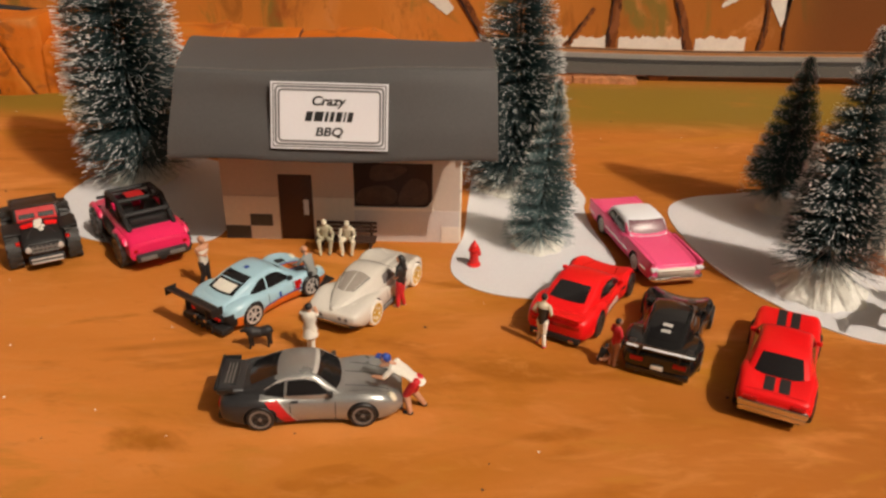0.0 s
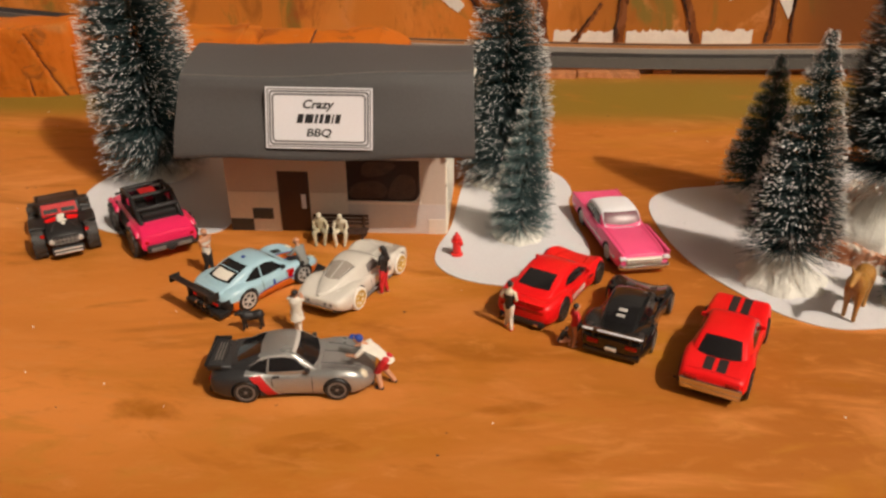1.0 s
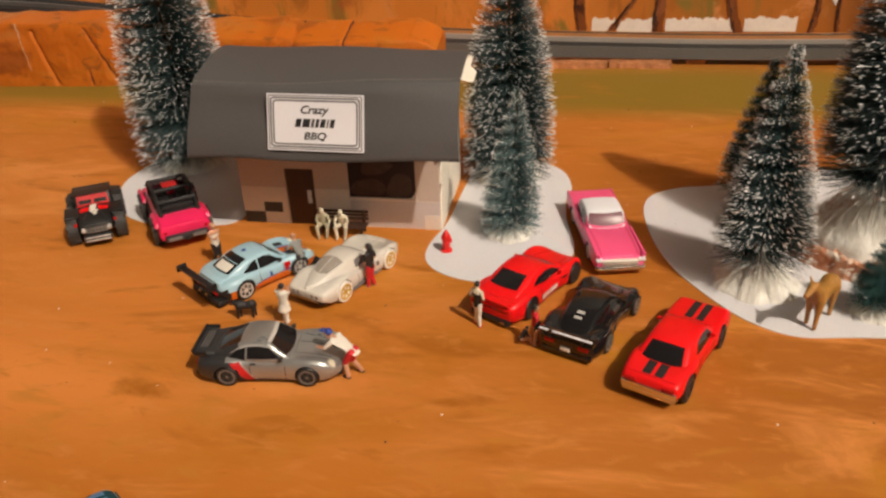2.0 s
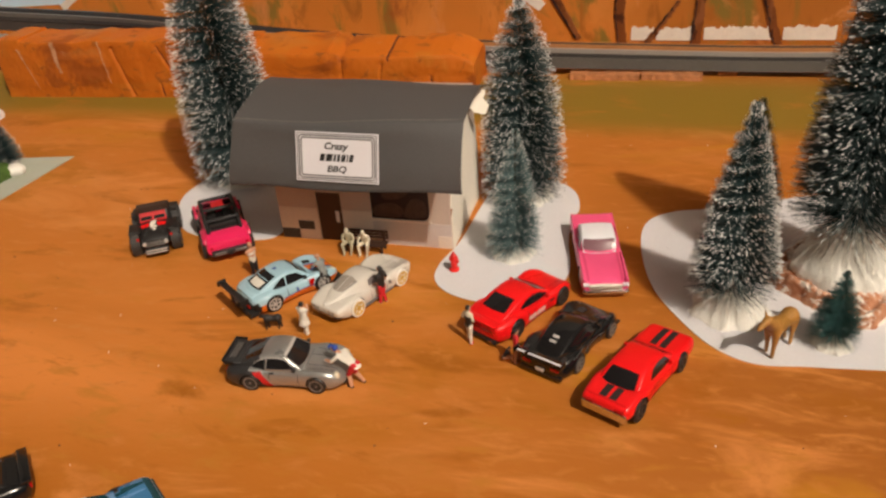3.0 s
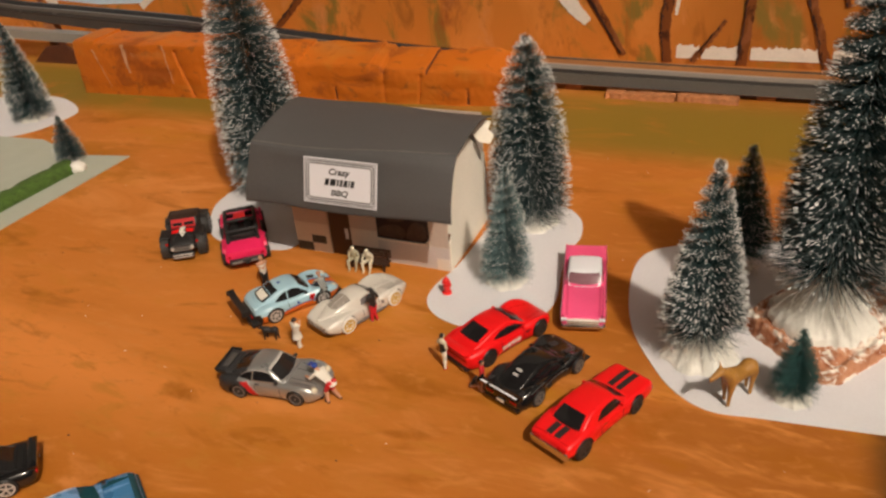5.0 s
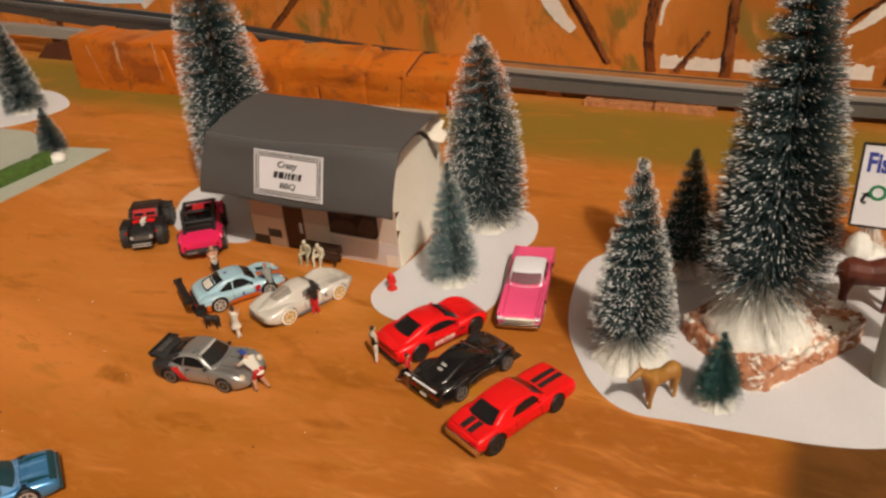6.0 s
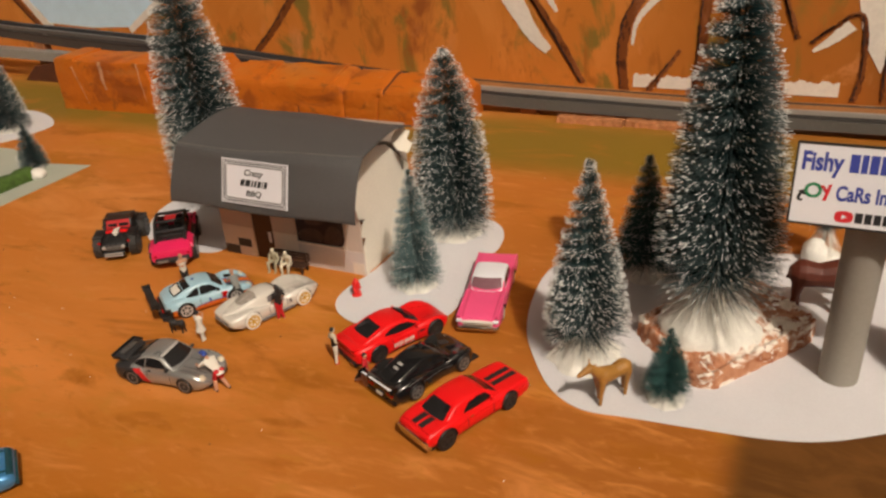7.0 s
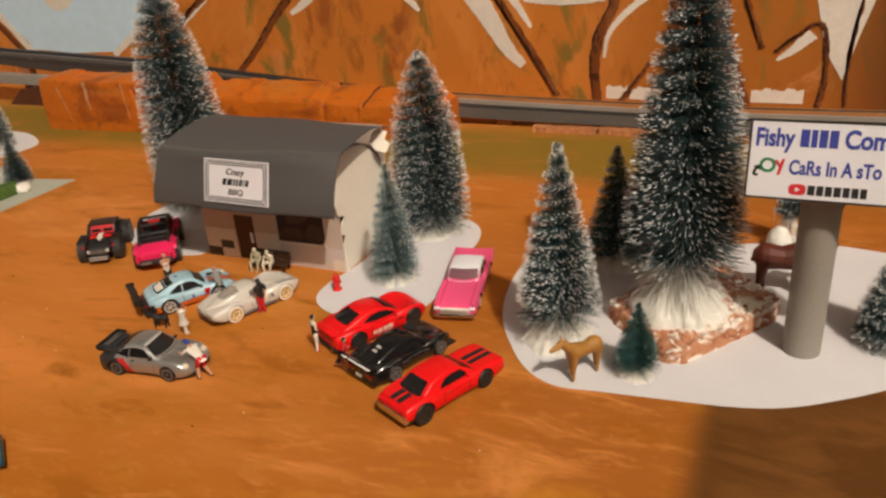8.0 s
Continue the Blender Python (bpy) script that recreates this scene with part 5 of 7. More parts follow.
for y in (-4.6, 4.0):
    part("bonnet_line", decal(tree, "z", ((11.5, y), (27.5, y * 0.9), (27.5, y * 0.9 + 0.35), (11.5, y + 0.35)), 12, 1, 0.1), CHARCOAL, root)
for s in (1, -1):
    part("bonnet_edge", decal(tree, "z", ((13.5, s * 8.8), (29, s * 6.4), (29, s * 6.7), (13.5, s * 9.1)), 14, 1, 0.1), CHARCOAL, root)
mirrors(root, 7.2, 12.2, 12.6, CHARCOAL)
block("front_bumper", root, (29.6, 32.4, -8.8, 8.8, 2.6, 4.8), CHARCOAL, 0.6)
block("rear_bumper", root, (-32.2, -29.6, -10.5, 10.5, 3.0, 5.4), BLACK_MATT, 0.6)

# pale blue and orange wide-bodied coupe with a big wing
root, tree, glass = car("blue_orange_coupe", "pale blue toy race coupe with orange sills and black wing", 4.4, -64.8, 54, dict(
    paint=SKY_CAR, paints=[ORANGE_CAR, BLACK_MATT], zones=lambda c: 3 if c.x < -25 and c.z < 8.6 else 2 if c.z < 5.0 + (3.4 if c.x < -21 else 0) + (1.6 if c.x > 20 else 0) else 0, spokes=6,
    rows=[(-29, 10.5, 5.0, 9.0, 9.4), (-27.5, 13.2, 3.2, 10.8, 11.2), (-23, 15.3, 2.0, 12.6, 12.4), (-16, 15.8, 1.8, 13.2, 13.0), (-8, 13.6, 1.7, 11.8, 12.4), (3, 13.2, 1.7, 11.4, 11.8),
          (11, 14.2, 1.7, 12.0, 11.0), (17, 15.0, 1.7, 12.4, 10.2), (23, 14.4, 1.9, 11.4, 9.0), (27, 12.8, 2.6, 9.6, 7.8), (30, 10.2, 3.6, 7.2, 6.4), (31.2, 7.6, 4.2, 5.8, 5.8)],
    wheels=(-16.6, 17.0, 15.1, 5.5, 5.2, 4.4), waist=11.6, tumble=0.46,
    roofline=[(-27, 11.2), (-23, 13.2), (-16, 16.2), (-10, 18.2), (-4, 19.1), (1, 18.8), (5, 17.0), (9, 13.8), (12, 11.4), (13, 10.6)],
    belt=[(-27, 7.5), (-21, 10.2), (-13, 11.6), (-4, 11.9), (6, 11.6), (11, 10.4), (13, 8.5)],
    panes=[("windscreen", "z", *screen(11.4, 4.6, 9.4, 7.6, 1.6, 0.6)), ("rear_window", "z", *screen(-22.5, -10.5, 7.8, 7.0, 1.2, 0.6)),
           ("side_window", "s", [(-15.0, 12.7), (-8, 12.3), (0, 12.2), (7.6, 12.4)], [(-13.6, 13.8), (-8, 17.0), (-1.6, 17.5), (2.6, 16.6)]),
           ("window_post", "s", [(-6.2, 12.2), (-5.4, 12.2)], [(-5.6, 17.2), (-4.9, 17.2)], SKY_CAR, 0.2),
           ("hatch_panel", "z", *screen(-21.6, -16.6, 5.6, 5.8, 0.6, 0.4), CLOTH_WHITE, 0.24), ("hatch_edge", "z", *screen(-15.4, -14.9, 6.6, 6.6, 0.4, 0.4), SKY_CAR, 0.24)]))
part("duck_tail", hexa(bmesh.new(), [(-28.0, -9.6, 10.4), (-23, -9.0, 11.4), (-23, 9.0, 11.4), (-28.0, 9.6, 10.4)], [(-28.6, -9.2, 12.0), (-23.5, -8.4, 12.8), (-23.5, 8.4, 12.8), (-28.6, 9.2, 12.0)], 0.5, 2), SKY_CAR, root, "pale blue engine cover")
part("wing", hexa(bmesh.new(), [(-36.6, -15.2, 15.2), (-32.6, -15.2, 14.8), (-32.6, 15.2, 14.8), (-36.6, 15.2, 15.2)], [(-36.8, -15.2, 16.2), (-32.6, -15.2, 15.5), (-32.6, 15.2, 15.5), (-36.8, 15.2, 16.2)], 0.25), BLACK_MATT, root, "wide black rear wing")
part("wing_flap", hexa(bmesh.new(), [(-37.6, -15.0, 16.2), (-36.2, -15.0, 16.0), (-36.2, 15.0, 16.0), (-37.6, 15.0, 16.2)], [(-37.8, -15.0, 16.9), (-36.2, -15.0, 16.4), (-36.2, 15.0, 16.4), (-37.8, 15.0, 16.9)], 0.15), RACK, root, "upper wing flap")
pair("end_plate", root, (-37.8, -32.2, 15.1, 15.6, 13.4, 17.2), BLACK_MATT, 0.2)
pair("wing_strut", root, (-34.6, -32.2, 6.0, 6.8, 8.0, 15.2), BLACK_MATT, 0.2)
block("rear_diffuser", root, (-32.5, -26, -13.5, 13.5, 1.4, 4.4), BLACK_MATT, 0.8)
block("engine_tray", root, (-30.5, -27, -10.5, 10.5, 5.4, 9.0), BLACK_MATT, 0.9)
for y in (-7, -3.5, 0, 3.5, 7):
    block("diffuser_fin", root, (-33.0, -28.0, y - 0.3, y + 0.3, 1.2, 4.8), CHARCOAL, 0.1)
pair("tail_light", root, (-31.0, -30.2, 6.4, 10.4, 6.6, 8.0), RED_TAIL)
pair("exhaust", root, (-33.6, -31.2, 2.4, 4.0, 5.0, 6.4), CHROME, 0.5)
block("splitter", root, (23, 33, -13.4, 13.4, 1.2, 2.1), BLACK_MATT, 0.3)
part("bonnet_stripe", decal(tree, "z", ((13.2, -3.0), (30, -2.6), (30, 2.6), (13.2, 3.0)), 14, 6, 0.14), ORANGE_CAR, root, "orange stripe over the bonnet")
for s in (1, -1):
    part("stripe_edge", decal(tree, "z", ((13.2, s * 3.1), (30, s * 2.7), (30, s * 3.6), (13.2, s * 4.2)), 14, 1, 0.14), CLOTH_BLUE, root)
    part("headlight", lathe(bmesh.new(), [(1.9, -0.8), (1.9, 0.6), (1.2, 1.1), (0.3, 1.3)], 18), CLOTH_CREAM, root, "pale round headlight", at=spot(27.2, s * 9.4, 8.4, 0, 0, 52))
    part("bonnet_vent", decal(tree, "z", ((15, s * 5.2), (20, s * 5.2), (20, s * 8.0), (15, s * 8.4)), 6, 3, 0.14), BLACK_MATT, root)
for way in ("r", "l"):
    part("door_mark", decal(tree, way, ((8.2, 6.0), (11.8, 6.0), (11.8, 10.6), (8.2, 10.6)), 4, 4, 0.14), RED_TAIL, root, "dark red wing mark")
    part("door_mark", decal(tree, way, ((-0.6, 6.4), (0.8, 6.4), (0.8, 8.8), (-0.6, 8.8)), 3, 3, 0.14), CLOTH_BLUE, root)
    part("flank_stripe", ruled(tree, way, [(-13, 2.4), (13, 2.4)], [(-13, 5.2), (13, 6.4)], 16, 3, 0.14), ORANGE_CAR, root, "orange flank stripe")
    part("stripe_line", ruled(tree, way, [(-13, 5.2), (13, 6.4)], [(-13, 5.7), (13, 6.9)], 16, 1, 0.14), CLOTH_BLUE, root)
seams(root, tree, (-6.5, 7.5), 5, 11.2)
mirrors(root, 6.5, 12.0, 12.2, BLACK_MATT)
part("roof_scoop", ruled(glass, "z", [(-7.5, -1.2), (-5.5, -1.2)], [(-7.5, 1.2), (-5.5, 1.2)], 3, 3, 0.3), CLOTH_BLUE, root)

# cream-white boat-tailed coupe on white tyres
root, tree, glass = car("white_coupe", "cream-white toy fastback on white tyres with yellow rims", 53.2, -60, 67, dict(
    paint=WHITE_CAR, tyre=WHITE_TYRE, rim=GOLD, rim_label="yellow gold rim", spokes=6, glass=GLASS_PALE,
    rows=[(-34.2, 8.0, 7.2, 9.2, 9.4), (-33, 11.6, 5.4, 10.2, 10.4), (-27, 13.6, 2.8, 11.8, 11.2), (-19, 14.4, 2.2, 13.0, 11.6), (-9, 12.4, 2, 11.0, 11.4), (4, 12.2, 2, 10.6, 11.2),
          (12, 13.6, 2.2, 12.4, 11.4), (19, 14.4, 2.2, 13.0, 10.8), (27, 13.0, 3.0, 11.2, 9.6), (32, 10.0, 4.8, 8.8, 8.4), (34.8, 7.0, 5.8, 7.2, 7.2)],
    wheels=(-19.3, 19.3, 14.3, 5.7, 5.6, 4.0), waist=11.0, tumble=0.50, corner=3.2,
    roofline=[(-33, 10.2), (-27, 12.2), (-19, 15.0), (-11, 17.2), (-5, 18.0), (0, 17.7), (4, 16.2), (8, 13.2), (11, 11.0), (12, 10.2)],
    belt=[(-33, 0.8), (-28, 3.6), (-22, 6.8), (-14, 9.4), (-5, 10.6), (4, 10.6), (9, 9.6), (12, 7.4)],
    panes=[("windscreen", "z", *screen(10.4, 4.0, 8.2, 6.8, 2.0, 0.8), GLASS), ("rear_window", "z", [(-21.0, -3.4), (-22.0, -1.8), (-22.4, 0), (-22.0, 1.8), (-21.0, 3.4)], [(-10.8, -5.6), (-9.8, -3), (-9.4, 0), (-9.8, 3), (-10.8, 5.6)], GLASS_CREAM),
           ("window_edge", "z", [(-21.6, -3.8), (-16, -5.6), (-10.8, -6.6)], [(-21.2, -3.4), (-16, -4.9), (-10.8, -5.7)], GLASS_PALE), ("window_edge", "z", [(-21.6, 3.8), (-16, 5.6), (-10.8, 6.6)], [(-21.2, 3.4), (-16, 4.9), (-10.8, 5.7)], GLASS_PALE),
           ("side_window", "s", [(-5.6, 12.0), (0, 11.9), (5.6, 12.0)], [(-4.6, 15.4), (-1, 15.9), (2.4, 15.4)], GLASS_PALE)]))
part("split_rib", ruled(glass, "z", [(-26.0, -0.22), (-9, -0.22)], [(-26.0, 0.22), (-9, 0.22)], 16, 1, 0.24), WHITE_CAR, root)
for s in (1, -1):
    part("tail_crease", ruled(tree, "z", [(-33, s * 7.6), (-20, s * 9.4)], [(-33, s * 8.0), (-20, s * 9.9)], 12, 1, 0.22), WHITE_CAR, root)
    for y in (4.6, 7.6):
        part("tail_light", lathe(bmesh.new(), [(0.9, 0), (0.9, 0.8), (0.4, 1.1)], 14, axis="y"), GLASS_PALE, root, at=spot(-33.4, s * y, 8.2, 90))
part("tail_undercut", hexa(bmesh.new(), [(-33.6, -9.6, 4.2), (-30, -11.2, 3.2), (-30, 11.2, 3.2), (-33.6, 9.6, 4.2)], [(-34.2, -9.2, 6.0), (-30, -11.2, 6.0), (-30, 11.2, 6.0), (-34.2, 9.2, 6.0)], 0.4), BLACK_MATT, root, "dark undercut below the tail")
block("rear_bumper", root, (-35.0, -33.4, -9.0, 9.0, 5.8, 6.8), CHROME, 0.4)
block("front_bumper", root, (33.2, 35.1, -8.0, 8.0, 5.2, 6.4), CHROME, 0.5)
seams(root, tree, (-6, 7), 3, 10.6)
part("bonnet_ridge", hexa(bmesh.new(), [(12, -3, 10.4), (31, -1.2, 8.0), (31, 1.2, 8.0), (12, 3, 10.4)], [(12, -2, 12.0), (30, -0.7, 9.6), (30, 0.7, 9.6), (12, 2, 12.0)], 0.5, 3), WHITE_CAR, root)
for way in ("r", "l"):
    part("wing_vent", ruled(tree, way, [(8.6, 6.6), (10.6, 6.6)], [(8.2, 9.2), (10.2, 9.2)], 2, 2, 0.14), GLASS_PALE, root)
    part("sill_pipe", limb(bmesh.new(), (-12, 12.4 if way == "l" else -12.4, 2.6), (12, 12.4 if way == "l" else -12.4, 2.6), 0.8, 0.8), GLASS_PALE, root)

# bright red modern coupe
root, tree, glass = car("red_coupe", "bright red modern toy coupe with black glass", 150.4, -63.6, 60.8, dict(
    paint=RED_CAR, rim=RIM_DARK, spokes=7, rim_label="dark grey rim",
    rows=[(-35, 9.6, 5.2, 10.0, 10.8), (-33.6, 12.6, 3.4, 11.8, 12.4), (-28, 14.4, 2.2, 13.2, 13.2), (-20, 15.1, 1.8, 13.9, 12.9), (-8, 13.6, 1.7, 11.9, 12.4), (6, 13.3, 1.7, 11.5, 11.8),
          (14, 14.3, 1.7, 12.7, 11.2), (21, 14.8, 1.7, 12.8, 10.4), (27, 13.6, 2.1, 11.2, 9.4), (31, 11.4, 3.0, 8.8, 7.8), (33.2, 9, 3.8, 6.8, 6.6), (34.2, 7, 4.4, 5.6, 5.6)],
    wheels=(-20.4, 20.4, 14.9, 5.8, 5.7, 4.2), waist=11.8, tumble=0.44, corner=2.8,
    roofline=[(-32, 11.6), (-28, 13.2), (-21, 15.9), (-14, 18.2), (-8, 19.2), (-2, 19.0), (3, 17.6), (8, 15.0), (13, 11.9), (14.5, 10.8)],
    belt=[(-32, 8.5), (-25, 11.0), (-16, 12.2), (-6, 12.5), (6, 12.2), (11, 11.2), (14.5, 9.5)],
    panes=[("windscreen", "z", *screen(13.0, 3.8, 10.0, 7.8, 2.0, 0.8)), ("rear_window", "z", *screen(-24.5, -14.0, 7.8, 7.0, 1.0, 0.4)),
           ("side_window", "s", [(-14.0, 13.9), (-6, 13.0), (2, 12.8), (9.8, 12.7)], [(-13.2, 14.7), (-8.5, 16.6), (-2.5, 17.2), (3.2, 16.2)])]))
block("rear_diffuser", root, (-35.4, -31, -11, 11, 1.6, 4.8), BLACK_MATT, 0.7)
pair("exhaust", root, (-36.4, -34.8, 6.5, 9.0, 2.6, 3.8), CHROME, 0.4)
part("boot_spoiler", hexa(bmesh.new(), [(-35.0, -10.2, 11.4), (-30, -11.6, 12.2), (-30, 11.6, 12.2), (-35.0, 10.2, 11.4)], [(-36.4, -10.6, 13.9), (-30, -11.4, 13.2), (-30, 11.4, 13.2), (-36.4, 10.6, 13.9)], 0.4), RED_CAR, root)
part("tail_light_bar", decal(tree, "b", ((-10.5, 8.4), (10.5, 8.4), (10.5, 9.8), (-10.5, 9.8)), 14, 3, 0.15), RED_TAIL, root, "dark red light bar")
pair("headlight", root, (28.3, 30.4, 8.4, 11.4, 7.6, 9.0), CHROME, 0.4)
for way in ("r", "l"):
    for k, w in enumerate((1.3, 1.1, 1.4, 0.8, 1.3, 1.2, 1.4, 1.0)):
        x = -9.5 + 1.9 * k
        part("side_mark", decal(tree, way, ((x, 5.0), (x + w, 5.0), (x + w + 0.3, 7.6), (x + 0.3, 7.6)), 2, 2, 0.14), CLOTH_WHITE, root)
    for x, w in ((-6, 3.2), (-2.0, 2.2), (1.0, 4.0)):
        part("side_mark", decal(tree, way, ((x, 3.6), (x + w, 3.6), (x + w, 4.2), (x, 4.2)), 3, 1, 0.14), CLOTH_WHITE, root)
    part("side_skirt", decal(tree, way, ((-13, 1.9), (13, 1.9), (13, 3.1), (-13, 3.1)), 14, 2, 0.3), BLACK_MATT, root)
    part("wing_vent", ruled(tree, way, [(9.5, 7.6), (12.8, 8.2)], [(9.2, 9.0), (12.8, 9.0)], 3, 2, 0.14), BLACK_MATT, root)
for s in (1, -1):
    part("bonnet_line", ruled(tree, "z", [(15, s * 7.6), (31, s * 4.6)], [(15, s * 7.9), (31, s * 4.9)], 14, 1, 0.1), RED_TAIL, root)
part("boot_line", ruled(tree, "z", [(-31.4, -9.4), (-30.8, 0), (-31.4, 9.4)], [(-31.1, -9.4), (-30.5, 0), (-31.1, 9.4)], 12, 1, 0.12), RED_TAIL, root)
seams(root, tree, (-10, 8), 4, 11.4)
mirrors(root, 7.5, 12.8, 12.4, RED_CAR)

# black wide-bodied sports car with a low wing
root, tree, glass = car("black_sports_car", "glossy black wide-bodied toy sports car with low wing", 182.4, -90.0, 67, dict(size=0.97,
    paint=BLACK, spokes=6, rim=RIM_GREY,
    rows=[(-32.5, 10.6, 4.6, 9.4, 10.0), (-31, 13.4, 2.8, 11.2, 11.6), (-25, 15.4, 1.8, 13.4, 12.0), (-18, 16.0, 1.7, 14.2, 12.0), (-8, 13.8, 1.6, 11.4, 11.8), (4, 13.0, 1.6, 10.4, 11.0),
          (12, 14.4, 1.6, 12.2, 10.2), (18, 15.3, 1.6, 13.2, 9.4), (24, 14.4, 1.8, 11.6, 8.2), (28, 12.4, 2.6, 9.4, 7.2), (31, 9.2, 3.4, 6.8, 6.2), (32.2, 6.5, 3.8, 5.4, 5.4)],
    wheels=(-18.0, 18.2, 15.5, 5.6, 5.4, 4.2), waist=10.8, tumble=0.50, corner=3.0,
    roofline=[(-30, 10.8), (-25, 12.8), (-18, 15.8), (-11, 18.0), (-5, 18.9), (0, 18.6), (5, 16.8), (10, 13.4), (14.5, 10.4), (16, 9.4)],
    belt=[(-30, 7.0), (-22, 9.4), (-12, 11.0), (-3, 11.6), (6, 11.2), (12, 9.8), (16, 7.6)],
    panes=[("windscreen", "z", *screen(14.2, 3.6, 8.6, 6.8, 2.2, 0.8)), ("rear_window", "z", *screen(-24.0, -11.0, 6.4, 6.4, 1.0, 0.4)),
           ("side_window", "s", [(-11.0, 12.2), (-4, 11.6), (4, 11.5), (10.0, 11.6)], [(-9.6, 13.4), (-5, 15.4), (0, 15.8), (4.6, 14.6)]),
           ("window_mark", "z", [(-17.6, -2.2), (-16.0, -2.2)], [(-17.6, 1.6), (-16.0, 1.6)], RIM_SILVER, 0.3), ("window_mark", "z", [(-20.6, -2.0), (-19.2, -2.0)], [(-20.6, 1.8), (-19.2, 1.8)], RIM_SILVER, 0.3)]))
part("wing", hexa(bmesh.new(), [(-35.5, -14, 14.0), (-31.2, -14, 13.6), (-31.2, 14, 13.6), (-35.5, 14, 14.0)], [(-35.7, -14, 15.0), (-31.2, -14, 14.4), (-31.2, 14, 14.4), (-35.7, 14, 15.0)], 0.25), BLACK, root, "low black rear wing")
block("wing_edge", root, (-35.4, -34.2, -13.6, 6.0, 14.7, 15.2), SIGN_WHITE, 0.15, "silver-white line along the wing")
block("wing_edge", root, (-35.4, -34.2, 8.0, 12.6, 14.7, 15.2), SIGN_WHITE, 0.15, "silver-white line along the wing")
pair("end_plate", root, (-36.2, -30.8, 13.9, 14.5, 12.6, 15.8), BLACK, 0.2)
pair("wing_strut", root, (-33.5, -31.5, 7.5, 8.4, 10, 14.2), BLACK_MATT, 0.2)
for y in (-8.4, 8.4):
    block("tail_light", root, (-33.0, -31.8, y - 2.6, y + 2.6, 7.0, 9.2), RED_TAIL, 0.5, "red tail light")
block("number_plate", root, (-33.8, -32.6, -2.4, 2.4, 5.2, 6.8), CLOTH_WHITE, 0.1, "blank white plate")
block("splitter", root, (23, 33, -12.8, 12.8, 1.0, 2.0), BLACK_MATT, 0.3)
block("rear_bumper", root, (-33, -29.5, -12.6, 12.6, 1.8, 4.6), BLACK, 0.8)
pair("headlight", root, (24.5, 26.8, 9.2, 12, 8.8, 10.4), CHROME, 0.6)
pair("side_intake", root, (-9.5, -5.5, 12.8, 14.0, 5, 8), BLACK_MATT, 0.5)
mirrors(root, 8.5, 11.6, 11.6, BLACK)
seams(root, tree, (-5, 8), 2.6, 10.2)
for s in (1, -1):
    part("bonnet_duct", ruled(tree, "z", [(18, s * 4.0), (24, s * 3.4)], [(18, s * 7.6), (24, s * 6.6)], 5, 3, 0.14), CHARCOAL, root, "grey bonnet duct")
    part("wing_vent", ruled(tree, "z", [(15.5, s * 12.2), (20.5, s * 12.4)], [(15.5, s * 13.4), (20.5, s * 13.6)], 4, 1, 0.2), CHARCOAL, root)
    # glossy arch's gleam, laid on as a thin grey line
    part("arch_gleam", ruled(tree, "r" if s < 0 else "l", [(-24, 12.0), (-18, 12.9), (-12, 11.6)], [(-24, 12.3), (-18, 13.2), (-12, 11.9)], 10, 1, 0.16), RIM_GREY, root, "grey line painting a gleam on the arch edge")
    part("side_line", ruled(tree, "r" if s < 0 else "l", [(-12, 8.6), (10, 7.8)], [(-12, 9.0), (10, 8.2)], 14, 1, 0.14), RIM_GREY, root, "thin grey side line")
pair("rear_vent", root, (-29.5, -25.5, 10.0, 12.6, 12.4, 13.1), CHARCOAL, 0.3)

# red muscle car with black stripes
root, tree, glass = car("red_muscle_car", "bright red toy muscle car with twin black stripes", 218.4, -115.6, 65.0, dict(
    paint=RED_CAR, rim=RIM_DARK, spokes=5, rim_label="dark grey rim",
    rows=[(-34.2, 10.6, 7.2, 11.4, 11.8), (-33.0, 12.2, 6.4, 12.8, 13.2), (-28, 13.0, 5.2, 14.2, 13.8), (-19, 13.7, 4.2, 14.9, 13.8), (-9, 12.8, 3.0, 13.2, 13.0), (0, 12.4, 2.7, 12.4, 12.7), (9, 12.6, 2.6, 12.3, 12.5),
          (19, 13.2, 2.6, 12.6, 12.3), (28, 13.0, 2.6, 12.2, 12.0), (34.4, 12.4, 3.0, 11.7, 11.5), (36.6, 11.6, 3.6, 10.8, 10.8), (37.2, 10.8, 4.2, 9.8, 9.8)],
    wheels=(-22.8, 21.0, 13.5, 6.3, 5.5, 4.2), waist=12.8, tumble=0.40, corner=2.2,
    roofline=[(-24, 12.6), (-21.5, 14.0), (-17, 16.9), (-12.5, 19.2), (-7, 20.2), (0, 20.2), (5, 19.6), (9, 17.6), (13, 14.8), (16, 12.8), (17, 12.0)],
    belt=[(-24, 10.2), (-18, 11.4), (-10, 11.6), (0, 11.4), (8, 11.2), (13, 10.6), (17, 9.4)],
    panes=[("windscreen", "z", *screen(15.6, 8.2, 9.6, 8.2, 1.2, 0.5)), ("rear_window", "z", *screen(-22.2, -14.2, 8.6, 6.9, 0.6, 0.3)),
           ("side_window", "s", [(-9.8, 14.2), (-4, 13.8), (3, 13.6), (10.2, 13.6)], [(-8.6, 15.6), (-5.4, 17.6), (0.5, 18.2), (6.4, 17.7)])]))
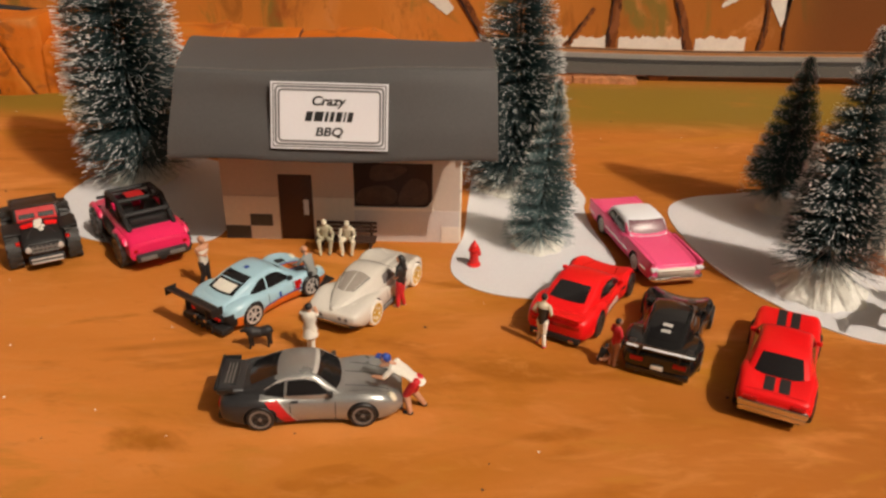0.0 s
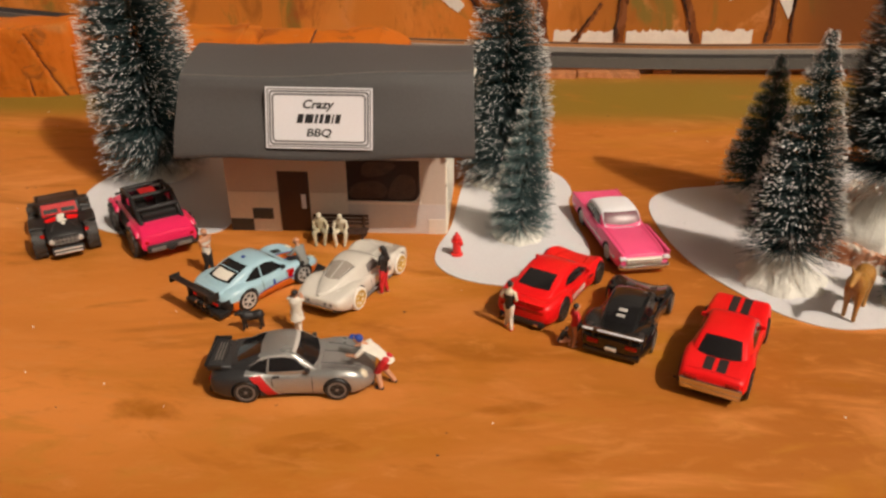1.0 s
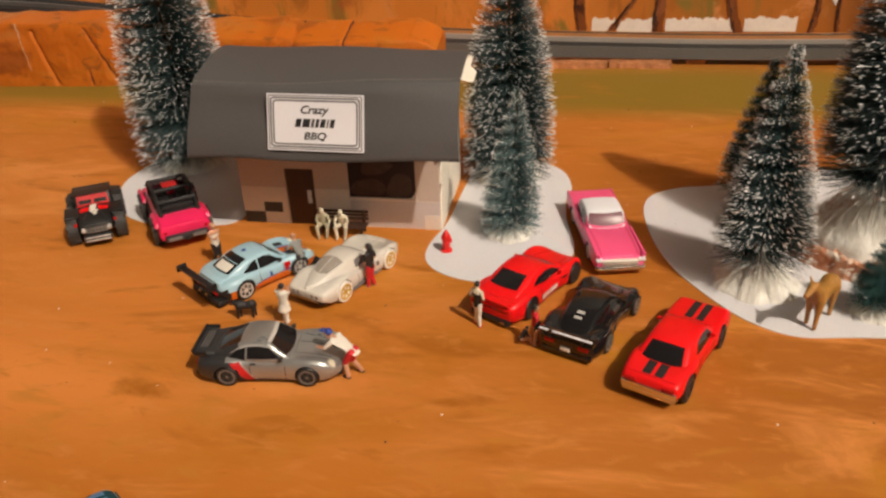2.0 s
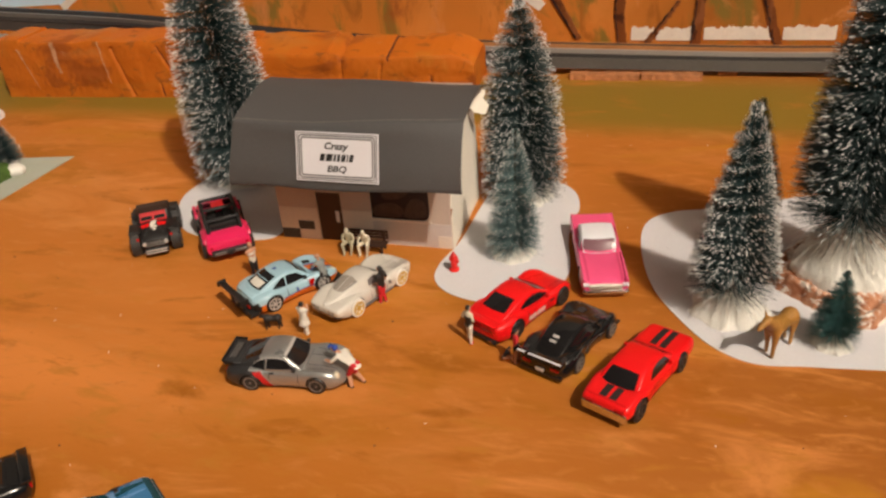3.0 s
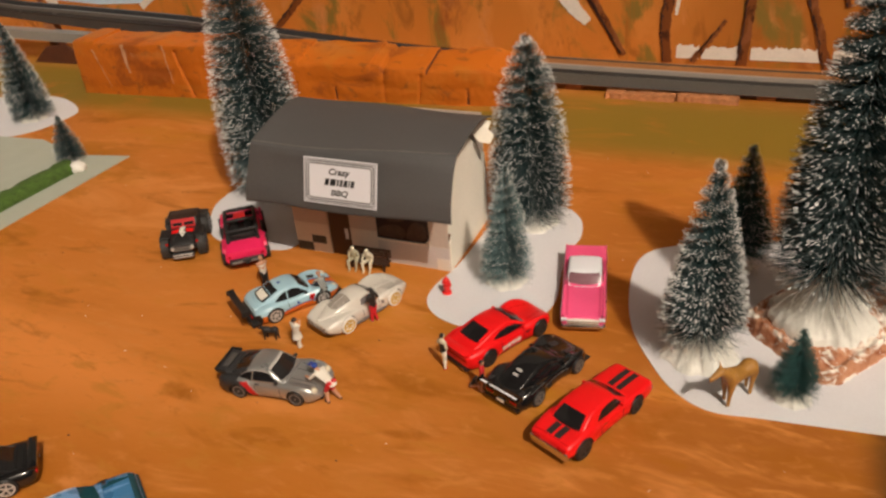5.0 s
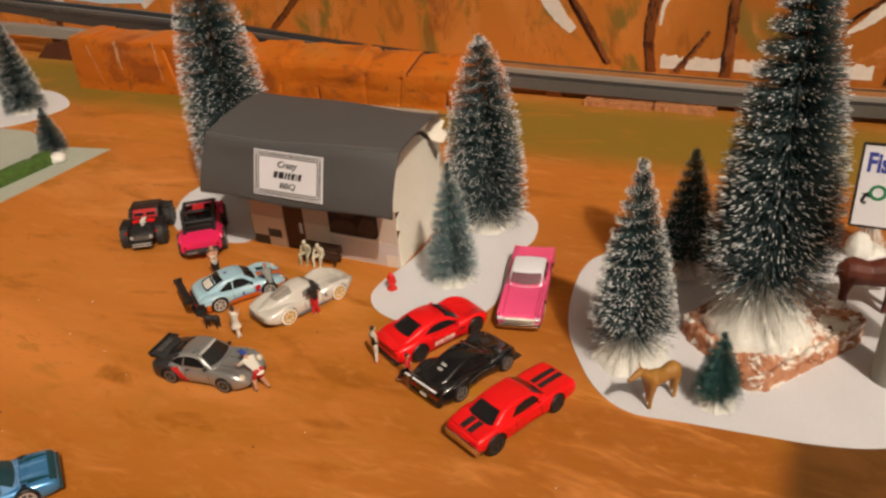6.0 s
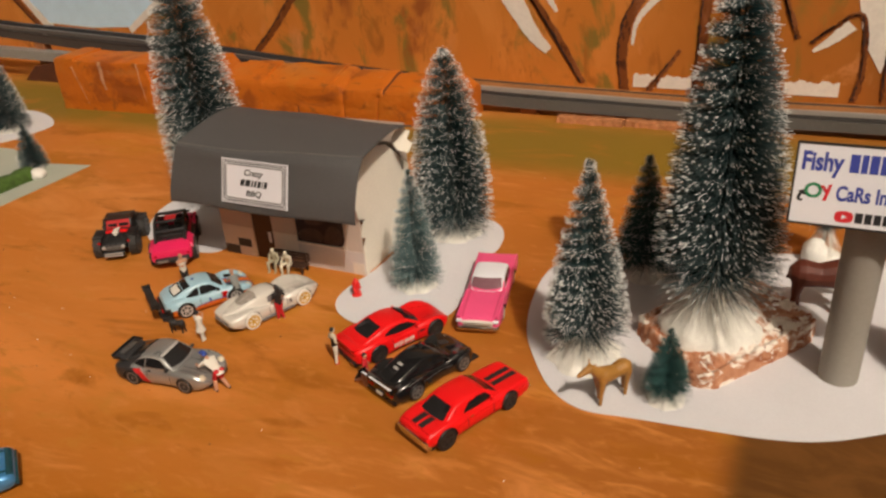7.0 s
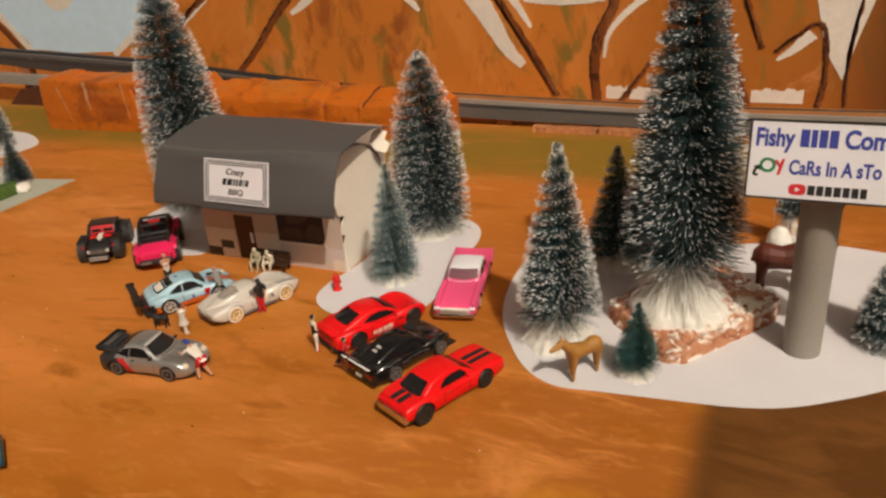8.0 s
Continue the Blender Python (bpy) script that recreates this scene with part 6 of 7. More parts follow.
for y in (-4.2, 1.0):
    part("deck_stripe", decal(tree, "z", ((-31.4, y - 0.2), (-22.6, y - 0.2), (-22.6, y + 3.4), (-31.4, y + 3.4)), 8, 3, 0.14), CLOTH_BLACK, root, "black boot stripe")
    part("bonnet_stripe", decal(tree, "z", ((16.6, y - 0.2), (34.8, y - 0.2), (34.8, y + 3.2), (16.6, y + 3.2)), 12, 3, 0.14), CLOTH_BLACK, root, "black bonnet stripe")
block("rear_bumper", root, (-35.2, -33.4, -11.8, 11.8, 7.2, 10.0), CHROME, 0.8, "chrome rear bumper")
block("rear_valance", root, (-34.6, -31.0, -11.4, 11.4, 4.8, 7.2), CHROME, 0.6, "dull chrome valance")
pair("tail_light", root, (-34.9, -33.2, 5.4, 10.4, 10.2, 11.6), RED_TAIL)
block("front_bumper", root, (36.2, 38, -11.6, 11.6, 4.2, 6.4), CHROME, 0.6)
block("grille", root, (35.8, 37.6, -10.4, 10.4, 6.8, 9.2), BLACK_MATT, 0.3)
block("chassis", root, (-31, 32, -10, 10, 2.0, 5.0), BLACK_MATT, 0.5)
seams(root, tree, (-8.5, 9.5), 4, 12)
for way in ("r", "l"):
    part("door_handle", decal(tree, way, ((-6.5, 10.4), (-4.0, 10.4), (-4.0, 11.0), (-6.5, 11.0)), 3, 1, 0.3), CHROME, root)
    part("side_crease", decal(tree, way, ((-30, 10.4), (32, 9.2), (32, 9.45), (-30, 10.65)), 24, 1, 0.08), RED_TAIL, root)
    part("sill", decal(tree, way, ((-15, 3.4), (14, 2.9), (14, 3.8), (-15, 4.3)), 14, 1, 0.2), BLACK_MATT, root)
part("boot_line", ruled(tree, "z", [(-32.2, -10), (-32.2, 10)], [(-31.9, -10), (-31.9, 10)], 12, 1, 0.1), RED_TAIL, root)
part("wiper_cowl", ruled(tree, "z", [(16.2, -9.4), (17.4, 0), (16.2, 9.4)], [(17.2, -9.4), (18.2, 0), (17.2, 9.4)], 12, 1, 0.12), CLOTH_BLACK, root, "black wiper cowl")
mirrors(root, 9.0, 11.6, 13.2, RED_CAR)

# pink saloon with fins and a white roof
root, tree, glass = car("pink_saloon", "hot pink toy saloon with white roof and tail fins", 188.0, -2.8, -78.3, dict(
    paint=PINK_CAR, spokes=8, glass=GLASS_MAUVE, roof=SIGN_WHITE, roof_label="white roof",
    rows=[(-40.4, 13.2, 4.6, 12.0, 12.0), (-39.4, 13.9, 4.0, 12.8, 12.4), (-28, 14.3, 3, 13.0, 12.1), (-12, 14.0, 2.8, 12.4, 11.7), (0, 13.8, 2.8, 11.9, 11.4), (12, 13.9, 2.8, 12.0, 11.6),
          (26, 14.0, 2.8, 12.1, 11.4), (35, 13.7, 3, 11.7, 10.6), (39, 13.0, 3.6, 10.6, 9.6), (40.4, 12.0, 4.4, 9.0, 8.6)],
    wheels=(-22, 22.5, 13.4, 5.0, 5.0, 3.4), waist=11.2, tumble=0.24, corner=1.8,
    roofline=[(-25, 10.8), (-23.2, 12.4), (-20.5, 15.6), (-17.5, 18.0), (-12, 18.9), (-5, 19.0), (0, 18.4), (3, 16.8), (6.4, 13.4), (8.4, 11.6), (9.2, 10.8)],
    belt=[(-25, 10.0), (-18, 11.8), (-6, 12.0), (2, 11.9), (6, 11.0), (9.2, 9.0)],
    panes=[("windscreen", "z", *screen(8.0, 2.4, 10.2, 9.2, 1.8, 1.0)), ("rear_window", "z", *screen(-23.6, -18.8, 9.8, 8.8, 1.4, 0.6)),
           ("side_window", "s", [(-18.6, 12.4), (-13, 12.3), (-9.2, 12.3)], [(-16.6, 16.4), (-12, 16.9), (-9.2, 16.9)], GLASS),
           ("side_window", "s", [(-8.2, 12.3), (-2, 12.3), (3.8, 12.3)], [(-8.2, 16.9), (-4, 16.8), (0.8, 16.2)], GLASS),
           ("roof_pillar", "s", [(4.2, 12.0), (7.6, 11.8)], [(1.6, 16.4), (2.4, 16.6)], PINK_CAR, 0.14),
           ("screen_base", "z", *screen(9.2, 8.0, 10.2, 10.2, 1.8, 1.8), PINK_CAR, 0.14)]))
for s in (1, -1):
    part("tail_fin", hexa(bmesh.new(), [(-40.2, s * 11.2, 11), (-6, s * 12.4, 11), (-6, s * 13.7, 11), (-40.2, s * 14.0, 11)][::s], [(-40.6, s * 12.4, 13.1), (-8, s * 12.7, 12.5), (-8, s * 13.2, 12.5), (-40.6, s * 13.7, 13.1)][::s], 0.3), PINK_CAR, root, "pointed pink tail fin")
    block("tail_light", root, (-41.0, -39.8, s * 13.0 - 0.8, s * 13.0 + 0.8, 10.4, 12.4), RED_TAIL, 0.4)
    part("wing_ridge", hexa(bmesh.new(), [(6, s * 11.2, 10.8), (39.5, s * 10.6, 9.6), (39.5, s * 13.5, 9.6), (6, s * 13.5, 10.8)][::s], [(10, s * 12.0, 13.1), (41.0, s * 11.4, 13.0), (41.0, s * 13.0, 13.0), (10, s * 13.0, 13.1)][::s], 0.4), PINK_CAR, root, "pink wing crest")
    # groove's shade laid on as a darker pink band
    part("wing_groove", ruled(tree, "z", [(9, s * 9.4), (38.5, s * 9.0)], [(9, s * 10.8), (38.5, s * 10.4)], 18, 2, 0.12), PINK_SHADE, root, "deeper pink painting shade in the groove beside the bonnet")
    # flank's lower shade, likewise put on in darker pink
    part("side_shade", ruled(tree, "l" if s > 0 else "r", [(-38, 4.4), (38, 4.4)], [(-38, 6.4), (38, 6.4)], 28, 3, 0.12), PINK_SHADE, root, "deeper pink painting shade on the lower flank")
    part("chrome_spear", decal(tree, "l" if s > 0 else "r", ((-36, 7.4), (36, 7.4), (36, 8.0), (-36, 8.0)), 24, 1, 0.2), CHROME, root)
    part("bumper_tip", limb(bmesh.new(), (40.6, s * 12.0, 5.0), (42.6, s * 11.0, 5.4), 1.5, 0.7), CHROME, root)
block("front_bumper", root, (39.0, 42.6, -12.4, 12.4, 3.4, 6.2), CHROME, 1.2, "chrome front bumper")
block("grille", root, (38.6, 41.4, -9.4, 9.4, 6.2, 9.4), CLOTH_WHITE, 0.7, "pale chrome grille")
for z in (7.0, 8.2):
    block("grille_bar", root, (41.2, 41.9, -9.0, 9.0, z, z + 0.4), CHROME, 0.15)
block("rear_bumper", root, (-42, -39, -12.8, 12.8, 4.0, 6.6), CHROME, 1.0)
for y in (-12.2, -10.4, 10.4, 12.2):
    part("headlight", lathe(bmesh.new(), [(0.95, 0), (0.95, 1.6), (0.5, 2.0)], 14, axis="y"), SIGN_WHITE, root, at=spot(39.8, y, 9.4, -90))
seams(root, tree, (-9.0, 5.5), 3.4, 11.2)
part("bonnet_panel", hexa(bmesh.new(), [(10, -8.6, 11.0), (39, -7.6, 9.4), (39, 7.6, 9.4), (10, 8.6, 11.0)], [(10.5, -8.0, 12.1), (38.5, -6.8, 10.6), (38.5, 6.8, 10.6), (10.5, 8.0, 12.1)], 0.45, 3), PINK_CAR, root, "raised pink bonnet panel")

# metallic blue saloon and black car at the table's front
root, tree, glass = car("blue_saloon", "metallic blue toy saloon with pale roof and teal glass", 0.8, -262.4, 53, dict(
    paint=BLUE_CAR, spokes=5, glass=TEAL_GLASS,
    rows=[(-36, 12, 4.6, 10.4, 10.6), (-33, 13.6, 3, 12, 12.2), (-20, 14, 2.4, 12.4, 12.4), (-4, 13.6, 2.2, 12, 12.4), (10, 13.6, 2.2, 11.8, 12.2), (22, 14, 2.2, 11.6, 11.6), (32, 13.8, 2.6, 10.6, 10.8), (35, 13, 3.6, 9.4, 9.4), (36, 12, 4.4, 8.2, 8.2)],
    wheels=(-20, 21, 14, 5.6, 5.6, 4.2), roof=BLUE_PALE, roof_label="paler blue roof", waist=12.0, tumble=0.36,
    roofline=[(-18, 11.6), (-16, 13.2), (-11, 16.6), (-6, 18.6), (0, 19.2), (7, 18.8), (11, 17.0), (16, 13.6), (19, 11.6), (20, 11.0)],
    belt=[(-18, 10.5), (-10, 12.0), (6, 12.0), (14, 11.4), (20, 9.8)],
    panes=[("windscreen", "z", *screen(18.4, 10.6, 10.2, 8.8, 1.6, 0.6)), ("rear_window", "z", *screen(-16.4, -9.0, 9.4, 8.4, 1.0, 0.4)),
           ("side_window", "s", [(-10.5, 13.0), (0.2, 12.9)], [(-7.0, 16.6), (0.2, 17.3)]), ("side_window", "s", [(1.2, 12.9), (12.4, 12.9)], [(1.2, 17.3), (8.0, 16.6)])]))
for y in (-10.5, 6.5):
    part("bonnet_groove", decal(tree, "z", ((20, y), (34.5, y + 1.4), (34.5, y + 2.6), (20, y + 4.0)), 10, 2, 0.14), TEAL_GLASS, root, "dark teal bonnet streak")
for y in (-6.0, 2.6):
    part("bonnet_streak", decal(tree, "z", ((20.5, y), (32, y + 0.8), (32, y + 1.8), (20.5, y + 2.6)), 10, 2, 0.14), BLUE_PALE, root, "pale blue bonnet streak")
block("front_bumper", root, (35, 37.2, -13, 13, 3.6, 6.6), TEAL_GLASS, 0.7)
pair("headlight", root, (34.4, 36.0, 8, 12, 5.6, 7.4), CHROME, 0.4)
for s in (1, -1):
    part("roof_edge", ruled(glass, "z", [(-6, s * 7.4), (8, s * 7.6)], [(-6, s * 8.0), (8, s * 8.2)], 8, 1, 0.14), SIGN_WHITE, root, "white roof edge")
part("nose_band", decal(tree, "z", ((32.6, -11.5), (35.6, -10.8), (35.6, 10.8), (32.6, 11.5)), 4, 12, 0.15), TEAL_GLASS, root, "dark teal nose")
root, tree, glass = car("black_saloon", "glossy black toy saloon with lip spoiler and white roundel", -69.2, -259.0, 226, dict(
    paint=BLACK, spokes=5,
    rows=[(-34, 11, 4.6, 10.4, 10.6), (-31, 13.6, 3, 12, 12.4), (-20, 14.2, 2.4, 12.6, 12.8), (-4, 13.6, 2.2, 12.2, 12.8), (10, 13.6, 2.2, 12, 12.6), (22, 14, 2.2, 12, 12), (29, 13.2, 2.6, 11, 11), (33, 10.5, 3.6, 9.4, 9.4), (34.5, 8, 4.6, 8, 8)],
    wheels=(-19, 20, 14, 5.8, 5.8, 4.2), waist=12.4, tumble=0.38,
    roofline=[(-26, 12.0), (-23, 13.6), (-16, 17.2), (-10, 19.0), (-5, 19.5), (0, 18.9), (4, 17.0), (9, 13.6), (12, 11.8)],
    belt=[(-26, 9.5), (-18, 11.6), (-4, 12.0), (6, 11.4), (12, 9.8)],
    panes=[("windscreen", "z", *screen(10.4, 3.0, 9.8, 8.2, 1.6, 0.6)), ("rear_window", "z", *screen(-23.0, -13.0, 9.0, 7.8, 1.0, 0.4)),
           ("side_window", "s", [(-15, 13.4), (-6.4, 13.3)], [(-11.5, 16.6), (-6.4, 17.6)]), ("side_window", "s", [(-5.4, 13.3), (5.6, 13.3)], [(-5.4, 17.6), (1.4, 16.8)])]))
block("front_bumper", root, (31, 35.4, -9.5, 9.5, 2.6, 5.6), BLACK_MATT, 0.8)
pair("headlight", root, (29.6, 31.4, 8, 11.4, 8, 10.4), CHROME, 0.5)
mirrors(root, 8, 13, 12.8, BLACK)
part("lip_spoiler", hexa(bmesh.new(), [(-35.5, -11.5, 11.2), (-30, -12.4, 12.2), (-30, 12.4, 12.2), (-35.5, 11.5, 11.2)], [(-35.8, -11.5, 13.6), (-31.6, -12.2, 13.4), (-31.6, 12.2, 13.4), (-35.8, 11.5, 13.6)], 0.4), BLACK, root, "black lip spoiler")
pair("tail_light", root, (-34.8, -33.4, 6.0, 11.0, 7.6, 9.6), RED_TAIL)
for way in ("r", "l"):
    part("roundel", ruled(tree, way, [(-4.0, 7.2), (-2.4, 5.2), (0, 4.6), (2.4, 5.2), (4.0, 7.2)], [(-4.0, 7.6), (-2.4, 9.6), (0, 10.2), (2.4, 9.6), (4.0, 7.6)], 10, 6, 0.14), CLOTH_WHITE, root, "blank white roundel")


def jeep():
    """Open-topped pink off-roader with a black cage."""
    root = thing("pink_jeep", "open-topped pink toy jeep with black roll cage", "toy car", -71.5, -8.5, 0, 128, group="parked toy cars")
    root.matrix_basis = root.matrix_basis @ Matrix.Scale(1.07, 4)
    wheels = (-18.5, 18.5, 15.8, 7.5, 7.5, 5.6)
    rows = [(-32, 12.6, 7.2, 12.6, 13.2), (-31.6, 13.3, 6.6, 13.8, 14.2), (-30.6, 13.6, 6.2, 14.6, 15.0), (-22, 13.8, 5.6, 17.2, 17.4), (-6, 13.7, 5, 16.6, 16.6), (6, 13.6, 5, 16.4, 16.8), (14, 13.6, 5.2, 16.0, 17.0), (24, 13.2, 5.6, 15.2, 16.2), (29.5, 12.6, 6.2, 14.4, 15.0), (30.5, 11.6, 7.2, 13.4, 13.6)]
    bm = shell(rows, wheels)
    tree = BVHTree.FromBMesh(bm)
    part("body", bm, [PINK_JEEP, BLACK_MATT], root, smooth=40)
    block("cockpit", root, (-21.5, 7.5, -10.8, 10.8, 15.0, 18.0), BLACK_MATT, 0.5, "black open cockpit")
    for way in ("r", "l"):
        part("door_opening", ruled(tree, way, [(-9.5, 9.5), (-4, 8.2), (5, 8.2), (8.5, 11)], [(-10.5, 17.0), (-4, 17.2), (4, 17.2), (8.5, 17.0)], 12, 6, 0.16), BLACK_MATT, root, "black cut-out side opening")
        part("flank_vent", ruled(tree, way, [(10.5, 10.0), (13.5, 10.0)], [(10.5, 14.0), (13.5, 14.0)], 3, 3, 0.14), BLACK_MATT, root)
    pair("seat", root, (-6, 0, 2.2, 8.2, 17.2, 23), BLACK_MATT, 0.9)
    block("rear_bench", root, (-20, -14, -8.5, 8.5, 17, 21), BLACK_MATT, 0.9)
    for x0, x1, z0, z1, y0, y1 in ((-9, -9, 17, 26.5, -10, -10), (-9, -9, 17, 26.5, 10, 10), (-9, -9, 26.5, 26.5, -10, 10), (-9, -23, 26.5, 17.5, -10, -10), (-9, -23, 26.5, 17.5, 10, 10), (-9, 8, 26.5, 25.8, -10, -10), (-9, 8, 26.5, 25.8, 10, 10), (8, 8, 25.8, 25.8, -10, 10), (8, 11, 25.8, 17, -10, -10), (8, 11, 25.8, 17, 10, 10)):
        part("cage_bar", limb(bmesh.new(), (x0, y0, z0), (x1, y1, z1), 1.15, 1.15), BLACK_MATT, root, "black cage bar")
    part("windscreen", hexa(bmesh.new(), [(10.2, -9.4, 17.4), (10.8, -9.4, 17.4), (10.8, 9.4, 17.4), (10.2, 9.4, 17.4)], [(7.8, -9.4, 23.6), (8.4, -9.4, 23.6), (8.4, 9.4, 23.6), (7.8, 9.4, 23.6)], 0.1), GLASS, root)
    block("dashboard", root, (3.5, 8, -9.4, 9.4, 17.0, 20.4), PINK_JEEP, 0.6, "pink dashboard")
    pair("seat_cover", root, (-1.0, 0.6, 3.0, 7.6, 18.5, 22.4), PINK_JEEP, 0.4)
    part("cage_rail", limb(bmesh.new(), (-17, -9.6, 22.6), (-17, 9.6, 22.6), 1.1, 1.1), CHARCOAL, root, "grey bar across the cage")
    block("roof_patch", root, (-5, 4, -4.0, 4.0, 24.9, 25.8), TRUCK_RED, 0.3, "dark red patch under the cage")
    block("rear_bumper", root, (-34.4, -31.2, -11.5, 11.5, 6.0, 9.4), CHARCOAL, 0.9, "dark grey rear bumper")
    for y in (-6.4, 6.4):
        block("bumper_step", root, (-35.0, -33.6, y - 3.6, y + 3.6, 6.6, 8.6), RIM_GREY, 0.5, "paler grey bumper step")
    block("tow_hook", root, (-34.8, -33.4, -1.4, 1.4, 5.4, 7.6), BLACK_MATT, 0.3)
    block("front_bumper", root, (30.5, 34, -12.5, 12.5, 6.6, 9.4), BLACK_MATT, 0.8)
    for s in (1, -1):
        for x in (-19, 19.5):
            part("wheel_arch", hexa(bmesh.new(), [(x - 9.6, s * 13.0, 13.2), (x + 9.6, s * 13.0, 13.2), (x + 9.6, s * 15.0, 12.8), (x - 9.6, s * 15.0, 12.8)][::s], [(x - 7, s * 12.8, 16), (x + 7, s * 12.8, 16), (x + 7, s * 14.8, 15.2), (x - 7, s * 14.8, 15.2)][::s], 0.4), PINK_JEEP, root)
        block("tail_light", root, (-32.4, -31.2, s * 11.0 - 0.9, s * 11.0 + 0.9, 10.2, 11.6), RED_TAIL, 0.3)
        part("sill_step", limb(bmesh.new(), (-10, s * 14.6, 4.6), (10, s * 14.6, 4.6), 0.9, 0.9), BLACK_MATT, root)
    for z in (0, 1):
        part("bull_bar", limb(bmesh.new(), (34, -9, 9 + 5 * z), (34, 9, 9 + 5 * z), 0.8, 0.8), BLACK_MATT, root)
    seams(root, tree, (-9, 7), 6, 16)
    add_wheels(root, dict(wheels=wheels, rim=RIM_GREY, spokes=6, lugs=13, tyre=TYRE_GREY))


jeep()


def monster_truck():
    """Black off-roader with a red bonnet and a pale emblem."""
    root = thing("black_red_truck", "black toy off-roader with red bonnet and pale emblem", "toy car", -119.0, -16.8, 0, -58, group="parked toy cars")
    root.matrix_basis = root.matrix_basis @ Matrix.Scale(0.95, 4)
    wheels = (-16, 17.0, 17.0, 8.6, 8.6, 6.2)
    rows = [(-27, 9.8, 9, 16, 16.4), (-25, 11.4, 8, 18, 18.2), (-10, 11.8, 7.4, 18.4, 18.4), (2, 11.6, 7.2, 18, 18.4), (10, 11.2, 7.4, 17.2, 18.2), (20, 10.6, 8, 15.4, 16.6), (25, 9.8, 8.6, 13.6, 14.4), (26.5, 8.8, 9.4, 12, 12.4)]
    bm = shell(rows, wheels)
    tree = BVHTree.FromBMesh(bm)
    part("body", bm, [BLACK_MATT, BLACK_MATT], root, smooth=40)
    for k, (x, y, r) in enumerate(((10.0, 0.0, 1.5), (13.4, -1.2, 1.0), (13.8, 1.3, 0.9), (7.0, -0.8, 0.9), (6.8, 1.0, 0.8), (16.6, 0.2, 0.9))):
        bit = outline([(x + 1.9 * r * (1 + 0.35 * math.sin(3 * k + 5 * q)) * math.cos(q * 1.257), y + 1.5 * r * (1 + 0.35 * math.cos(2 * k + 3 * q)) * math.sin(q * 1.257)) for q in range(5)], 2)
        part("emblem", ruled(tree, "z", bit[:6], bit[:4:-1], 5, 3, 0.5), CLOTH_WHITE, root, "pale worn emblem fragment")
    for s in (1, -1):
        part("bonnet_panel", decal(tree, "z", ((3.5, s * 1.6), (6, s * 2.0), (6, s * 9.2), (3.5, s * 9.6)), 4, 6, 0.35), TRUCK_RED, root, "red cowl panel")
        part("bonnet_slot", decal(tree, "z", ((6.2, s * 3.0), (8.4, s * 3.0), (8.8, s * 8.4), (6.4, s * 8.6)), 4, 5, 0.5), BLACK_MATT, root, "black slot in the bonnet")
        part("bonnet_lens", decal(tree, "z", ((8.6, s * 2.6), (13.6, s * 3.0), (13.2, s * 8.0), (9.0, s * 9.0)), 5, 5, 0.6), RED_CAR, root, "bright red lens in the bonnet")
        part("bonnet_rib", limb(bmesh.new(), (12.5, s * 3.0, 17.2), (21, s * 6.5, 15.6), 0.8, 0.6), CHARCOAL, root)
        part("fender", hexa(bmesh.new(), [(5, s * 9, 16.4), (18, s * 9, 15.6), (21, s * 17.6, 17.4), (5, s * 17.6, 17.8)][::s], [(6, s * 9, 18.2), (19, s * 9, 17.4), (20, s * 16.8, 18.8), (6, s * 16.8, 19.4)][::s], 0.5), BLACK_MATT, root)
        part("fender", hexa(bmesh.new(), [(-27, s * 10, 15.6), (-8, s * 10, 15.6), (-8, s * 17, 15.2), (-27, s * 17, 15.2)][::s], [(-26, s * 10, 17.4), (-9, s * 10, 17.4), (-9, s * 16.2, 16.6), (-26, s * 16.2, 16.6)][::s], 0.5), BLACK_MATT, root)
        part("headlight", lathe(bmesh.new(), [(1.5, 0), (1.5, 1.4), (0.8, 1.8)], 14, axis="y"), RIM_SILVER, root, at=spot(26.4, s * 7.4, 11.4, -90))
        part("side_bar", limb(bmesh.new(), (-8, s * 13, 7), (9, s * 13, 7), 1.0, 1.0), BLACK_MATT, root)
        part("roof_bar", limb(bmesh.new(), (-13, s * 11, 24.4), (0, s * 11, 24.4), 0.7, 0.7), RACK, root)
    part("cage", hexa(bmesh.new(), [(-15, -11, 18), (4, -11, 18), (4, 11, 18), (-15, 11, 18)], [(-13, -10.4, 24.2), (0.5, -10.4, 24.2), (0.5, 10.4, 24.2), (-13, 10.4, 24.2)], 0.8), BLACK_MATT, root)
    front = [(4, -10.6, 18), (4, 10.6, 18), (0.5, 10.0, 24.2), (0.5, -10.0, 24.2)]
    part("windscreen_frame", panel(front, 0.05, 0.95, 0.05, 0.95), TRUCK_RED, root, "red windscreen surround")
    for u in (0.10, 0.54):
        part("windscreen", panel(front, u, u + 0.36, 0.16, 0.52, 0.36), GLASS, root)
    block("roof_panel", root, (-12.5, 0, -9.8, 9.8, 24.0, 24.8), RACK, 0.3, "brown-black roof panel")
    block("roof_rack", root, (-14, -11, -11, 11, 23.6, 24.9), RACK, 0.7)
    block("roof_rack", root, (-1.2, 1.4, -12, 12, 23.8, 25.2), RACK, 0.7)
    block("grille", root, (25.2, 27.6, -7.0, 7.0, 8.6, 13.6), CHARCOAL, 0.5, "grey mesh grille")
    for y in (-5.4, -3.2, -1.0, 1.0, 3.2, 5.4):
        block("grille_rib", root, (27.2, 28.0, y - 0.35, y + 0.35, 8.8, 13.2), RIM_GREY, 0.15)
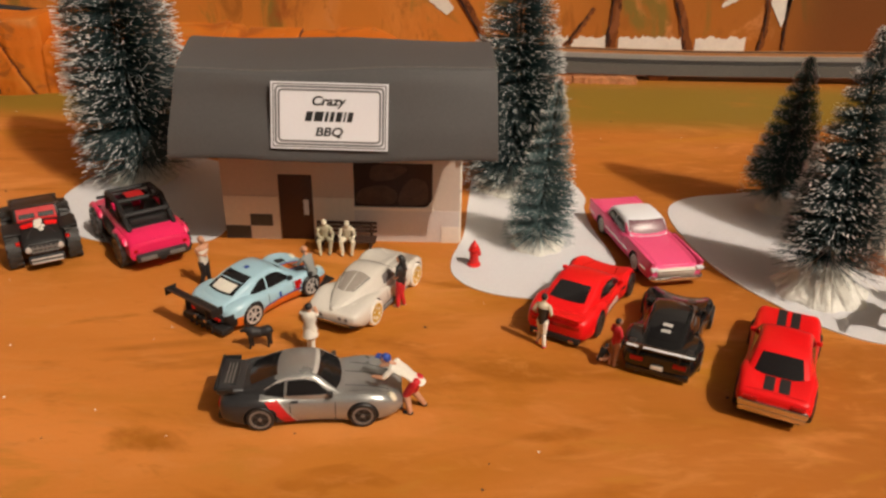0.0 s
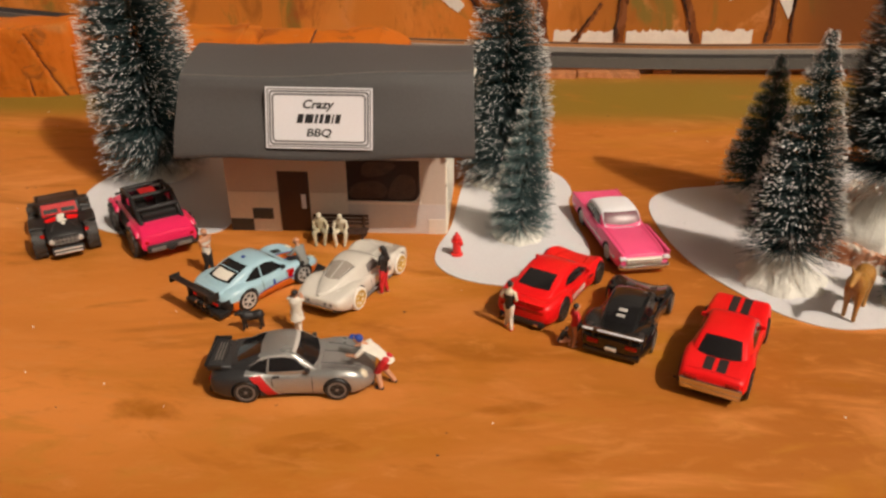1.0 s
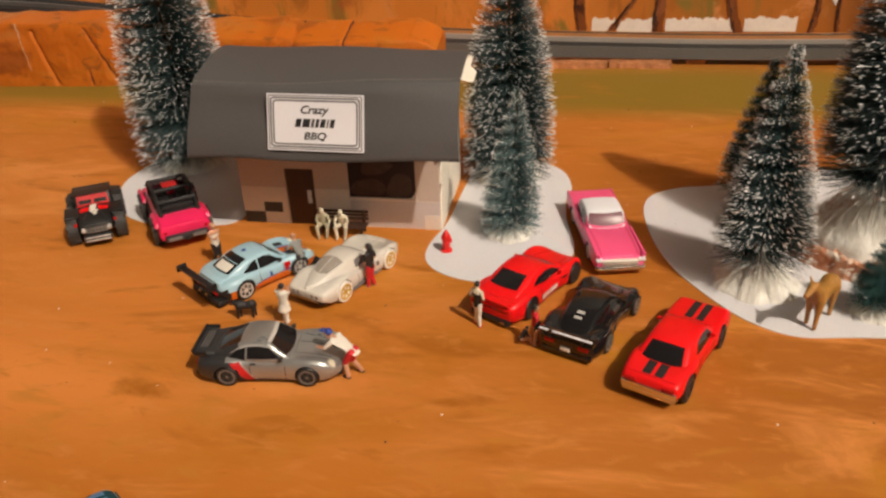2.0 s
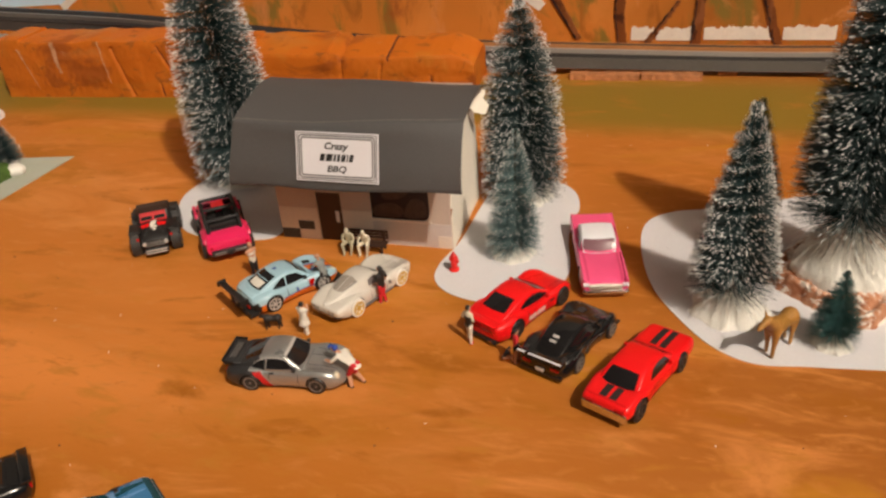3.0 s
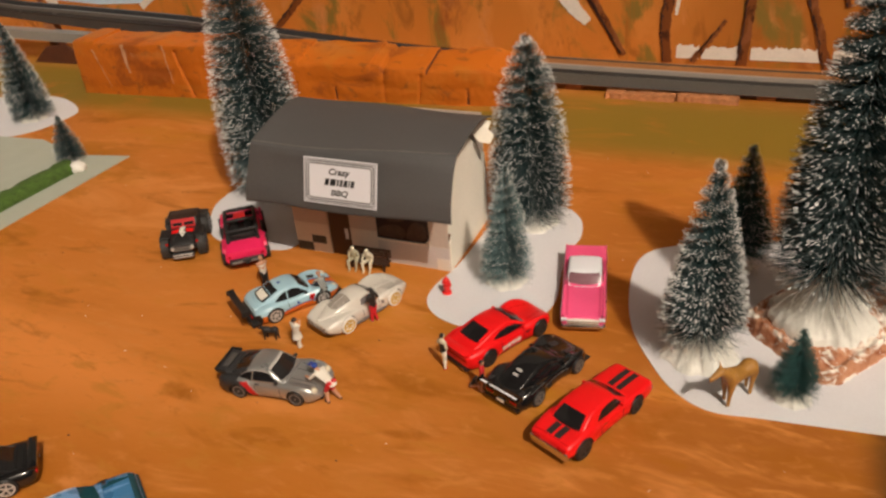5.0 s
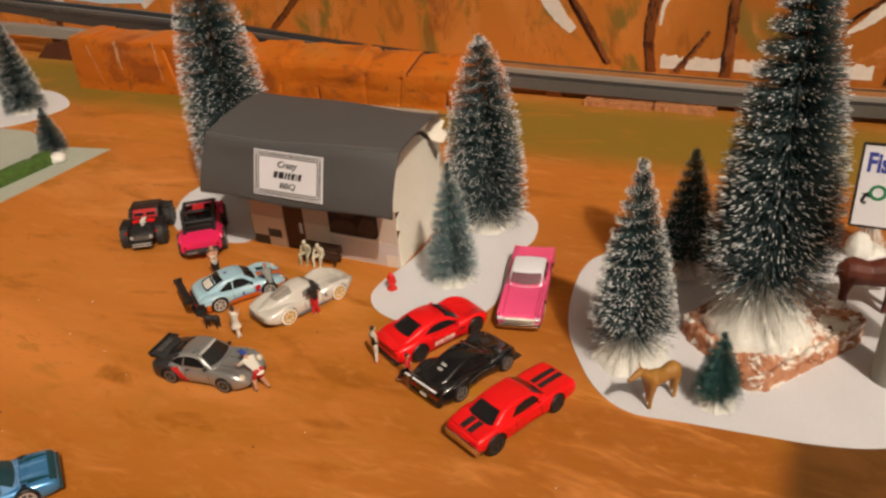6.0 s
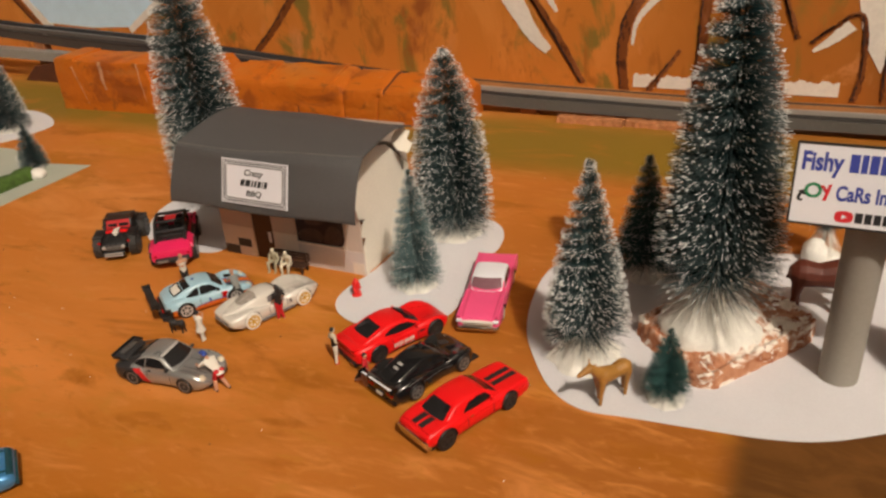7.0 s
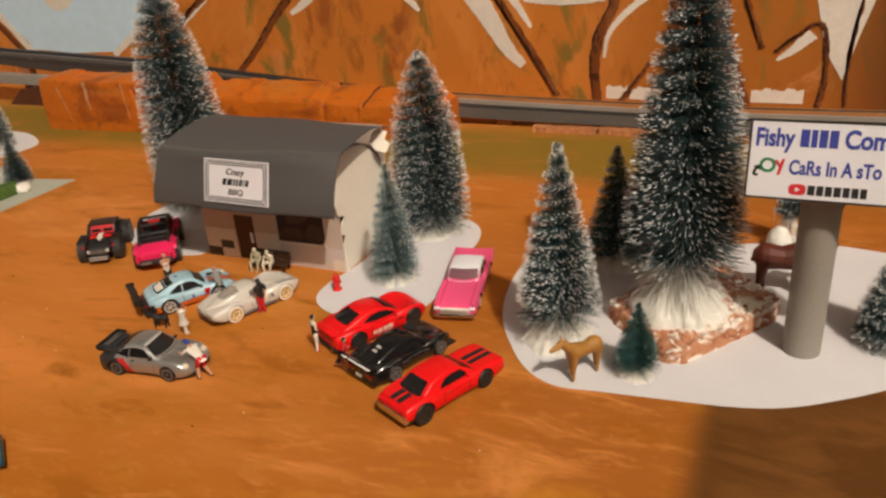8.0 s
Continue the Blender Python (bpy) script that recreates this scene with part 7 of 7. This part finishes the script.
    block("bumper", root, (27, 30.6, -8.4, 8.4, 4.4, 8.4), CHARCOAL, 0.9)
    for s in (1, -1):
        block("marker_light", root, (22.5, 24.5, s * 11.5 - 1.1, s * 11.5 + 1.1, 13.2, 15.2), RED_TAIL, 0.5, "red marker light")
    for z, half in ((9.6, 6.4), (11.4, 6.2), (5.0, 7.2), (7.0, 7.4)):
        x = 30.4 if z < 9 else 27.5
        block("bumper_bar", root, (x, x + 0.9, -half, half, z, z + 0.9), RIM_GREY if z > 9 else RIM_SILVER, 0.25, "silver-grey bar")
    add_wheels(root, dict(wheels=wheels, rim=CHARCOAL, spokes=6, lugs=12, tyre=TYRE_GREY))


monster_truck()


# ---- small figures: each one plain mesh ----
def figure(name, label, x, y, turn, top, legs, skin=SKIN, hair=CLOTH_BLACK, shoes=None, tall=26.0, lean=0.0, arms=((2.2, 0.8, -6), (2.2, 0.8, -6)), stride=1.4, sit=False, z=0.0, cap=None, skirt=False, sleeve=None, stout=1.12, bare=False, shin=None, long_hair=False):
    """A painted standing, leaning or seated figure; arms: hand places (ahead, aside, up) from each shoulder."""
    k = tall / 26.0
    bm = bmesh.new()
    mats = [skin, hair, top, legs, shoes or legs, cap or hair, sleeve or skin, shin or legs]
    hip = Vector((0, 0, 12.6 if not sit else 7.2))
    d = Vector((math.sin(radians(lean)), 0, math.cos(radians(lean))))
    chest = hip + d * (8.2 if not sit else 7.4)
    for s in (1, -1):
        foot = Vector((0.6 * s * stride, s * 1.6 * stride * 0.7, 0.9))
        if sit:
            knee = hip + Vector((6.2, s * 2.9, 0.8))
            foot = knee + Vector((0.6, -0.7 * s, -6.6))
        else:
            knee = hip.lerp(foot, 0.5) + Vector((0.5 + lean * 0.03, 0, 0))
        limb(bm, hip + Vector((0, s * 1.2, 0)), knee, 1.55, 1.2, 3)
        limb(bm, knee, foot, 1.1, 0.8, 7)
        limb(bm, foot + Vector((-0.3, 0, -0.2)), foot + Vector((1.6, 0, -0.3)), 0.75, 0.6, 4, 6)
    rings(bm, [[tuple(hip + d * h + Vector((math.cos(t) * a, math.sin(t) * b, 0))) for t in (2 * math.pi * i / 12 for i in range(12))]
               for h, a, b in ((-1.4, 1.3, 2.0), (0, 1.8, 2.5), (2.6, 1.5, 2.1), (5.6, 1.8, 2.8), (6.4, 1.75, 2.85))], mat=2)
    rings(bm, [[tuple(hip + d * h + Vector((math.cos(t) * a, math.sin(t) * b, 0))) for t in (2 * math.pi * i / 12 for i in range(12))]
               for h, a, b in ((6.3, 1.7, 2.8), (7.8, 1.5, 3.0), (8.9, 0.8, 1.4))], mat=0 if bare else 2)
    if skirt:
        lathe(bm, [(2.9, 8.6), (2.4, 11), (1.8, 13.2)], 12, mat=3)
    head = chest + d * 3.0 + Vector((0.3, 0, 0))
    limb(bm, chest, chest + d * 1.6, 0.8, 0.8, 0, 6)
    for centre, r, m in ((head, 1.55, 0), (head + Vector((-0.35, 0, 0.42)), 1.54, 5)):
        got = bmesh.ops.create_icosphere(bm, subdivisions=2, radius=r)
        for v in got["verts"]:
            v.co = Vector((v.co.x, v.co.y * 0.88, v.co.z * 1.12)) + centre
            for f in v.link_faces:
                f.material_index = m
    if long_hair:
        limb(bm, head + Vector((-0.9, 0, 0)), chest + d * -4.5 + Vector((-1.5, 0, 0)), 1.5, 0.9, 1, 8)
    if cap:
        box(bm, head.x + 0.6, head.x + 2.6, -1.1, 1.1, head.z + 0.5, head.z + 0.8, mat=5)
    for s, (a, b, u) in zip((1, -1), arms):
        sh = chest + Vector((0, s * 2.7, -0.6))
        hand = sh + Vector((a, s * b, u))
        elbow = sh.lerp(hand, 0.5) + Vector((-0.9, s * 1.0, -0.6))
        limb(bm, sh, elbow, 0.95, 0.8, 6 if bare else 2, 6)
        limb(bm, elbow, hand, 0.8, 0.6, 6, 6)
    bmesh.ops.scale(bm, vec=(k * stout, k * stout, k), verts=bm.verts)
    low = min(v.co.z for v in bm.verts)
    bmesh.ops.translate(bm, vec=(0, 0, -low if not sit else 0), verts=bm.verts)
    ob = part(name, bm, mats, None, smooth=60, at=spot(x, y, z, turn))
    return tagged(ob, label, "toy figure", "toy figures")


ACROSS = ((1.9, -2.8, -3.2), (1.9, -2.6, -4.0))
figure("toy_figure", "standing toy figure, pale top, black trousers, arms crossed", -24.7, -52, -30, CLOTH_WHITE, CLOTH_BLACK, hair=SKIN, bare=True, shoes=CLOTH_WHITE, tall=25.5, arms=ACROSS, sleeve=SKIN)
figure("toy_figure", "standing toy figure in grey shirt beside the blue coupe", 27, -58.5, 150, CLOTH_GREY, CLOTH_BLACK, hair=SKIN, tall=24.5, lean=22, arms=((4.5, 0.5, -4.0), (4.5, 0.5, -4.0)), sleeve=CLOTH_GREY)
figure("toy_figure", "toy figure in white with dark hair holding up a camera", 34, -105, 80, CLOTH_WHITE, CLOTH_WHITE, tall=22.5, arms=((2.8, -1.6, 1.6), (2.8, -1.6, 1.6)), stride=0.8, skirt=True, stout=1.3)
figure("toy_figure", "leaning toy figure, white shirt, red shorts, blue cap", 79.0, -141.6, 165, CLOTH_WHITE, CLOTH_RED, hair=CLOTH_BLUE, cap=CLOTH_BLUE, shoes=CLOTH_BLACK, shin=SKIN, tall=27.5, lean=56, stout=1.2, arms=((5.2, 0.6, -3.0), (5.2, 0.6, -3.8)), stride=2.2, sleeve=SKIN)
figure("toy_figure", "toy figure, long black hair, red trousers, by the white coupe", 67.8, -67.5, 160, CLOTH_BLACK, CLOTH_RED, shoes=SKIN, long_hair=True, tall=26, arms=((2.0, -1.0, -5.5), (1.0, 0.6, -6)), stride=1.2)
figure("toy_figure", "toy figure, black top, white trousers, elbows out", 127.8, -96.8, 60, CLOTH_BLACK, CLOTH_WHITE, skin=CLOTH_CREAM, shoes=CLOTH_RED, tall=25, arms=((0.6, 0.6, -4.6), (0.6, 0.6, -4.6)), stride=1.9, bare=True, stout=1.0)
figure("toy_figure", "small toy figure in red beside the black sports car", 155.8, -109.0, 20, CLOTH_RED, SKIN, hair=CLOTH_BLACK, tall=21.5, arms=((1.4, 0.4, -5), (1.4, 0.4, -5)))
figure("toy_figure", "crouching small dark toy figure on the ground", 149.6, -110.6, 30, CLOTH_BLACK, SKIN, hair=CLOTH_BLACK, tall=14, sit=True, lean=30, arms=((3, 0, -3), (3, 0, -3)), z=-0.2)
figure("toy_figure", "seated toy figure in pale olive on the bench", 24.6, -11, -80, CLOTH_OLIVE, CLOTH_OLIVE, hair=CLOTH_CREAM, skin=CLOTH_CREAM, tall=24, sit=True, stout=1.15, lean=14, arms=((5.0, 0.6, -5.2), (3.4, -1.0, -4.6)), sleeve=CLOTH_OLIVE)
figure("toy_figure", "seated toy figure in cream on the bench", 36.4, -11, -85, CLOTH_CREAM, CLOTH_CREAM, hair=CLOTH_CREAM, skin=CLOTH_CREAM, tall=24, sit=True, stout=1.15, lean=18, arms=((4.2, -0.4, -5.0), (4.4, -0.4, -5.2)), sleeve=CLOTH_CREAM)


def bench():
    root = thing("bench", "dark brown wooden slatted bench against the building", "bench", 35.5, -10.5, 0)
    for y in (-3.6, -1.4, 0.8, 3.0):
        part("seat_slat", box(bmesh.new(), -15.5, 15.5, y, y + 1.7, 5.0, 5.9, 0.15), BENCH, root)
    for z in (7.4, 9.6, 11.8):
        part("back_slat", box(bmesh.new(), -15.5, 15.5, 4.4, 5.2, z, z + 1.6, 0.15), BENCH, root)
    for x in (-13.5, 12):
        for y in (-3.4, 3.6):
            part("leg", box(bmesh.new(), x, x + 1.5, y, y + 1.5, 0, 5.0 if y < 0 else 13.4, 0.15), BENCH, root)


bench()


def hydrant():
    root = thing("fire_hydrant", "small bright red toy fire hydrant on the snow's edge", "hydrant", 101, -26, 0.45)
    part("barrel", lathe(bmesh.new(), [(3.3, 0), (3.3, 1.0), (2.3, 1.3), (2.1, 7.6), (2.9, 7.9), (2.9, 8.8), (2.2, 9.0)], 20), HYDRANT, root)
    part("bonnet", lathe(bmesh.new(), [(2.3, 9.0), (2.1, 10.4), (1.4, 11.6), (0.7, 12.0), (0.7, 13.0), (0.4, 13.2)], 20), HYDRANT, root)
    for a in (0, 180, 270):
        part("nozzle", lathe(bmesh.new(), [(1.2, 1.5), (1.2, 3.2), (0.8, 3.3)], 14, axis="y"), HYDRANT, root, at=spot(0, 0, 6.4, a))


hydrant()


def fused(bm, grain):
    """Melts crossing limbs into one moulded skin."""
    me = bpy.data.meshes.new("tmp")
    bm.to_mesh(me)
    bm.free()
    tmp = bpy.data.objects.new("tmp", me)
    scene.collection.objects.link(tmp)
    mod = tmp.modifiers.new("melt", "REMESH")
    mod.mode, mod.voxel_size = "VOXEL", grain
    soft = tmp.modifiers.new("soften", "SMOOTH")
    soft.iterations, soft.factor = 4, 0.5
    bpy.context.view_layer.update()
    done = bpy.data.meshes.new_from_object(tmp.evaluated_get(bpy.context.evaluated_depsgraph_get()))
    out = bmesh.new()
    out.from_mesh(done)
    bpy.data.objects.remove(tmp)
    bpy.data.meshes.remove(me)
    bpy.data.meshes.remove(done)
    return out


def animal(name, label, x, y, turn, mat, tall, z=0.45, stout=1.0, neck=(10.5, 20.5), muzzle=(14.8, 18.6)):
    """A moulded four-legged animal, one plain mesh; local x ahead."""
    bm = bmesh.new()
    k = tall / 24.0
    nk, mz = (neck[0], 0, neck[1]), (muzzle[0], 0, muzzle[1])
    for (a, b, ra, rb) in (((-7, 0, 14.5), (-1.5, 0, 13.8), 3.9, 3.2), ((-1.5, 0, 13.8), (5, 0, 14.6), 3.3, 4.1), ((5.5, 0, 15.2), nk, 3.2, 1.8),
                           (nk, mz, 1.9, 1.0), ((-10, 0, 15.5), (-11.5, 0, 13), 0.8, 0.5)):
        limb(bm, a, b, ra * stout, rb * stout, 0, 12)
    for x0, s in ((-8, 1), (-8, -1), (6, 1), (6, -1)):
        off = 1.2 * s
        limb(bm, (x0, s * 1.8, 13), (x0 + off * 0.6, s * 2.0, 7), 2.1 * stout, 1.15 * stout, 0, 8)
        limb(bm, (x0 + off * 0.6, s * 2.0, 7), (x0 + off, s * 2.0, 0.9), 1.05 * stout, 0.85 * stout, 0, 8)
    for s in (1, -1):
        limb(bm, (nk[0] - 0.3, s * 1.0, nk[2] + 1.1), (nk[0] - 1.1, s * 2.4, nk[2] + 3.0), 0.7, 0.35, 0, 6)
    bmesh.ops.scale(bm, vec=(k, k, k), verts=bm.verts)
    low = min(v.co.z for v in bm.verts)
    bmesh.ops.translate(bm, vec=(0, 0, -low), verts=bm.verts)
    bm = fused(bm, 0.42 * min(k, 1.1))
    ob = part(name, bm, mat, None, smooth=60, at=spot(x, y, z, turn))
    return tagged(ob, label, "toy animal")


animal("toy_deer", "ochre brown moulded toy deer standing on the paper snow", 286.0, -76.0, -126, STAG, 29.0, neck=(11.6, 21.2), muzzle=(17.8, 19.6), stout=1.0)
animal("toy_horse", "red-brown moulded toy horse behind the billboard pole", 384, 47, 14, STAG_RED, 43, stout=1.25)
animal("toy_dog", "small black moulded toy dog beside the silver coupe", 12.5, -103.2, 195, CLOTH_BLACK, 12.5, z=0, stout=1.2, neck=(9.5, 17.5), muzzle=(13, 16.5))
